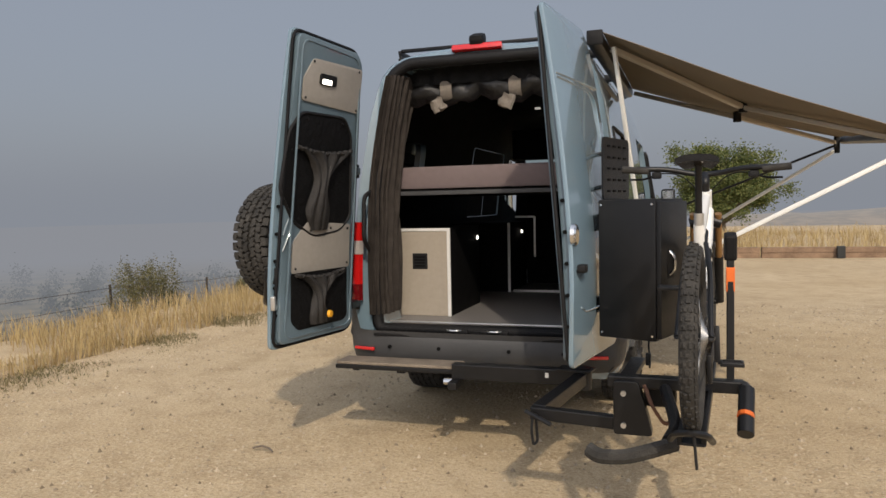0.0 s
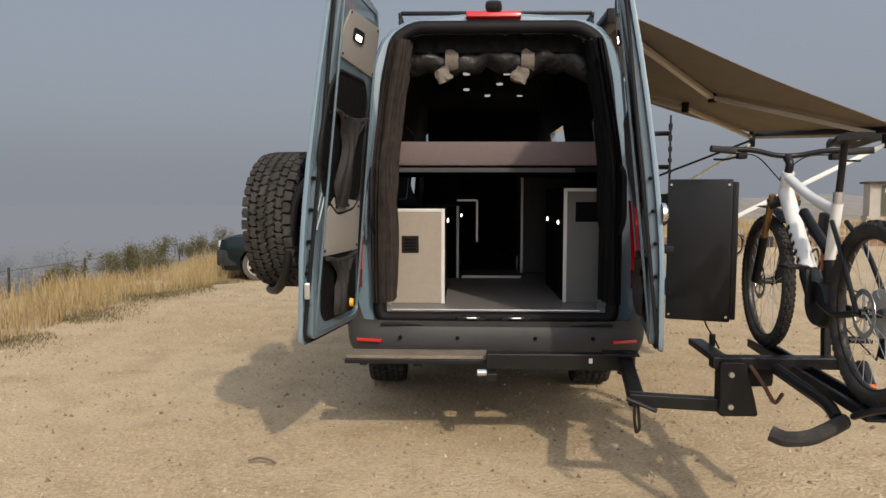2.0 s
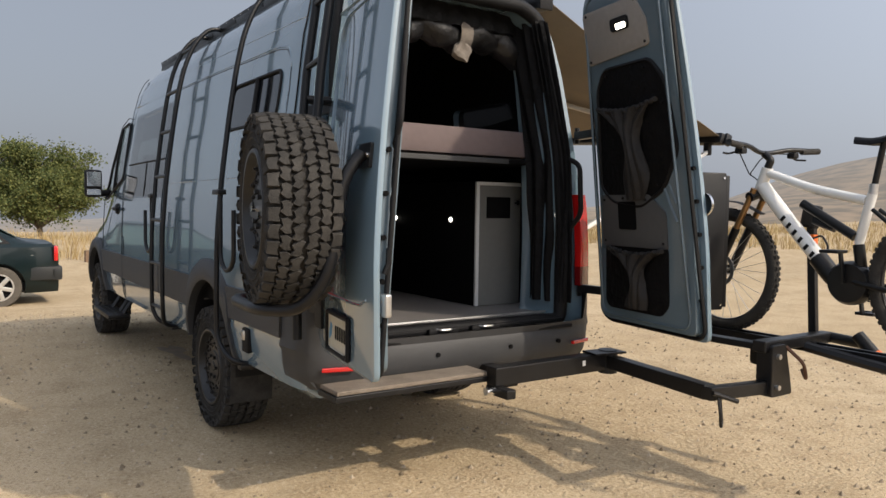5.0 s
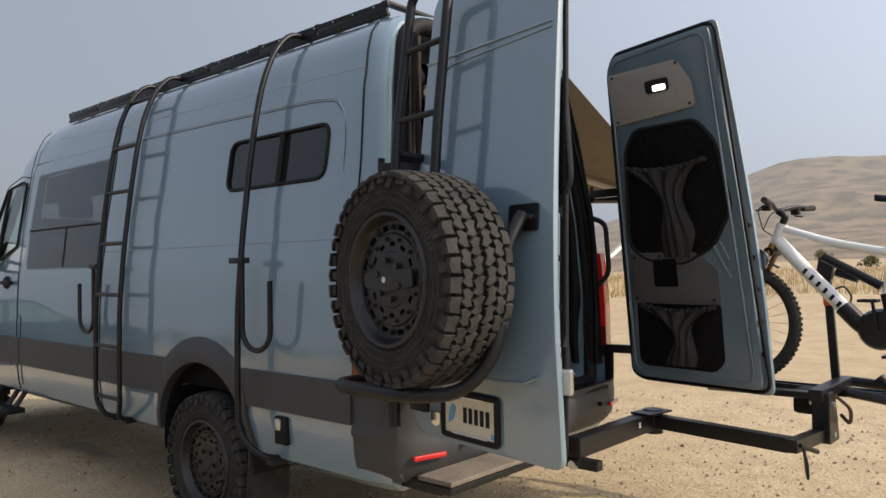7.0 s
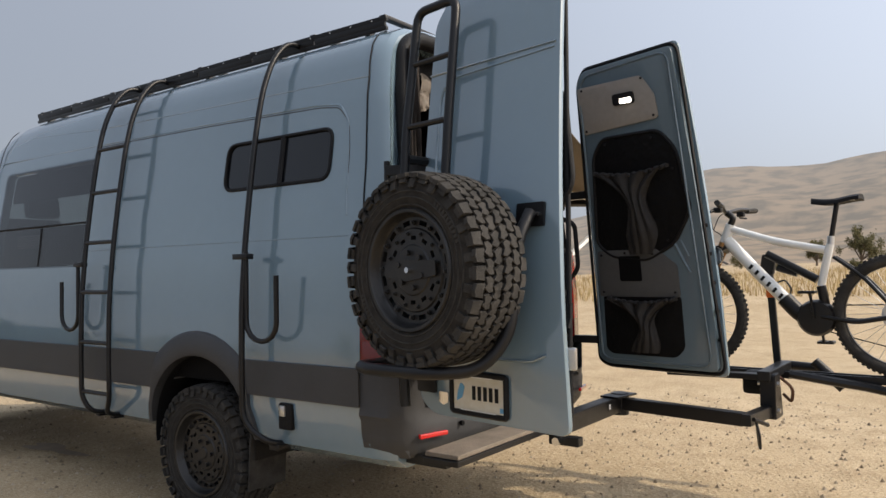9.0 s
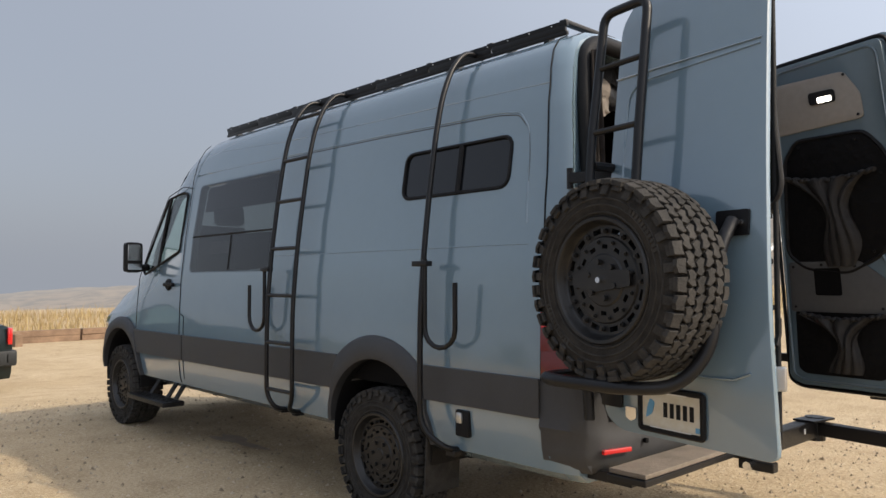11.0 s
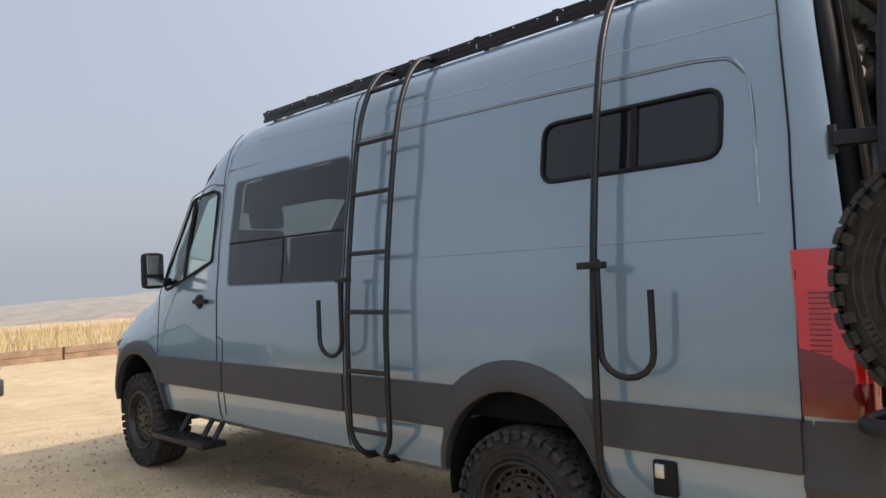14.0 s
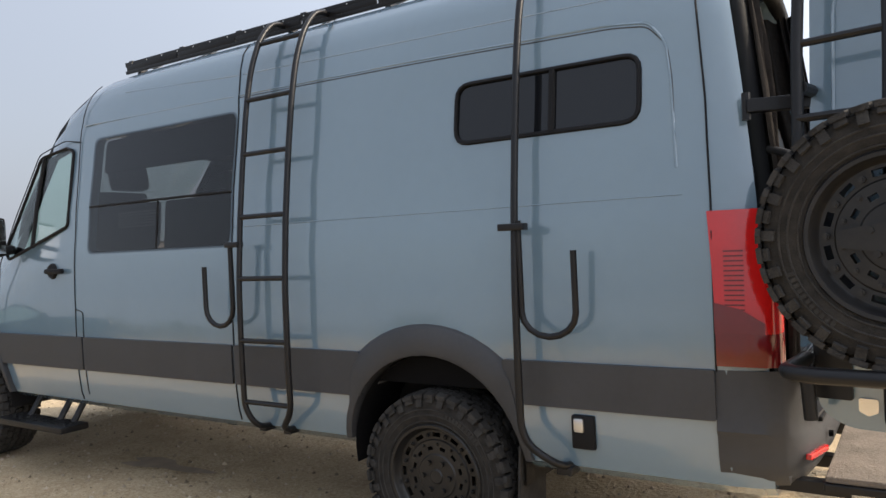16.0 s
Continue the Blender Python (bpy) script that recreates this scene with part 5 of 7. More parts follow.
tube(bm, [(0.64, -1.20, 0.60), (0.635, -1.22, 0.52), (0.645, -1.22, 0.44), (0.665, -1.21, 0.46), (0.655, -1.20, 0.60)], 0.008, 6, 0.02)
rod(bm, (0.60, -1.20, 0.61), (0.74, -1.24, 0.56), 0.012, 8)
part("pin_clip", bm, "steel", ha)

br = thing("bike_rack", "black platform bicycle rack on the hitch arm", "bike rack")
bm = bmesh.new()
slab(bm, rounded([(1.05, 0.53), (1.24, 0.53), (1.22, 0.62), (1.17, 0.80), (1.05, 0.80)], 0.02), 0.09, pose(0, -1.22, 0), 0.006)
up = part("upright", bm, "steel", br)
bm = bmesh.new()
for z in (0.58, 0.74):
    rod(bm, (1.10, -1.235, z), (1.10, -1.11, z), 0.014, 8)
part("bolt", bm, "bare", up)
bm = beam(bmesh.new(), (1.02, -1.16, 0.79), (1.66, -1.16, 0.79), 0.075, 0.06, 0.008)
part("platform_beam", bm, "steel", br)
bm = beam(bmesh.new(), (1.13, -0.55, 0.77), (1.10, -1.15, 0.78), 0.08, 0.035, 0.006)
box(bm, (1.19, -0.66, 0.80), (0.03, 0.03, 0.07), (0, 0, 0), 0.006)
part("folded_tray", bm, "steel", br)
# wheel tray under the bicycle
bm = bmesh.new()
for dx in (-0.045, 0.045):
    beam(bm, (1.50 + dx, -0.50, 0.755), (1.42 + dx, -1.95, 0.755), 0.02, 0.045, 0.005)
beam(bm, (1.50, -0.50, 0.738), (1.42, -1.95, 0.738), 0.10, 0.012, 0.003)
part("wheel_tray", bm, "steel", br, "black wheel tray")
bm = bmesh.new()
tube(bm, [(1.34, -1.90, 0.74), (1.36, -2.02, 0.80), (1.42, -2.06, 0.82), (1.48, -2.02, 0.80), (1.50, -1.90, 0.74)], 0.014, 8, 0.04)
rod(bm, (1.43, -2.05, 0.80), (1.44, -2.06, 0.68), 0.006, 6)
part("wheel_cradle", bm, "steel", br)
bm = bmesh.new()
tube(bm, [(1.30, -1.25, 0.78), (1.34, -1.50, 0.74), (1.36, -1.66, 0.72), (1.33, -1.80, 0.70)], 0.028, 8, 0.06)
part("tilt_arm", bm, "steel", br)
bm = bmesh.new()
tube(bm, [(1.02, -1.90, 0.67), (1.06, -1.93, 0.655), (1.16, -1.92, 0.655), (1.25, -1.87, 0.67), (1.36, -1.80, 0.69)], 0.028, 8, 0.05, flat=1.2)
part("tilt_foot", bm, "rubber", br)
bm = beam(bmesh.new(), (1.60, -1.12, 0.80), (1.60, -1.08, 1.50), 0.045, 0.035, 0.005, up=(1, 0, 0))
arm = part("wheel_arm", bm, "steel", br, "upright clamp arm")
part("orange_band", beam(bmesh.new(), (1.60, -1.092, 1.24), (1.60, -1.086, 1.36), 0.05, 0.04, 0.004, up=(1, 0, 0)), "orange", arm, "orange band")
bm = box(bmesh.new(), (1.60, -1.08, 1.46), (0.06, 0.09, 0.13), (10, 0, 0), 0.015)
part("arm_head", bm, "plastic", arm)
bm = bmesh.new()
rod(bm, (1.66, -1.16, 0.79), (1.66, -1.35, 0.78), 0.03, 10)
rod(bm, (1.66, -1.33, 0.82), (1.645, -1.50, 0.66), 0.036, 12)
part("tilt_handle", bm, "steel", br, smooth=40)
bm = bmesh.new()
rod(bm, (1.65, -1.43, 0.732), (1.6475, -1.445, 0.719), 0.037, 12)
part("orange_ring", bm, "orange", br)
bm = box(bmesh.new(), (1.27, -1.06, 0.72), (0.16, 0.14, 0.14), (0, 0, 0), 0.03)
part("pivot_block", bm, "plastic", br, smooth=40)
bm = bmesh.new()
tube(bm, [(1.20, -1.20, 0.78), (1.24, -1.28, 0.70), (1.30, -1.26, 0.60), (1.36, -1.2, 0.64)], 0.010, 6, 0.04)
part("strap", bm, "bark_strap", br, "dull brown strap")

# ---- inside the van ----
FLOOR = 0.822
bm = box(bmesh.new(), (0, 3.0, FLOOR - 0.006), (1.84, 5.6, 0.012))
box(bm, (0, 0.16, FLOOR - 0.006), (1.40, 0.12, 0.012))
deck = part("floor_covering", bm, "vinyl", van, "grey vinyl floor")
bm = bmesh.new()
for s in (-1, 1):
    for y in (REAR_Y, FRONT_Y):
        rod(bm, (s * 0.63, y, 0.50), (s * 1.10, y, 0.50), 0.475, 32)
well = part("well", bm, "dark")
bpy.context.view_layer.update()
carve(deck, [well])
# wall and ceiling lining, shade in its black, a hand's width inside the shell
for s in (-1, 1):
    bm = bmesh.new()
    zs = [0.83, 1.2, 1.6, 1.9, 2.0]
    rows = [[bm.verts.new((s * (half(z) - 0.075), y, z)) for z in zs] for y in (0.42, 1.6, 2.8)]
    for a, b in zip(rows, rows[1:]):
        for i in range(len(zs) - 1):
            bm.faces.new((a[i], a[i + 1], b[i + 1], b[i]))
    part("wall_lining", bm, "dark", van, "wall lining with the cabin's shade in its black")
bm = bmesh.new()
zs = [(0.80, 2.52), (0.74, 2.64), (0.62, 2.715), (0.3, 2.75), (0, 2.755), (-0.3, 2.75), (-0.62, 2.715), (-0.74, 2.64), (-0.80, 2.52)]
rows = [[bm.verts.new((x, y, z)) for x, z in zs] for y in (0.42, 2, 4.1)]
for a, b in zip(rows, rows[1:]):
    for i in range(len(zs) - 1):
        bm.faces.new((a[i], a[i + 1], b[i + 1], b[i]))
part("ceiling_lining", bm, "dark", van, "ceiling lining with the cabin's shade in its black")
for x, y in ((0.14, 2.9), (0.18, 2.24), (0.04, 3.8), (0.41, 3.8), (-0.2, 2.24), (-0.2, 3.3), (-0.3, 1.5)):
    bm = rod(bmesh.new(), (x, y, 2.745), (x, y, 2.728), 0.032, 16)
    part("ceiling_spot", bm, "spot", van, "small round ceiling spotlight")
M["dark_panel"] = mat("dark_grey_laminate", (0.030, 0.031, 0.031), 0.5, 0, 0.1, 30, 0.1, 500)


def cabinet(x0, x1, y0, y1, z1, mt, label, trim, top=True):
    """A cabinet unit with a pale edge trim round its rear face."""
    c = thing("cabinet", label, "cabinet", ((x0 + x1) / 2, y0, FLOOR))
    ox, oy, oz = (x0 + x1) / 2, y0, FLOOR
    # Body in the near-black interior colour; only the rear panel shows laminate.
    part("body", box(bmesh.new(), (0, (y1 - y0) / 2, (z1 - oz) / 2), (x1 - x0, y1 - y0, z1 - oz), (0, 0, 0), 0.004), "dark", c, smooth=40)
    if mt != "dark":
        part("rear_panel", box(bmesh.new(), (0, -0.003, (z1 - oz) / 2), (x1 - x0 - 0.004, 0.012, z1 - oz - 0.004), (0, 0, 0), 0.002), mt, c, "linen laminate panel")
    w = (x1 - x0) / 2
    h = z1 - oz
    if trim:
        e = w - 0.012 if trim > 0 else -w + 0.012
        part("edge_trim", box(bmesh.new(), (e, -0.004, h / 2), (0.026, 0.02, h), (0, 0, 0), 0.004), "edge", c, "white edge trim")
        if not top:
            return c
        part("edge_trim", box(bmesh.new(), (-0.013 * (1 if trim > 0 else -1), -0.004, h - 0.012), (w * 2 - 0.026, 0.02, 0.024), (0, 0, 0), 0.004), "edge", c, "white edge trim")
    return c


cl = cabinet(-0.90, -0.352, 0.525, 1.35, 1.51, "tan", "tan laminate cabinet with white trim and switch panel", 1)
bm = box(bmesh.new(), (0.025, -0.006, 0.43), (0.125, 0.016, 0.125), (0, 0, 0), 0.006)
sw = part("switch_panel", bm, "plastic", cl, "black switch panel")
for k in range(4):
    part("switch_row", box(bmesh.new(), (0.025, -0.016, 0.395 + k * 0.023), (0.085, 0.006, 0.012), (0, 0, 0), 0.002), "dark", sw)
cr = cabinet(0.515, 0.90, 0.622, 1.80, 1.66, "tan_shaded", "tall cabinet in tan laminate greyed for shade, with white trim and vent", -1)
part("vent_panel", box(bmesh.new(), (-0.005, -0.006, 0.665), (0.205, 0.014, 0.145), (0, 0, 0), 0.004), "dark", cr, "dark vent panel")
bm = lathe(bmesh.new(), [(0.0, 0.03), (0.016, 0.03), (0.022, 0.01), (0.024, 0.0)], 16, pose(0.145, -0.004, 0.70, 0, 0, -90))
part("knob", bm, "chrome", cr, "chrome knob", smooth=40)
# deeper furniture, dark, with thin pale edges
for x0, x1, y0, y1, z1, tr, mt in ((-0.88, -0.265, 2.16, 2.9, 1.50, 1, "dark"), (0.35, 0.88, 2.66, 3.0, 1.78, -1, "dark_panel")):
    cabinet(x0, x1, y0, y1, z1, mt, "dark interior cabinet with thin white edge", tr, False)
bm = box(bmesh.new(), (0.04, 2.16, FLOOR + 0.012), (0.56, 0.02, 0.024), (0, 0, 0), 0.004)
part("floor_edge", bm, "edge", van, "white floor edging")
sl = thing("galley_cabinet", "black galley cabinet, enlarged to block the windscreen, with a pale latch rail", "cabinet", (0.0, 2.5, FLOOR))
part("rail", box(bmesh.new(), (-0.09, 0, 0.52), (0.02, 0.02, 0.42), (0, 0, 0), 0.004), "bare", sl)
part("handle", box(bmesh.new(), (-0.19, 0, 0.73), (0.20, 0.02, 0.02), (0, 0, 0), 0.004), "bare", sl)
# Base made wider and taller to block windscreen light below the bed.
part("base", box(bmesh.new(), (0.03, 0.50, 0.53), (0.60, 0.10, 1.06), (0, 0, 0), 0.01), "dark", sl)
part("foot", box(bmesh.new(), (-0.09, 0.22, 0.30), (0.05, 0.48, 0.04), (0, 0, 0), 0.01), "dark", sl)
for x, y in ((0.535, 1.67), (0.535, 0.91), (-0.352, 1.28), (-0.25, 2.6)):
    lt = thing("courtesy_lamp", "small lit courtesy lamp on a cabinet side", "lamp", (x - 0.02 if x > 0 else x, y, 1.40), group="courtesy lamps")
    bm = bmesh.new()
    lathe(bm, [(0.0, 0.012), (0.010, 0.012), (0.016, 0.004), (0.016, 0.0)], 12, Matrix.Rotation(math.pi if x > 0 else 0, 4, 'Z'))
    part("lens", bm, "led", lt)

bed = thing("bed_platform", "raised bed platform with mauve mattress", "bed", (0, 1.2, 1.74))
part("mattress", box(bmesh.new(), (0, 0.05, 0.155), (1.66, 1.78, 0.17), (0, 0, 0), 0.025), "mattress", bed, "mauve grey mattress", smooth=50)
part("platform", box(bmesh.new(), (0, 0.03, 0.045), (1.68, 1.78, 0.035), (0, 0, 0), 0.006), "dark", bed)
part("front_rail", box(bmesh.new(), (-0.1, -0.872, 0.04), (1.30, 0.02, 0.03), (0, 0, 0), 0.004), "clad", bed, "dark metal rail")

# seats and headrests up front, seen through the windows
for x in (-0.5, 0.5):
    se = thing("front_seat", "dark front seat with headrest", "seat", (x, 4.75, FLOOR), group="front seats")
    part("cushion", box(bmesh.new(), (0, 0.12, 0.42), (0.52, 0.52, 0.18), (0, 0, 0), 0.06), "dark", se, smooth=50)
    part("backrest", box(bmesh.new(), (0, -0.18, 0.82), (0.50, 0.16, 0.70), (-12, 0, 0), 0.06), "dark", se, smooth=50)
    part("headrest", box(bmesh.new(), (0, -0.30, 1.26), (0.28, 0.12, 0.20), (-10, 0, 0), 0.05), "dark", se, smooth=50)
    part("pedestal", box(bmesh.new(), (0, 0.1, 0.17), (0.4, 0.4, 0.34), (0, 0, 0), 0.02), "dark", se)
bm = box(bmesh.new(), (0, 5.45, 1.28), (1.24, 0.4, 0.32), (0, 0, 0), 0.08)
part("dashboard", bm, "dark", van, smooth=40)
bm = bmesh.new()
tube(bm, [(-0.48 + 0.19 * math.cos(a), 5.26 + 0.07 * math.sin(a), 1.50 + 0.18 * math.sin(a)) for a in [2 * math.pi * k / 20 for k in range(20)]], 0.016, 8, closed=True)
part("steering_wheel", bm, "dark", van)


# Added box that keeps windscreen light out of the view over the bed.
part("windscreen_block", box(bmesh.new(), (0, 4.10, 2.40), (1.30, 0.3, 0.36), (0, 0, 0), 0.03), "dark", van, "added dark box blocking the windscreen's top from behind")


# curtain round the opening and the rolled-up shade
def drape(pts, depth, name, parent, mt, folds=26, seed=1):
    """A hanging cloth between pairs of points (top to bottom along each side)."""
    bm = bmesh.new()
    nv = len(pts)
    nu = 30
    rows = []
    for j, (a, b) in enumerate(pts):
        a, b = Vector(a), Vector(b)
        row = []
        for i in range(nu + 1):
            f = i / nu
            p = a.lerp(b, f)
            p.y -= depth * (0.5 + 0.5 * math.sin(f * folds + seed + 0.5 * math.sin(j * 0.9)))
            row.append(bm.verts.new(p))
        rows.append(row)
    for a, b in zip(rows, rows[1:]):
        for i in range(nu):
            bm.faces.new((a[i], a[i + 1], b[i + 1], b[i]))
    return part(name, bm, mt, parent, smooth=70)


cu = thing("rear_curtain", "brown-grey curtain gathered at the rear opening", "curtain", (0, 0, 0))
zs = [2.60, 2.5, 2.3, 2.1, 1.9, 1.7, 1.5, 1.3, 1.1, 0.95, 0.86]
edge = lambda z: 0.738 - (0.0 if z < 1.8 else 0.12 * ((z - 1.8) / 0.85) ** 1.3)


def gathered(sg, name, mt, inner, folds, deep, seed):
    """A curtain hung in tight folds round the jamb, from the seal inwards along the side."""
    bm = bmesh.new()
    rows = []
    n = 90
    for j, z in enumerate([2.64 - 0.06 * k for k in range(30)]):
        e = edge(z)
        path = [Vector((e + 0.075, 0.0)), Vector((e + 0.02, 0.0)), Vector((e - inner, 0.07)), Vector((e - inner - 0.02, 0.30))]
        row = []
        for i in range(n + 1):
            f = i / n * 3
            k = min(2, int(f))
            p = path[k].lerp(path[k + 1], f - k)
            d = (path[k + 1] - path[k]).normalized()
            w = math.sin(i / n * folds * 2 * math.pi + 0.9 * math.sin(j * 0.31 + seed) + 0.5 * noise.noise((i * 0.08, j * 0.25, seed)))
            w = w * 0.7 + 0.6 * noise.noise((i * 0.22, j * 0.16, seed + 4))
            p = p + Vector((-d.y, d.x)) * w * deep * (1.0 if f > 0.4 else 0.45)
            row.append(bm.verts.new((sg * p.x, p.y + lean(z), z)))
        rows.append(row)
    for a, b in zip(rows, rows[1:]):
        for i in range(n):
            bm.faces.new((a[i], a[i + 1], b[i + 1], b[i]))
    part(name, bm, mt, cu, smooth=80)


gathered(-1, "left_panel", "curtain", 0.035, 8, 0.032, 1.0)
gathered(1, "right_panel", "cloth", 0.005, 7, 0.024, 3.0)
drape([((-0.62, 0.2 + lean(2.68), z), (0.62, 0.2 + lean(2.68), z)) for z in (2.70, 2.66, 2.62, 2.58)], 0.03, "valance", cu, "cloth", 60, 2)
bm = bmesh.new()
pts = []
for i in range(41):
    f = i / 40
    pts.append((-0.66 + 1.32 * f, 0.30 + lean(2.5) + 0.01 * math.sin(f * 31), 2.545 + 0.022 * math.sin(f * 17) + 0.012 * math.sin(f * 43 + 1) - 0.05 * (abs(f - 0.5) * 2) ** 3))
tube(bm, pts, 0.078, 16, flat=1.1)
for v in bm.verts:
    v.co += Vector((0, 0, 1)) * 0.03 * noise.noise(v.co * 11) + Vector((0, 1, 0)) * 0.03 * noise.noise(v.co * 7 + Vector((3, 1, 2)))
rs = thing("rolled_shade", "black rolled-up insulated shade with beige straps", "shade", (0, 0, 0))
part("roll", bm, "sheen", rs, smooth=70)
for x, tail in ((-0.30, -0.06), (0.22, -0.05)):
    bm = bmesh.new()
    ring = []
    for k in range(16):
        a = 2 * math.pi * k / 16
        y, z = 0.305 + lean(2.5) + 0.102 * math.cos(a), 2.548 + 0.104 * math.sin(a)
        ring.append((bm.verts.new((x - 0.045, y, z)), bm.verts.new((x + 0.045, y, z))))
    for k in range(16):
        a, b = ring[k], ring[(k + 1) % 16]
        bm.faces.new((a[0], a[1], b[1], b[0]))
    s1 = part("strap", bm, "strap", rs, "beige strap", smooth=60)
    bm = box(bmesh.new(), (x + tail, 0.195 + lean(2.5), 2.425), (0.10, 0.045, 0.10), (0, -28 if x < 0 else 20, 0), 0.02)
    bmesh.ops.subdivide_edges(bm, edges=bm.edges[:], cuts=3, use_grid_fill=True)
    for v in bm.verts:
        v.co += Vector((noise.noise(v.co * 22), noise.noise(v.co * 26 + Vector((4, 0, 0))), noise.noise(v.co * 24 + Vector((0, 7, 0))))) * 0.022
    part("strap_end", bm, "strap", s1, "bunched strap end", smooth=50)


# ---- the bicycle ----
def bike_wheel(parent, c, along, name):
    """A 29-inch bicycle wheel at c whose plane holds the direction along and the vertical."""
    w = new(name)
    w.parent = parent
    yaw = math.atan2(along[1], along[0]) - math.pi / 2
    w.matrix_basis = Matrix.Translation(c) @ Matrix.Rotation(yaw, 4, 'Z')
    bm = bmesh.new()
    prof = [(0.336 + 0.033 * math.cos(a), 0.034 * math.sin(a)) for a in [2 * math.pi * k / 12 for k in range(13)]]
    lathe(bm, prof, 56)
    ty = part("tyre", bm, "rubber", w, smooth=60)
    bm = bmesh.new()
    N = 72
    for k in range(N):
        a = 2 * math.pi * k / N
        for x, r, tl, sz in (((-0.010, 0.369, 0, 0.012), (0.010, 0.369, 0, 0.012)) if k % 2 else ((0.0, 0.370, 0, 0.016),)) + ((-0.024, 0.358, -50, 0.011), (0.024, 0.358, 50, 0.011)):
            box(bm, (0, 0, 0), (sz, 0.018, 0.010), (0, 0, 0), 0, Matrix.Rotation(-a, 4, 'X') @ pose(x, 0, r, 0, tl, 0))
    part("tread", bm, "rubber", w)["kind"] = "stuff"
    bm = bmesh.new()
    lathe(bm, [(0.318, -0.014), (0.318, 0.014), (0.300, 0.012), (0.296, 0.0), (0.300, -0.012), (0.318, -0.014)], 56)
    rim = part("rim", bm, "rim", w, smooth=40)
    bm = bmesh.new()
    rod(bm, (-0.055, 0, 0), (0.055, 0, 0), 0.018, 12)
    for s in (-1, 1):
        lathe(bm, [(0.0, s * 0.03), (0.028, s * 0.03), (0.028, s * 0.034), (0.0, s * 0.034)], 20)
    part("hub", bm, "rim", w)
    bm = bmesh.new()
    for k in range(28):
        a = 2 * math.pi * k / 28
        b = a + (0.5 if k % 4 < 2 else -0.5)
        s = 0.03 if k % 2 else -0.03
        rod(bm, (s, 0.026 * math.cos(b), 0.026 * math.sin(b)), (0, 0.298 * math.cos(a), 0.298 * math.sin(a)), 0.0014, 4)
    part("spokes", bm, "bare", w)["kind"] = "stuff"
    bm = bmesh.new()
    lathe(bm, [(0.075, -0.040), (0.10, -0.040), (0.10, -0.0385), (0.075, -0.0385), (0.075, -0.040)], 40)
    for k in range(6):
        a = 2 * math.pi * k / 6
        rod(bm, (-0.039, 0.02 * math.cos(a), 0.02 * math.sin(a)), (-0.039, 0.08 * math.cos(a + 0.4), 0.08 * math.sin(a + 0.4)), 0.004, 4)
    part("brake_disc", bm, "bare", w)
    return w


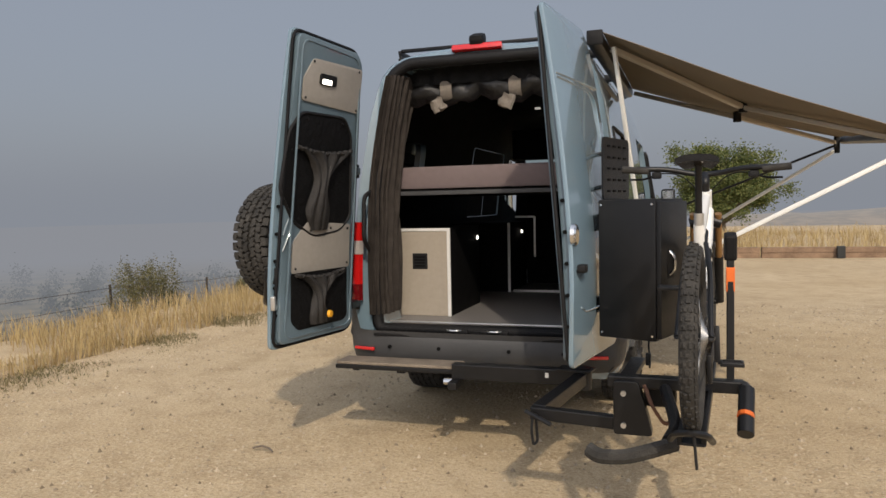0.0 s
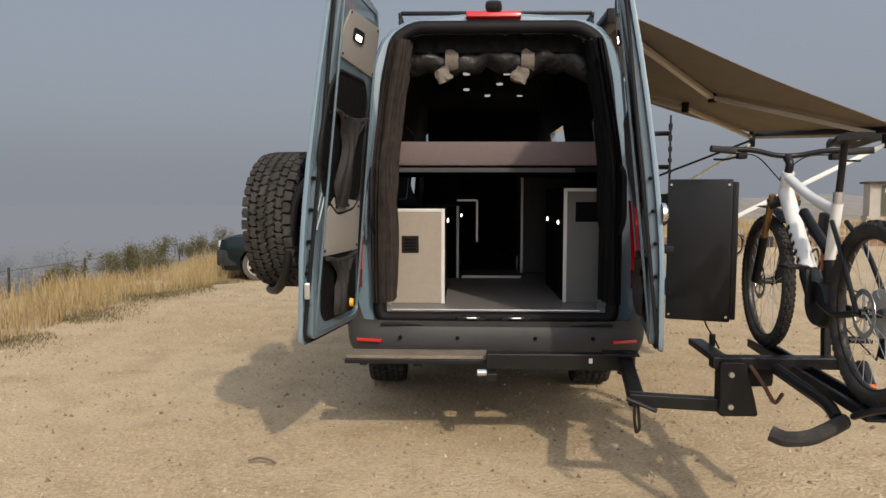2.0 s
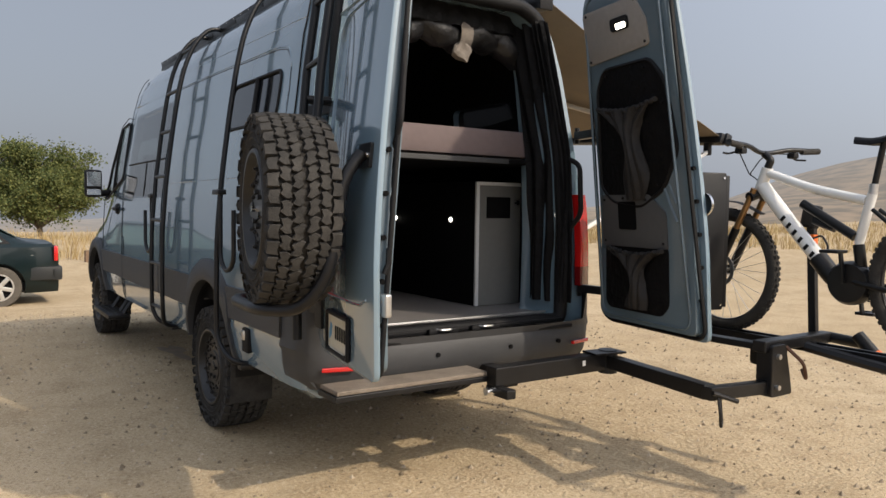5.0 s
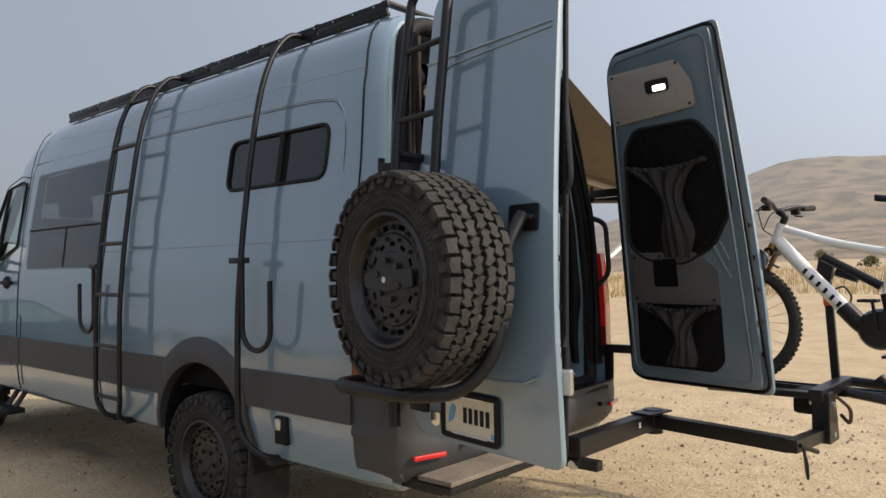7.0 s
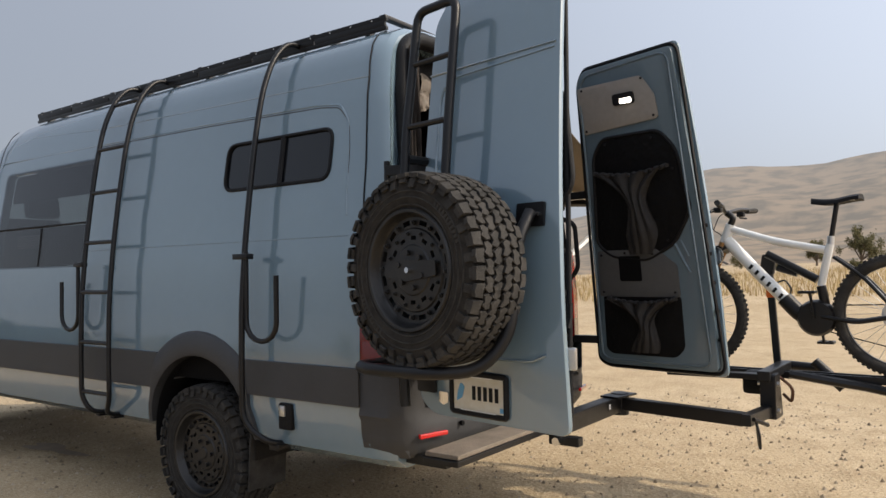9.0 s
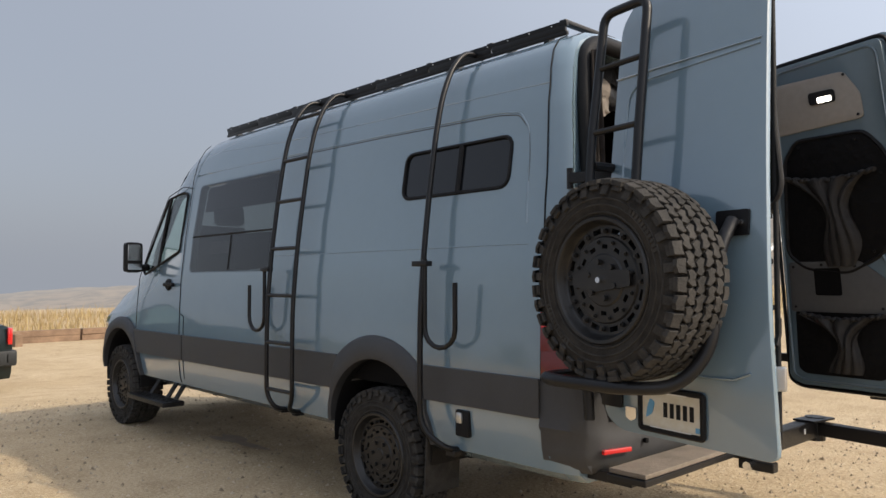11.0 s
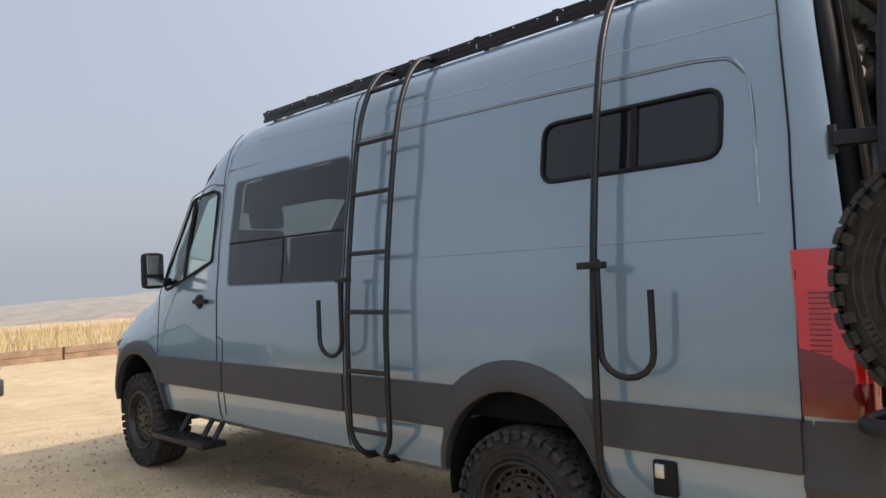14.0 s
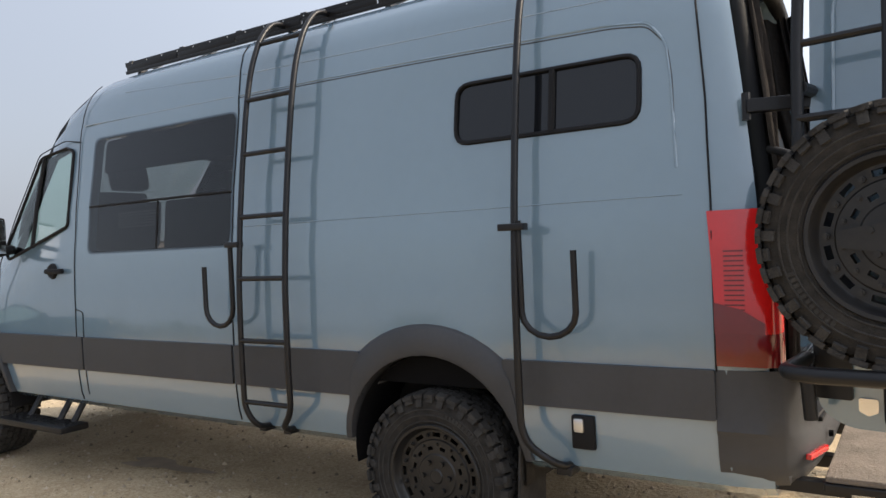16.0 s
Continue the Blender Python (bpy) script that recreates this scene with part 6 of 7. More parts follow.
def bicycle():
    R, F = Vector((1.43, -1.85, 1.145)), Vector((1.505, -0.60, 1.13))
    d = (F - R).normalized()
    sd = Vector((d.y, -d.x, 0))
    bk = thing("mountain_bike", "white electric mountain bike standing on the rack", "bicycle", (1.465, -1.25, 0.775))
    o = Matrix.Translation((-1.465, 1.25, -0.775))

    def add(name, bm, mt, label="", parent=None, smooth=50):
        bmesh.ops.transform(bm, matrix=o, verts=bm.verts[:])
        return part(name, bm, mt, parent or bk, label, smooth=smooth)
    off = Vector((-1.465, 1.25, -0.775))
    bike_wheel(bk, R + off, d, "rear_wheel")
    bike_wheel(bk, F + off, d, "front_wheel")
    P = lambda y, z, s=0.0: Vector((R.x + (F.x - R.x) * (y - R.y) / (F.y - R.y), y, z)) + sd * s
    HT, HB, BB, ST = P(-0.875, 1.735), P(-0.825, 1.60), P(-1.39, 1.12), P(-1.48, 1.58)
    fr = add("frame", tube(bmesh.new(), [HB + Vector((0, -0.02, 0.03)), P(-1.05, 1.40), P(-1.22, 1.22)], 0.040, 10, 0.05), "white", "white frame with dark lower part")
    add("top_tube", tube(bmesh.new(), [HT + Vector((0, 0, -0.03)), P(-1.15, 1.61), P(-1.45, 1.545)], 0.026, 10, 0.1), "white", "", fr)
    add("seat_tube", tube(bmesh.new(), [ST, P(-1.46, 1.50), P(-1.42, 1.32)], 0.024, 10, 0.05), "white", "", fr)
    add("head_tube", rod(bmesh.new(), HT, HB, 0.032, 12), "white", "", fr)
    mo = bmesh.new()
    tube(mo, [P(-1.20, 1.24), P(-1.30, 1.13), P(-1.42, 1.08)], 0.05, 10, 0.05)
    lathe(mo, [(0.0, -0.055), (0.10, -0.05), (0.115, -0.02), (0.115, 0.02), (0.10, 0.05), (0.0, 0.055)], 24, Matrix.Translation(BB))
    tube(mo, [P(-1.42, 1.32), P(-1.44, 1.2), BB], 0.03, 8)
    add("motor", mo, "steel", "dark motor housing")
    for k in range(6):
        y = -1.01 - 0.036 * k
        z = 1.445 - 0.038 * k
        for s in (-1, 1):
            add("mark", box(bmesh.new(), P(y, z + 0.002, s * 0.040), (0.003, 0.018, 0.034), (40, 0, 0)), "plastic", "", fr)
    for s in (-1, 1):
        add("seat_stay", tube(bmesh.new(), [R + sd * s * 0.065, P(-1.66, 1.38, s * 0.055), P(-1.50, 1.50, s * 0.03)], 0.011, 8, 0.08), "steel", "", fr)
        add("chain_stay", tube(bmesh.new(), [R + sd * s * 0.065, P(-1.62, 1.10, s * 0.06), P(-1.42, 1.13, s * 0.04)], 0.014, 8, 0.05), "steel", "", fr)
        lo = F + sd * s * 0.062
        cr = HB + sd * s * 0.062 + Vector((0, 0.01, -0.03))
        mid = cr.lerp(lo, 0.42)
        add("fork_leg", rod(bmesh.new(), mid, lo, 0.024, 10), "steel", "black fork leg")
        add("stanchion", rod(bmesh.new(), cr + (cr - lo).normalized() * 0.05, mid, 0.018, 10), "gold", "bronze fork tube")
    add("fork_crown", tube(bmesh.new(), [HB + sd * 0.075 + Vector((0, 0.01, -0.035)), HB + Vector((0, 0.0, -0.01)), HB - sd * 0.075 + Vector((0, 0.01, -0.035))], 0.03, 8), "steel")
    add("mudguard", tube(bmesh.new(), [F + Vector((0, 0.10 - 0.0, 0.42)), F + Vector((0, -0.1, 0.41)), F + Vector((0, -0.24, 0.34))], 0.035, 6, 0.1, flat=0.15), "plastic")
    add("shock", rod(bmesh.new(), P(-1.10, 1.53), P(-1.40, 1.36), 0.026, 10), "steel")
    add("shock_reservoir", rod(bmesh.new(), P(-1.16, 1.44, 0.02), P(-1.28, 1.40, 0.02), 0.024, 10), "steel")
    add("seat_post", rod(bmesh.new(), ST, P(-1.525, 1.84), 0.0155, 10), "steel", "black dropper post")
    add("post_collar", rod(bmesh.new(), ST + Vector((0, 0, -0.01)), ST + Vector((0, -0.004, 0.05)), 0.022, 10), "bare")
    bm = bmesh.new()
    rows = []
    for i in range(9):
        f = i / 8
        y = -1.66 + 0.28 * f
        w = 0.072 * (1 - f) ** 0.7 + 0.018
        h = 1.868 + 0.010 * math.cos(f * 5)
        rows.append([bm.verts.new(P(y, h + dz, q * w)) for q, dz in ((-1, -0.035), (-0.96, -0.014), (-0.6, 0.0), (0, 0.003), (0.6, 0.0), (0.96, -0.014), (1, -0.035), (0.4, -0.026), (-0.4, -0.026))])
    for a, b in zip(rows, rows[1:]):
        for i in range(9):
            bm.faces.new((a[i], a[(i + 1) % 9], b[(i + 1) % 9], b[i]))
    bm.faces.new(rows[0])
    bm.faces.new(rows[-1])
    bmesh.ops.recalc_face_normals(bm, faces=bm.faces[:])
    sa = add("saddle", bm, "plastic", "black saddle")
    add("saddle_rail", rod(bmesh.new(), P(-1.62, 1.85, 0.02), P(-1.44, 1.845, 0.02), 0.004, 6), "bare", "", sa)
    C = P(-0.895, 1.80)
    add("stem", tube(bmesh.new(), [HT, C + Vector((0, 0, -0.02)), C + Vector((0, 0.045, 0.015))], 0.022, 8, 0.02), "steel")
    gl, gr = Vector((1.074, -0.905, 1.855)), Vector((1.885, -0.945, 1.845))
    cc = C + Vector((0, 0.045, 0.02))
    add("handlebar", tube(bmesh.new(), [gl, gl.lerp(cc, 0.55) + Vector((0, 0, 0.015)), cc + Vector((-0.05, 0, 0)), cc + Vector((0.05, 0, 0)), gr.lerp(cc, 0.55) + Vector((0, 0, 0.015)), gr], 0.014, 8, 0.06), "steel", "black wide handlebar")
    for g in (gl, gr):
        add("grip", rod(bmesh.new(), g, g.lerp(cc, 0.32), 0.018, 10), "rubber")
        q = g.lerp(cc, 0.42)
        lv = bmesh.new()
        box(lv, q + Vector((0, 0.02, -0.02)), (0.05, 0.05, 0.035), (0, 0, 0), 0.01)
        tube(lv, [q + Vector((0, 0.03, -0.02)), q.lerp(g, 0.4) + Vector((0, 0.06, -0.045)), q.lerp(g, 0.8) + Vector((0, 0.05, -0.05))], 0.006, 6, 0.02)
        add("brake_lever", lv, "plastic")
        add("cable", tube(bmesh.new(), [q + Vector((0, 0.03, -0.01)), q.lerp(cc, 0.5) + Vector((0, 0.10, 0.0)), cc + Vector((0.0, 0.09, -0.12)), HB + Vector((0.0, 0.03, 0.08)), HB + Vector((0, -0.05, 0))], 0.0035, 5, 0.08), "plastic")
    for s in (-1, 1):
        e = BB + sd * s * 0.075 + Vector((0, -s * 0.02, -s * 0.165))
        add("crank_arm", beam(bmesh.new(), BB + sd * s * 0.07, e, 0.014, 0.026, 0.004, up=sd), "steel")
        pe = bmesh.new()
        c2 = e + sd * s * 0.06
        for k in (-1, 1):
            box(pe, c2 + Vector((0, k * 0.042, 0)), (0.10, 0.012, 0.016), (0, 0, 0), 0.003)
            box(pe, c2 + Vector((k * 0.045, 0, 0)), (0.012, 0.09, 0.016), (0, 0, 0), 0.003)
        rod(pe, e, c2 + sd * s * 0.05, 0.008, 8)
        add("pedal", pe, "steel")
    ch = bmesh.new()
    lathe(ch, [(0.060, 0.052), (0.075, 0.052), (0.075, 0.056), (0.060, 0.056), (0.060, 0.052)], 32, Matrix.Translation(BB))
    add("chainring", ch, "bare")
    ch = bmesh.new()
    for k, r in enumerate((0.10, 0.088, 0.075, 0.063, 0.05, 0.038, 0.028)):
        lathe(ch, [(0.0, 0.026 + k * 0.004), (r, 0.026 + k * 0.004), (r, 0.028 + k * 0.004), (0.0, 0.028 + k * 0.004)], 28, Matrix.Translation(R))
    add("cassette", ch, "bare")
    cn = bmesh.new()
    tube(cn, [BB + sd * 0.054 + Vector((0, 0, 0.075)), R + sd * 0.04 + Vector((0, 0, 0.063))], 0.004, 5)
    tube(cn, [BB + sd * 0.054 + Vector((0, 0, -0.075)), R + sd * 0.05 + Vector((0, 0.06, -0.20)), R + sd * 0.045 + Vector((0, 0.02, -0.10))], 0.004, 5)
    box(cn, R + sd * 0.06 + Vector((0, 0.03, -0.13)), (0.02, 0.05, 0.12), (0, 0, 0), 0.01)
    add("derailleur", cn, "steel")
    add("bottle_cage", tube(bmesh.new(), [P(-1.12, 1.33, 0.03), P(-1.20, 1.36, 0.03), P(-1.24, 1.30, 0.03), P(-1.22, 1.24, 0.03)], 0.006, 6, 0.02), "steel")


bicycle()


# ---- the parked car ----
CAR_Z = -0.285
CAR_TOP = [(-2.42, 0.80), (-2.36, 0.93), (-2.25, 0.965), (-1.72, 1.00), (-1.55, 1.06), (-1.10, 1.33), (-0.85, 1.39), (-0.35, 1.42), (0.10, 1.405), (0.30, 1.36), (0.62, 1.17), (0.98, 0.945), (1.10, 0.915), (1.6, 0.885), (2.05, 0.85), (2.18, 0.82), (2.24, 0.66)]


def car_top(x):
    for (x0, z0), (x1, z1) in zip(CAR_TOP, CAR_TOP[1:]):
        if x <= x1:
            return z0 + (z1 - z0) * max(0, (x - x0) / (x1 - x0))
    return CAR_TOP[-1][1]


def car_half(z, top=1.42):
    """Half the car's width at height z."""
    pts = [(0.20, 0.76), (0.30, 0.84), (0.45, 0.872), (0.62, 0.876), (0.80, 0.862), (0.90, 0.845), (0.95, 0.80), (1.15, 0.715), (1.32, 0.645), (1.38, 0.60)]
    for (z0, w0), (z1, w1) in zip(pts, pts[1:]):
        if z <= z1:
            return w0 + (w1 - w0) * max(0, (z - z0) / (z1 - z0))
    return 0.58


def parked_car():
    car = thing("parked_car", "dark green older sedan parked on the dirt", "car")
    car.matrix_basis = pose(-3.19, 11.93, CAR_Z, 0, 0, 180) @ Matrix.Scale(1.12, 4)
    xs = sorted({x for x, z in CAR_TOP} | {-2.0, -1.33, -0.6, 0.45, 0.8, 1.33, 1.85})
    zs = [0.20, 0.30, 0.45, 0.62, 0.80, 0.90, 0.95, 1.15, 1.32, 1.38]
    bm = bmesh.new()
    rings = []
    for x in xs:
        T = car_top(x)
        nose = 1 - 0.10 * max(0, (abs(x) - 1.7) / 0.6) ** 2
        r = []
        for z in zs:
            zz = min(z, T - 0.012 * (1 if z > T else 0))
            r.append((car_half(min(z, T)) * nose if z <= T else car_half(T) * nose * max(0.35, 1 - (z - T) * 1.2), zz))
        r.append((0.3, T + 0.006))
        r.append((0.0, T + 0.01))
        full = [(-y, z) for y, z in r] + [(y, z) for y, z in r[-2::-1]]
        rings.append([bm.verts.new((x, y, z)) for y, z in full])
    n = len(rings[0])
    for a, b in zip(rings, rings[1:]):
        for i in range(n):
            bm.faces.new((a[i], a[(i + 1) % n], b[(i + 1) % n], b[i]))
    bm.faces.new(rings[0])
    bm.faces.new(rings[-1][::-1])
    bmesh.ops.recalc_face_normals(bm, faces=bm.faces[:])
    body = part("body", bm, "green", car, smooth=30)
    bm = bmesh.new()
    for x in (-1.33, 1.33):
        for s in (-1, 1):
            rod(bm, (x, s * 0.62, 0.31), (x, s * 1.0, 0.31), 0.355, 32)
    c = part("cutter", bm, "dark")
    c.matrix_basis = car.matrix_basis
    bpy.context.view_layer.update()
    carve(body, [c])
    body.data.shade_smooth()
    body.data.set_sharp_from_angle(angle=radians(30))

    def side_plate(outline, off, th, mt, name, s, label="", parent=None):
        t = bmesh.new()
        f = t.faces.new([t.verts.new((x, 0, z)) for x, z in outline])
        bmesh.ops.triangulate(t, faces=[f])
        for z in zs:
            bmesh.ops.bisect_plane(t, geom=t.verts[:] + t.edges[:] + t.faces[:], plane_co=(0, 0, z), plane_no=(0, 0, 1))
        ex = bmesh.ops.extrude_face_region(t, geom=t.faces[:])
        nv = {g for g in ex["geom"] if isinstance(g, bmesh.types.BMVert)}
        for v in t.verts:
            v.co.y = s * (car_half(v.co.z) + off + (th if v in nv else 0))
        return part(name, t, mt, parent or car, label, smooth=40)
    for s in (-1, 1):
        side_plate([(0.95, 0.935), (0.31, 1.372), (-0.95, 1.372), (-1.16, 1.27), (-1.50, 0.955)], 0.0, 0.003, "plastic", "window_surround", s, "black window surround")
        side_plate(rounded([(0.86, 0.955), (0.30, 1.335), (-0.20, 1.335), (-0.22, 0.965)], 0.03), 0.002, 0.005, "carglass", "side_window", s, "front side window")
        side_plate(rounded([(-0.33, 0.955), (-0.31, 1.345), (-0.92, 1.32), (-1.00, 0.965)], 0.03), 0.002, 0.005, "carglass", "side_window", s, "rear side window")
        side_plate(rounded([(-1.10, 0.965), (-1.02, 1.28), (-1.18, 1.22), (-1.40, 0.985)], 0.02), 0.002, 0.005, "carglass", "side_window", s, "quarter window")
        side_plate(rect(-0.93, 0.93, 0.40, 0.60, 0.02), 0.0, 0.014, "greydoor", "side_strip", s, "dark grey side strip")
        for x0 in (-1.05, -0.29, 0.92):
            side_plate(rect(x0 - 0.004, x0 + 0.004, 0.30, 0.94), 0.0, 0.003, "plastic", "door_seam", s)
        for x0 in (-0.95, -0.12):
            side_plate(rect(x0, x0 + 0.20, 0.80, 0.835, 0.01), 0.0, 0.022, "plastic", "door_handle", s)
        bm = box(bmesh.new(), (0.74, s * 0.92, 0.99), (0.10, 0.20, 0.13), (0, 0, 0), 0.03)
        part("door_mirror", bm, "plastic", car, smooth=40)
        bm = box(bmesh.new(), (-2.355, s * 0.70, 0.80), (0.10, 0.24, 0.24), (0, 0, 0), 0.03)
        part("tail_lamp", bm, "red", car, "red tail lamp", smooth=40)
        bm = box(bmesh.new(), (2.21, s * 0.62, 0.72), (0.08, 0.36, 0.13), (0, -12, s * -8), 0.02)
        part("head_lamp", bm, "clear", car, smooth=40)
    bm = box(bmesh.new(), (-2.36, 0, 0.50), (0.26, 1.74, 0.22), (0, 0, 0), 0.05)
    box(bm, (-2.05, 0.82, 0.50), (0.56, 0.10, 0.21), (0, 0, 0), 0.03)
    box(bm, (-2.05, -0.82, 0.50), (0.56, 0.10, 0.21), (0, 0, 0), 0.03)
    part("rear_bumper", bm, "greydoor", car, "dark grey bumper", smooth=40)
    bm = box(bmesh.new(), (2.20, 0, 0.45), (0.22, 1.70, 0.32), (0, 0, 0), 0.06)
    box(bm, (1.98, 0.80, 0.45), (0.42, 0.10, 0.31), (0, 0, 0), 0.03)
    box(bm, (1.98, -0.80, 0.45), (0.42, 0.10, 0.31), (0, 0, 0), 0.03)
    part("front_bumper", bm, "greydoor", car, "dark bumper", smooth=40)
    bm = box(bmesh.new(), (0.64, 0, 1.165), (0.78, 1.28, 0.012), (0, 33.5, 0), 0.003)
    part("windscreen", bm, "carglass", car)
    bm = box(bmesh.new(), (-1.33, 0, 1.205), (0.62, 1.22, 0.012), (0, -31, 0), 0.003)
    part("rear_window", bm, "carglass", car)
    for x in (-1.33, 1.33):
        for s in (-1, 1):
            w = new("wheel")
            w.parent = car
            w.matrix_basis = pose(x, s * 0.77, 0.305) @ Matrix.Rotation(radians(-90 if s > 0 else 90), 4, 'Z') @ Matrix.Rotation(x, 4, 'X')
            bm = lathe(bmesh.new(), [(0.20, -0.09), (0.25, -0.10), (0.29, -0.095), (0.308, -0.07), (0.31, 0.07), (0.29, 0.095), (0.25, 0.10), (0.20, 0.09)], 40)
            part("tyre", bm, "dusty", w, smooth=40)
            bm = lathe(bmesh.new(), [(0.205, -0.09), (0.20, -0.098), (0.19, -0.09), (0.182, -0.05), (0.0, -0.045)], 40)
            part("rim_disc", bm, "dark", w, smooth=40)
            for k in range(6):
                bm = box(bmesh.new(), (-0.082, 0, 0.115), (0.022, 0.060, 0.155), (0, 0, 0), 0.012, Matrix.Rotation(2 * math.pi * k / 6, 4, 'X'))
                part("spoke", bm, "alloy", w, smooth=40)
            bm = lathe(bmesh.new(), [(0.0, -0.10), (0.05, -0.098), (0.06, -0.08)], 20)
            lathe(bm, [(0.205, -0.088), (0.205, -0.10), (0.185, -0.10), (0.18, -0.085)], 40)
            part("rim", bm, "alloy", w, "silver alloy rim", smooth=40)
    bm = box(bmesh.new(), (0, 0, 0.30), (3.6, 1.5, 0.16), (0, 0, 0), 0.03)
    part("underbody", bm, "plastic", car)
    # short overhangs
    for ob in car.children:
        if ob.type == 'MESH' and ob.name.split(".")[0] in ("body", "front_bumper", "rear_bumper", "head_lamp", "tail_lamp"):
            for v in ob.data.vertices:
                if v.co.x > 1.7:
                    v.co.x = 1.7 + (v.co.x - 1.7) * 0.72
                elif v.co.x < -1.7:
                    v.co.x = -1.7 + (v.co.x + 1.7) * 0.62


M["green"] = mat("dark_green_paint", (0.003, 0.0105, 0.012), 0.3, 0.0, 0.15, 3, coat=0.35, gloss=0.25)
M["greydoor"] = mat("worn_dark_plastic", (0.022, 0.024, 0.025), 0.5, 0, 0.2, 6, gloss=0.35)
M["carglass"] = mat("pale_green_car_glass", (0.055, 0.095, 0.092), 0.06, 0, 0.1, 1, coat=0.9)
M["alloy"] = mat("silver_alloy", (0.55, 0.54, 0.51), 0.35, 0.6, 0.1, 9)
M["dusty"] = mat("dusty_tyre", (0.085, 0.075, 0.062), 0.9, 0, 0.25, 12)
parked_car()


# ---- plants ----
def leaf_material(name, a, b):
    m = bpy.data.materials.new(name)
    m.use_nodes = True
    nt = m.node_tree
    p = nt.nodes["Principled BSDF"]
    g = nt.nodes.new("ShaderNodeNewGeometry")
    mx = nt.nodes.new("ShaderNodeMix")
    mx.data_type = 'RGBA'
    mx.inputs[6].default_value, mx.inputs[7].default_value = (*a, 1), (*b, 1)
    nt.links.new(g.outputs["Random Per Island"], mx.inputs[0])
    nt.links.new(mx.outputs[2], p.inputs["Base Color"])
    p.inputs["Roughness"].default_value = 0.7
    tr = nt.nodes.new("ShaderNodeBsdfTranslucent")
    nt.links.new(mx.outputs[2], tr.inputs[0])
    ms = nt.nodes.new("ShaderNodeMixShader")
    ms.inputs[0].default_value = 0.3
    nt.links.new(p.outputs[0], ms.inputs[1])
    nt.links.new(tr.outputs[0], ms.inputs[2])
    nt.links.new(ms.outputs[0], nt.nodes["Material Output"].inputs[0])
    return m


M["straw"] = leaf_material("dry_straw_grass", (0.30, 0.205, 0.085), (0.55, 0.43, 0.22))
M["weed"] = leaf_material("low_green_weed", (0.10, 0.092, 0.040), (0.27, 0.215, 0.105))
M["leafgreen"] = leaf_material("olive_leaf", (0.055, 0.085, 0.022), (0.19, 0.20, 0.06))
M["shrubleaf"] = leaf_material("grey_green_shrub_leaf", (0.07, 0.075, 0.030), (0.19, 0.165, 0.075))
M["bark"] = mat("grey_bark", (0.14, 0.11, 0.085), 0.9, 0, 0.3, 12, 0.5, 30)


def blades(name, label, material, spots, seed, low, high, width, curl=0.5):
    """Grass as crossed bent blades at the given spots."""
    rng = random.Random(seed)
    v, f = [], []
    for x, y in spots:
        z = height(x, y) - 0.02
        h = rng.uniform(low, high) * (0.95 + 0.75 * noise.noise((x * 0.8, y * 0.8, seed)))
        a = rng.uniform(0, 2 * math.pi)
        c, s = math.cos(a) * width, math.sin(a) * width
        b = rng.uniform(0, 2 * math.pi)
        k = rng.uniform(0.05, curl) * h
        dx, dy = math.cos(b) * k, math.sin(b) * k
        i = len(v)
        v += [(x - c, y - s, z), (x + c, y + s, z), (x - c * 0.7 + dx * 0.35, y - s * 0.7 + dy * 0.35, z + h * 0.6), (x + c * 0.7 + dx * 0.35, y + s * 0.7 + dy * 0.35, z + h * 0.6), (x + dx, y + dy, z + h)]
        f += [(i, i + 1, i + 3, i + 2), (i + 2, i + 3, i + 4)]
    me = bpy.data.meshes.new(name)
    me.from_pydata(v, [], f)
    me.materials.append(M[material])
    return tagged(new(name, me), label, "grass", kind="stuff")


def verge(y):
    return -4.75 - 0.01 * (y - 3) ** 2 * (1 if y < 3 else 0.10) + 0.25 * noise.noise((y * 0.5, 7.0, 0))


rng = random.Random(11)
spots = []
while len(spots) < 42000:
    y = -7 + 60 * rng.random() ** 1.7
    x = verge(y) - 0.45 - 6.0 * rng.random() ** 1.6
    if noise.noise((x * 0.9, y * 0.9, 2)) > -0.35 + 0.3 * rng.random():
        spots.append((x, y))
blades("dry_grass", "tall golden dry grass along the slope edge", "straw", spots, 3, 0.12, 0.44, 0.006)
spots = []
while len(spots) < 30000:
    y = -7 + 40 * rng.random() ** 1.4
    x = verge(y) - 0.35 + rng.gauss(0, 0.30)
    if noise.noise((x * 1.2, y * 0.7, 5)) > -0.18:
        spots.append((x, y))
blades("low_weeds", "low green-brown weeds at the grass edge", "weed", spots, 5, 0.02, 0.085, 0.006, 1.3)
spots = [(rng.uniform(-9, 45), 23.2 + 26 * rng.random() ** 1.5) for _ in range(16000)]
blades("dry_grass", "golden dry grass behind the timber barrier", "straw", [p for p in spots if noise.noise((p[0] * 0.3, p[1] * 0.3, 1)) > -0.3], 7, 0.25, 0.7, 0.016)
spots = [(27 + 40 * rng.random() ** 1.3, rng.uniform(-25, 30)) for _ in range(16000)]
blades("dry_grass", "golden dry grass at the lot's far side", "straw", [p for p in spots if noise.noise((p[0] * 0.2, p[1] * 0.2, 9)) > -0.25], 8, 0.2, 0.6, 0.02)


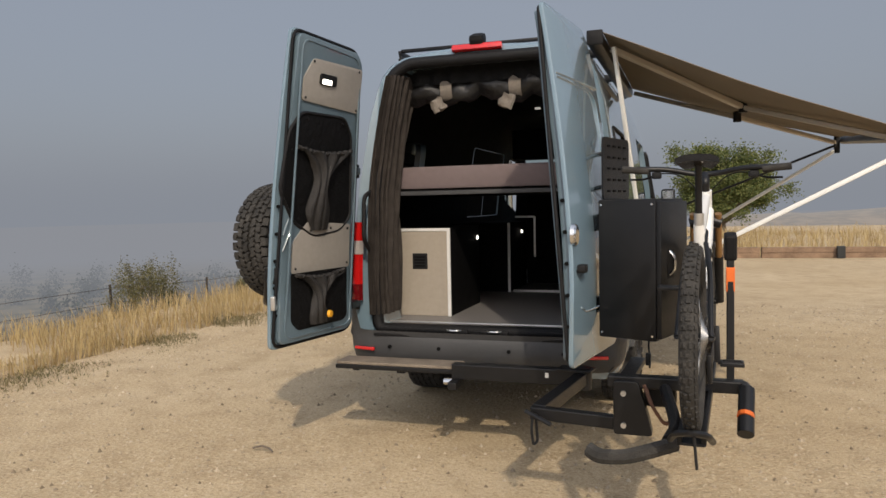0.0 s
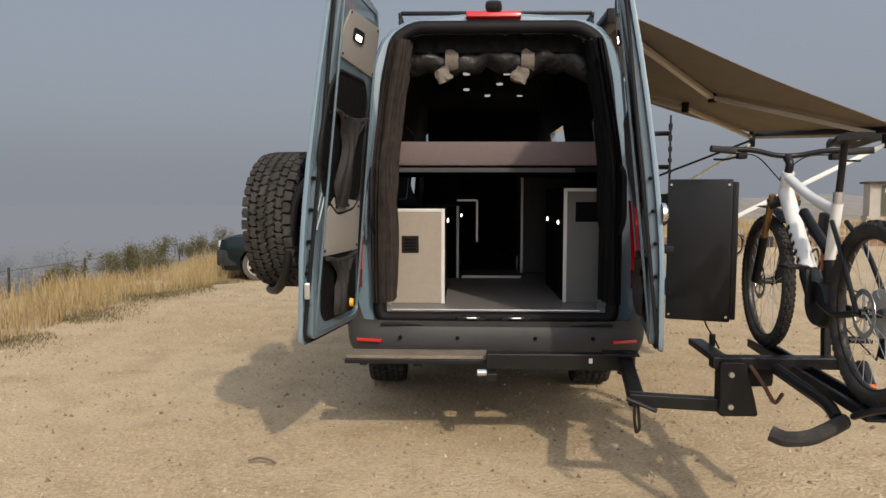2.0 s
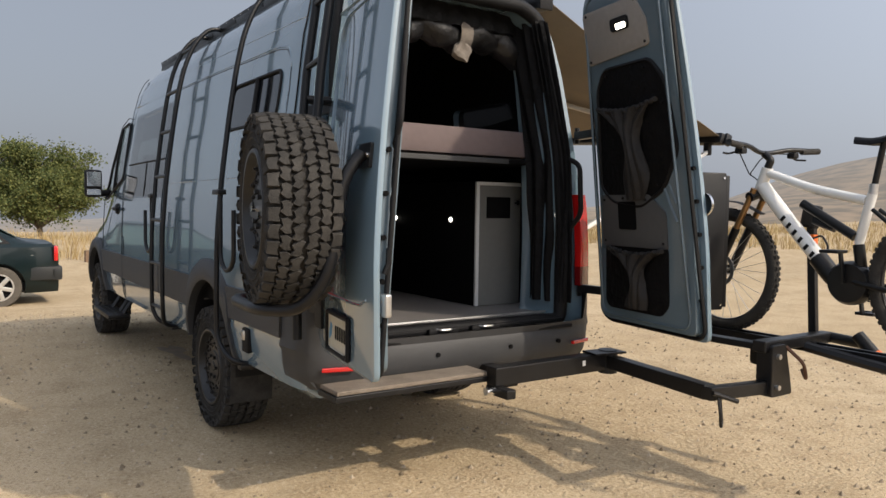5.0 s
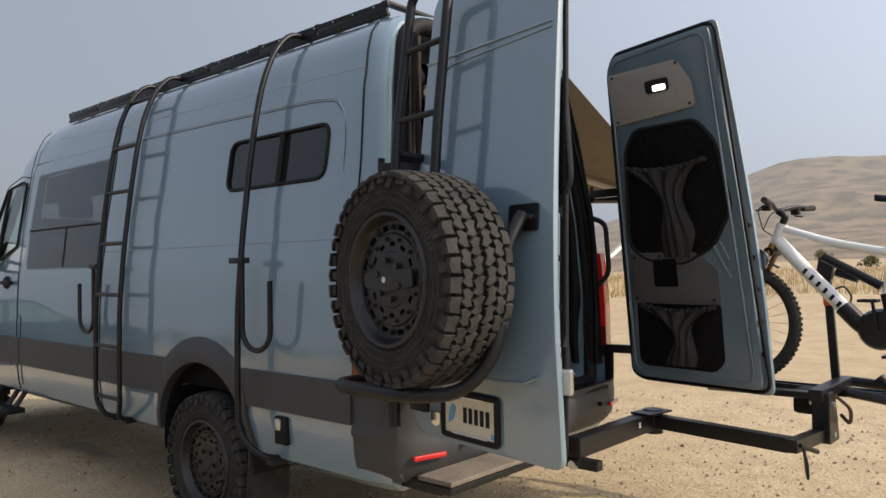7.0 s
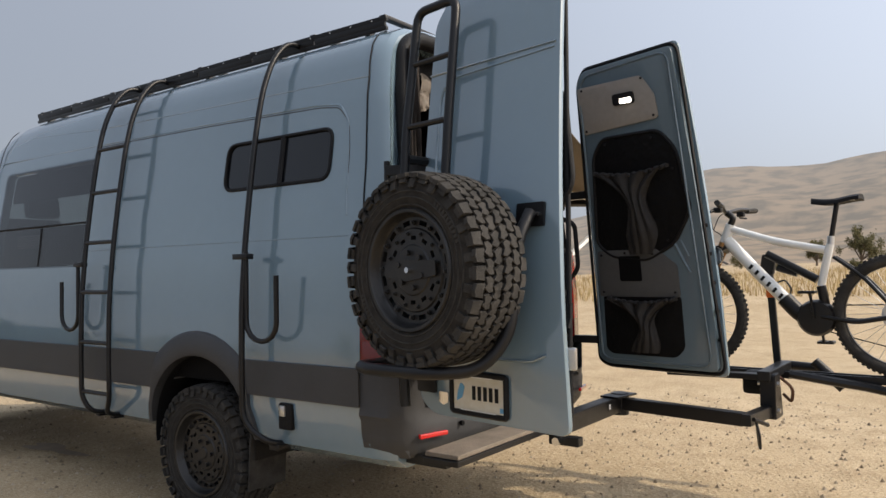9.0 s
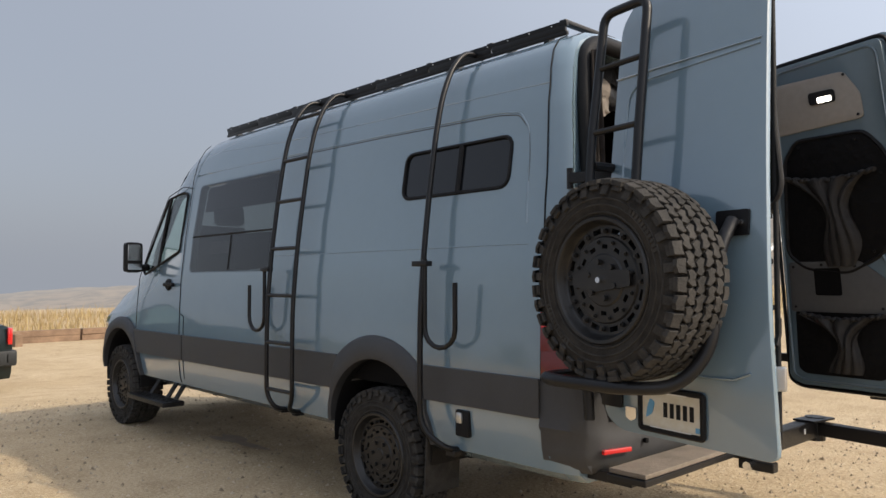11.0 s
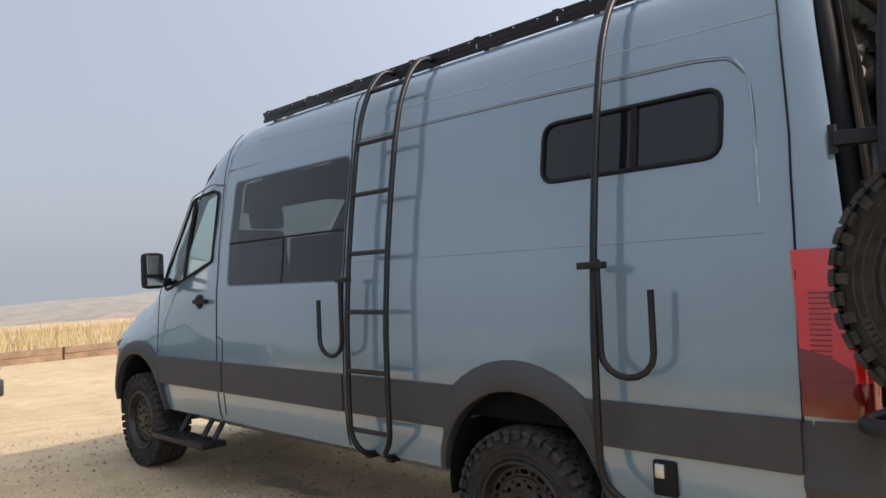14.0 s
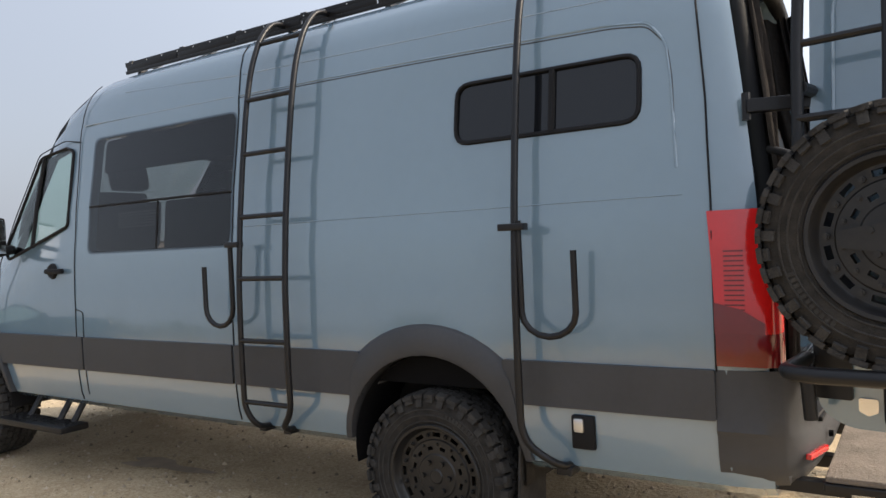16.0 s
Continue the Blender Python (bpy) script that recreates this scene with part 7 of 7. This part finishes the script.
def leafy(name, label, category, at, limbs, crown, count, leaf, size, seed, trunk_r, trunk_h, flat=0.75):
    """A tree or shrub: tapered trunk, limbs that fork, leaves in uneven clumps at the limbs' ends."""
    rng = random.Random(seed)
    t = thing(name, label, category, at)
    bm = bmesh.new()
    ends = []
    top = Vector((rng.uniform(-0.1, 0.1), rng.uniform(-0.1, 0.1), 1)) * trunk_h
    if trunk_h > 0.3:
        rod(bm, (0, 0, -0.15), top, trunk_r, 8, trunk_r * 0.7)
    for k in range(limbs):
        a = 2 * math.pi * (k + rng.uniform(-0.3, 0.3)) / limbs
        el = rng.uniform(0.25, 1.25)
        ln = rng.uniform(0.6, 1.0)
        tip = top + Vector((math.cos(a) * math.cos(el) * crown[0], math.sin(a) * math.cos(el) * crown[1], math.sin(el) * crown[2])) * ln
        mid = top.lerp(tip, 0.5) + Vector((rng.gauss(0, 0.08), rng.gauss(0, 0.08), 0.06)) * crown[0]
        rod(bm, top * rng.uniform(0.8, 1.0), mid, trunk_r * 0.5, 6, trunk_r * 0.3)
        rod(bm, mid, tip, trunk_r * 0.3, 5, trunk_r * 0.08)
        ends += [tip, mid.lerp(tip, 0.6)]
        for q in range(3):
            t2 = mid + Vector((rng.gauss(0, 0.35) * crown[0], rng.gauss(0, 0.35) * crown[1], rng.uniform(-0.1, 0.45) * crown[2]))
            rod(bm, mid.lerp(tip, rng.uniform(0, 0.5)), t2, trunk_r * 0.2, 5, trunk_r * 0.05)
            ends.append(t2)
    part("trunk", bm, "bark", t, smooth=50)
    v, f = [], []
    for i in range(count):
        e = rng.choice(ends)
        s = crown[0] * (0.12 if count < 4000 else 0.085 if count < 20000 else 0.095)
        p = e + Vector((rng.gauss(0, s), rng.gauss(0, s), rng.gauss(0, s * flat)))
        d = Vector((rng.gauss(0, 1), rng.gauss(0, 1), rng.gauss(0, 0.7))).normalized()
        w = d.orthogonal().normalized()
        w.rotate(Matrix.Rotation(rng.uniform(0, 6.28), 3, d))
        L, B = size * rng.uniform(0.7, 1.4), size * rng.uniform(0.25, 0.45)
        k = len(v)
        v += [p, p + d * L * 0.5 + w * B, p + d * L, p + d * L * 0.5 - w * B]
        f.append((k, k + 1, k + 2, k + 3))
    me = bpy.data.meshes.new("crown")
    me.from_pydata(v, [], f)
    me.materials.append(M[leaf])
    o = new("crown", me)
    o.parent = t
    return t


leafy("tree", "broad olive-green tree beyond the lot", "tree", (4.1, 65, height(4.1, 65) - 0.2), 30, (4.9, 4.9, 7.2), 46000, "leafgreen", 0.21, 21, 0.30, 1.0)
for i, (x, y, s) in enumerate(((-8.5, 6.9, 1.25), (-9.3, 7.5, 1.35), (-8.6, 13.2, 1.05), (-9.1, 14.4, 1.2), (-8.9, 15.8, 1.1), (-8.4, 17.2, 1.1), (-8.2, 19.4, 1.1), (-9.0, 11.0, 0.9))):
    leafy("shrub", "grey-green shrub on the grassy slope", "shrub", (x, y, height(x, y)), 7, (0.62 * s, 0.62 * s, 1.0 * s), 4600, "shrubleaf", 0.034, 30 + i, 0.02, 0.1, 1.6)["group"] = "slope shrubs"
leafy("juniper", "dark green conical juniper tree on the hillside", "tree", (80, 7.5, height(80, 7.5)), 12, (1.5, 1.5, 3.4), 5000, "shrubleaf", 0.16, 77, 0.15, 0.6, 1.4)
leafy("juniper", "dark green conical juniper tree on the hillside", "tree", (95, 14, height(95, 14)), 12, (1.3, 1.3, 3.0), 4000, "shrubleaf", 0.16, 78, 0.15, 0.6, 1.4)

M["tie"] = mat("weathered_tie", (0.17, 0.105, 0.065), 0.9, 0, 0.35, 3, 0.6, 25, second=(0.30, 0.20, 0.13))
M["hut_wall"] = mat("pale_plaster", (0.46, 0.43, 0.38), 0.85, 0, 0.12, 2, 0.2, 40)
M["olive_door"] = mat("olive_door_paint", (0.085, 0.092, 0.052), 0.5, 0, 0.12, 5)
M["rust"] = mat("rusted_steel", (0.045, 0.035, 0.028), 0.8, 0, 0.3, 20)

for i, (x, y, q) in enumerate(((48, 4, 0.7), (60, -2, 0.9), (66, 12, 0.8), (72, 3, 1.1), (88, 0, 1.2), (104, 6, 1.3), (112, 16, 1.0), (98, 24, 1.2), (84, 20, 0.9), (120, 10, 1.4))):
    leafy("far_shrub", "dark green shrub on the dry hillside", "shrub", (x, y, height(x, y)), 8, (1.0 * q, 1.0 * q, 1.2 * q), 900, "shrubleaf", 0.13, 90 + i, 0.05, 0.2, 1.0)["group"] = "hillside shrubs"

# fence of steel posts and wires
fence = thing("wire_fence", "rusty steel post and wire fence on the slope", "fence", (-9.5, 0, 0))
PY = [-2.1, 0.9, 3.9, 6.9, 9.9, 12.9, 15.9, 18.9, 22, 25]
for k, y in enumerate(PY):
    z = height(-9.5, y)
    bm = beam(bmesh.new(), (0, y, z - 0.2), (0.03 * ((k * 7) % 3 - 1), y + 0.03 * ((k * 5) % 3 - 1), z + 1.12), 0.04, 0.035, 0.004, up=(1, 0, 0))
    part("post", bm, "rust", fence)
for h in (0.45, 0.75, 1.05):
    bm = tube(bmesh.new(), [(0, y, height(-9.5, y) + h) for y in PY], 0.005, 5)
    part("wire", bm, "rust", fence)

# timber barrier across the lot's end
rng = random.Random(9)


def timber_barrier():
    n = 0
    for k in range(9):
        x0 = 1.2 + k * 2.45
        y0 = 22.4 + 0.11 * (x0 - 3)
        tb = thing("timber", "weathered brown railway tie stack", "timber barrier", (x0 + 1.2, y0, height(x0, y0)), group="timber barrier")
        for j in range(2):
            bm = box(bmesh.new(), (0, 0, 0.09 + j * 0.185), (2.4, 0.22, 0.18), (0, 0, 6 + rng.uniform(-1, 1)), 0.015)
            part("tie", bm, "tie", tb)
        if k % 2:
            bm = box(bmesh.new(), (1.22, -0.16, 0.21), (0.24, 0.16, 0.40), (0, 0, 6), 0.015)
            part("stake", bm, "greydoor", tb, "dark stake")


timber_barrier()
pst = thing("wood_post", "short weathered wooden post", "post", (1.6, 21, height(1.6, 21)))
part("post", box(bmesh.new(), (0, 0, 0.16), (0.2, 0.2, 0.36), (0, 0, 12), 0.015), "tie", pst)

# small pale building with an olive door beyond the lot
hut = thing("small_building", "small pale building with an olive-green door", "building", (29.3, 47.2, height(29.3, 47.2)))
BASE = 0.05 - height(29.3, 47.2)
HUT = Matrix.Rotation(radians(-20), 4, 'Z')


def hut_part(name, mt, label, *boxes):
    bm = bmesh.new()
    for c, size in boxes:
        box(bm, c, size, (0, 0, 0), 0.02, HUT)
    return part(name, bm, mt, hut, label)


hut_part("plinth", "hut_wall", "", ((0.9, 1.5, BASE / 2 - 0.2), (5.2, 3.2, BASE + 0.4)))
hut_part("wall", "hut_wall", "pale plastered wall", ((0.9, 1.5, BASE + 1.15), (5.0, 3.0, 2.3)))
hut_part("roof", "rust", "dark flat roof", ((0.9, 1.45, BASE + 2.36), (5.5, 3.6, 0.14)))
door = hut_part("door", "olive_door", "olive-green door with small panes", ((0.0, -0.02, BASE + 1.03), (1.5, 0.08, 2.06)))
hut_part("door_frame", "olive_door", "", ((-0.80, -0.03, BASE + 1.05), (0.12, 0.14, 2.1)), ((0.80, -0.03, BASE + 1.05), (0.12, 0.14, 2.1)), ((0.0, -0.03, BASE + 2.11), (1.72, 0.14, 0.12)))
for x in (-0.42, 0.42):
    hut_part("pane", "white", "pale pane", ((x, -0.065, BASE + 1.80), (0.55, 0.03, 0.30)))

# loose stones on the dirt
rng = random.Random(15)
v, f = [], []
for _ in range(22000):
    x, y = rng.uniform(-5.5, 5), rng.uniform(-4.6, 9)
    r = 0.005 + 0.022 * rng.random() ** 4
    z = height(x, y) + r * 0.2
    i = len(v)
    a = rng.uniform(0, 6.28)
    for k in range(5):
        v.append((x + math.cos(a + k * 1.257) * r * rng.uniform(0.7, 1.2), y + math.sin(a + k * 1.257) * r * rng.uniform(0.7, 1.2), z - r * 0.5))
    v.append((x + rng.uniform(-0.3, 0.3) * r, y, z + r * rng.uniform(0.3, 0.8)))
    f += [(i + k, i + (k + 1) % 5, i + 5) for k in range(5)]
me = bpy.data.meshes.new("gravel")
me.from_pydata(v, [], f)
me.materials.append(leaf_material("loose_stone", (0.20, 0.15, 0.095), (0.60, 0.50, 0.37)))
tagged(new("gravel", me), "loose pale gravel scattered on the dirt", "gravel", kind="stuff")
tw = thing("twig", "short dry bent twig on the dirt", "twig", (-1.42, -0.52, 0.0))
part("stem", tube(bmesh.new(), [(-0.08, 0.0, 0.015), (-0.02, 0.02, 0.03), (0.05, 0.01, 0.02), (0.09, -0.02, 0.012)], 0.007, 6, 0.02), "bark", tw)
bm = bmesh.new()
rows = []
for k in range(20):
    a = 2 * math.pi * k / 20
    r = 1 + 0.35 * math.sin(3 * a) + 0.2 * math.sin(5 * a + 1)
    rows.append(bm.verts.new((-0.55 + 0.09 * r * math.cos(a), 4.15 + 0.40 * r * math.sin(a), height(-0.55, 4.15) + 0.012)))
bm.faces.new(rows)
tagged(part("damp_patch", bm, mat("dark_soil", (0.26, 0.20, 0.14), 0.6, 0, 0.3, 10)), "darker patch on the dirt under the van", "stain", kind="structure")


# ---- distance: valley, far woods and hills, smoke painted in ----
def distance_material(name, near, haze, lo, hi, spots=None):
    """Far land with painted smoke: ground colour near, mixed into a haze-coloured glow far off."""
    m = bpy.data.materials.new(name)
    m.use_nodes = True
    nt = m.node_tree
    b = nt.nodes["Principled BSDF"]
    g = nt.nodes.new("ShaderNodeNewGeometry")
    ln = nt.nodes.new("ShaderNodeVectorMath")
    ln.operation = 'LENGTH'
    nt.links.new(g.outputs["Position"], ln.inputs[0])
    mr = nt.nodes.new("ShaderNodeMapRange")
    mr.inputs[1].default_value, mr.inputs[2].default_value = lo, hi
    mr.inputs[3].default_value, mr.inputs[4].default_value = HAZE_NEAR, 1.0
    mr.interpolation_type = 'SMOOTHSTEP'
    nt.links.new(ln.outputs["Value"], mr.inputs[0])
    n = nt.nodes.new("ShaderNodeTexNoise")
    n.inputs["Scale"].default_value, n.inputs["Detail"].default_value = 0.06, 12
    nt.links.new(g.outputs["Position"], n.inputs["Vector"])
    r = nt.nodes.new("ShaderNodeMapRange")
    r.inputs[1].default_value, r.inputs[2].default_value = 0.42, 0.62
    nt.links.new(n.outputs[0], r.inputs[0])
    mx = nt.nodes.new("ShaderNodeMix")
    mx.data_type = 'RGBA'
    mx.inputs[6].default_value, mx.inputs[7].default_value = (*near, 1), (*(spots or near), 1)
    nt.links.new(r.outputs[0], mx.inputs[0])
    nt.links.new(mx.outputs[2], b.inputs["Base Color"])
    b.inputs["Roughness"].default_value = 1.0
    b.inputs["Specular IOR Level"].default_value = 0.0
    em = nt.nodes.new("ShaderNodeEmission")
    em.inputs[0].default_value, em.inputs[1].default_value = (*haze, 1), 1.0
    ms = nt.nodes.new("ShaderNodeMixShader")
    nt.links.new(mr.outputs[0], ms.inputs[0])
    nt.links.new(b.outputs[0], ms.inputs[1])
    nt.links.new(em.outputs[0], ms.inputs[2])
    nt.links.new(ms.outputs[0], nt.nodes["Material Output"].inputs[0])
    return m


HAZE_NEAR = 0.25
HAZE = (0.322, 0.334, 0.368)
M["valley"] = distance_material("valley_painted_haze", (0.20, 0.17, 0.11), HAZE, 150, 900, (0.09, 0.09, 0.06))
M["hill"] = distance_material("dry_hill_painted_haze", (0.30, 0.22, 0.14), (0.44, 0.43, 0.43), 60, 1700, (0.13, 0.105, 0.07))
M["farwood"] = distance_material("far_trees_painted_haze", (0.035, 0.045, 0.03), HAZE, 120, 900)
bm = bmesh.new()
rows = []
for r in (105, 160, 260, 420, 700, 1100, 1800, 3200):
    rows.append([bm.verts.new((r * math.sin(a), r * math.cos(a), -46 - (4 if r > 110 else 6))) for a in [2 * math.pi * k / 48 for k in range(48)]])
for a, b in zip(rows, rows[1:]):
    for i in range(48):
        bm.faces.new((a[i], a[(i + 1) % 48], b[(i + 1) % 48], b[i]))
tagged(part("backdrop_valley", bm, "valley"), "valley floor far below with smoke haze painted in", "valley", kind="structure")


def far_hill(az0, az1, dist, crest, depth, seed, name, foot=-3):
    bm = bmesh.new()
    na, nr = 90, 26
    rows = []
    for j in range(nr + 1):
        f = j / nr
        row = []
        for i in range(na + 1):
            g = i / na
            a = radians(az0 + (az1 - az0) * g)
            r = dist + depth * f
            e = crest(az0 + (az1 - az0) * g)
            ridge = math.sin(min(1, f) * math.pi / 2)
            z = foot + (r * math.tan(radians(e)) - foot) * ridge ** 1.3 * (f if f < 1 else 1)
            x, y = r * math.sin(a), r * math.cos(a)
            z += (noise.noise((x * 0.008, y * 0.008, seed)) * 16 + noise.noise((x * 0.03, y * 0.03, seed)) * 8) * f * (1 - f * 0.75) * depth / 500
            row.append(bm.verts.new((x, y, z)))
        rows.append(row)
    for a, b in zip(rows, rows[1:]):
        for i in range(na):
            bm.faces.new((a[i], a[i + 1], b[i + 1], b[i]))
    tagged(part(name, bm, "hill", smooth=60), "dry brown hills with smoke haze painted in", "hills", kind="structure")


far_hill(40, 150, 120, lambda a: (8.1 / (1 + math.exp((63 - a) / 6.0)) + 0.3 * math.sin(a * 0.45)) * math.exp(-(max(0.0, a - 98) / 30) ** 2) - 0.3, 620, 4, "backdrop_hill_east")
far_hill(2, 62, 330, lambda a: -0.75 + 0.5 * math.exp(-((a - 17) / 5) ** 2) + 0.5 * math.exp(-((a - 26) / 5) ** 2) + 0.02 * (a - 20), 700, 9, "backdrop_hill_north", -40)
rng = random.Random(31)
v, f = [], []


def clump(v, f, c, r, h, n, rng):
    for _ in range(n):
        d = Vector((rng.gauss(0, 0.5), rng.gauss(0, 0.5), abs(rng.gauss(0.45, 0.35))))
        p = Vector(c) + Vector((d.x * r, d.y * r, d.z * h))
        s = r * 0.15
        i = len(v)
        for _q in range(4):
            v.append(p + Vector((rng.uniform(-s, s), rng.uniform(-s, s), rng.uniform(-s, s))))
        f += [(i, i + 1, i + 2), (i, i + 2, i + 3), (i, i + 3, i + 1), (i + 1, i + 3, i + 2)]


for _ in range(170):
    a = radians(rng.uniform(-75, -20))
    r = rng.uniform(240, 620)
    s = rng.uniform(3, 8)
    clump(v, f, (r * math.sin(a), r * math.cos(a), -50), s, s * rng.uniform(1.0, 1.9), 170, rng)
me = bpy.data.meshes.new("far_woods")
me.from_pydata(v, [], f)
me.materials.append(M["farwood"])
tagged(new("far_woods", me), "dark trees with painted haze scattered over the valley", "woods", kind="stuff")
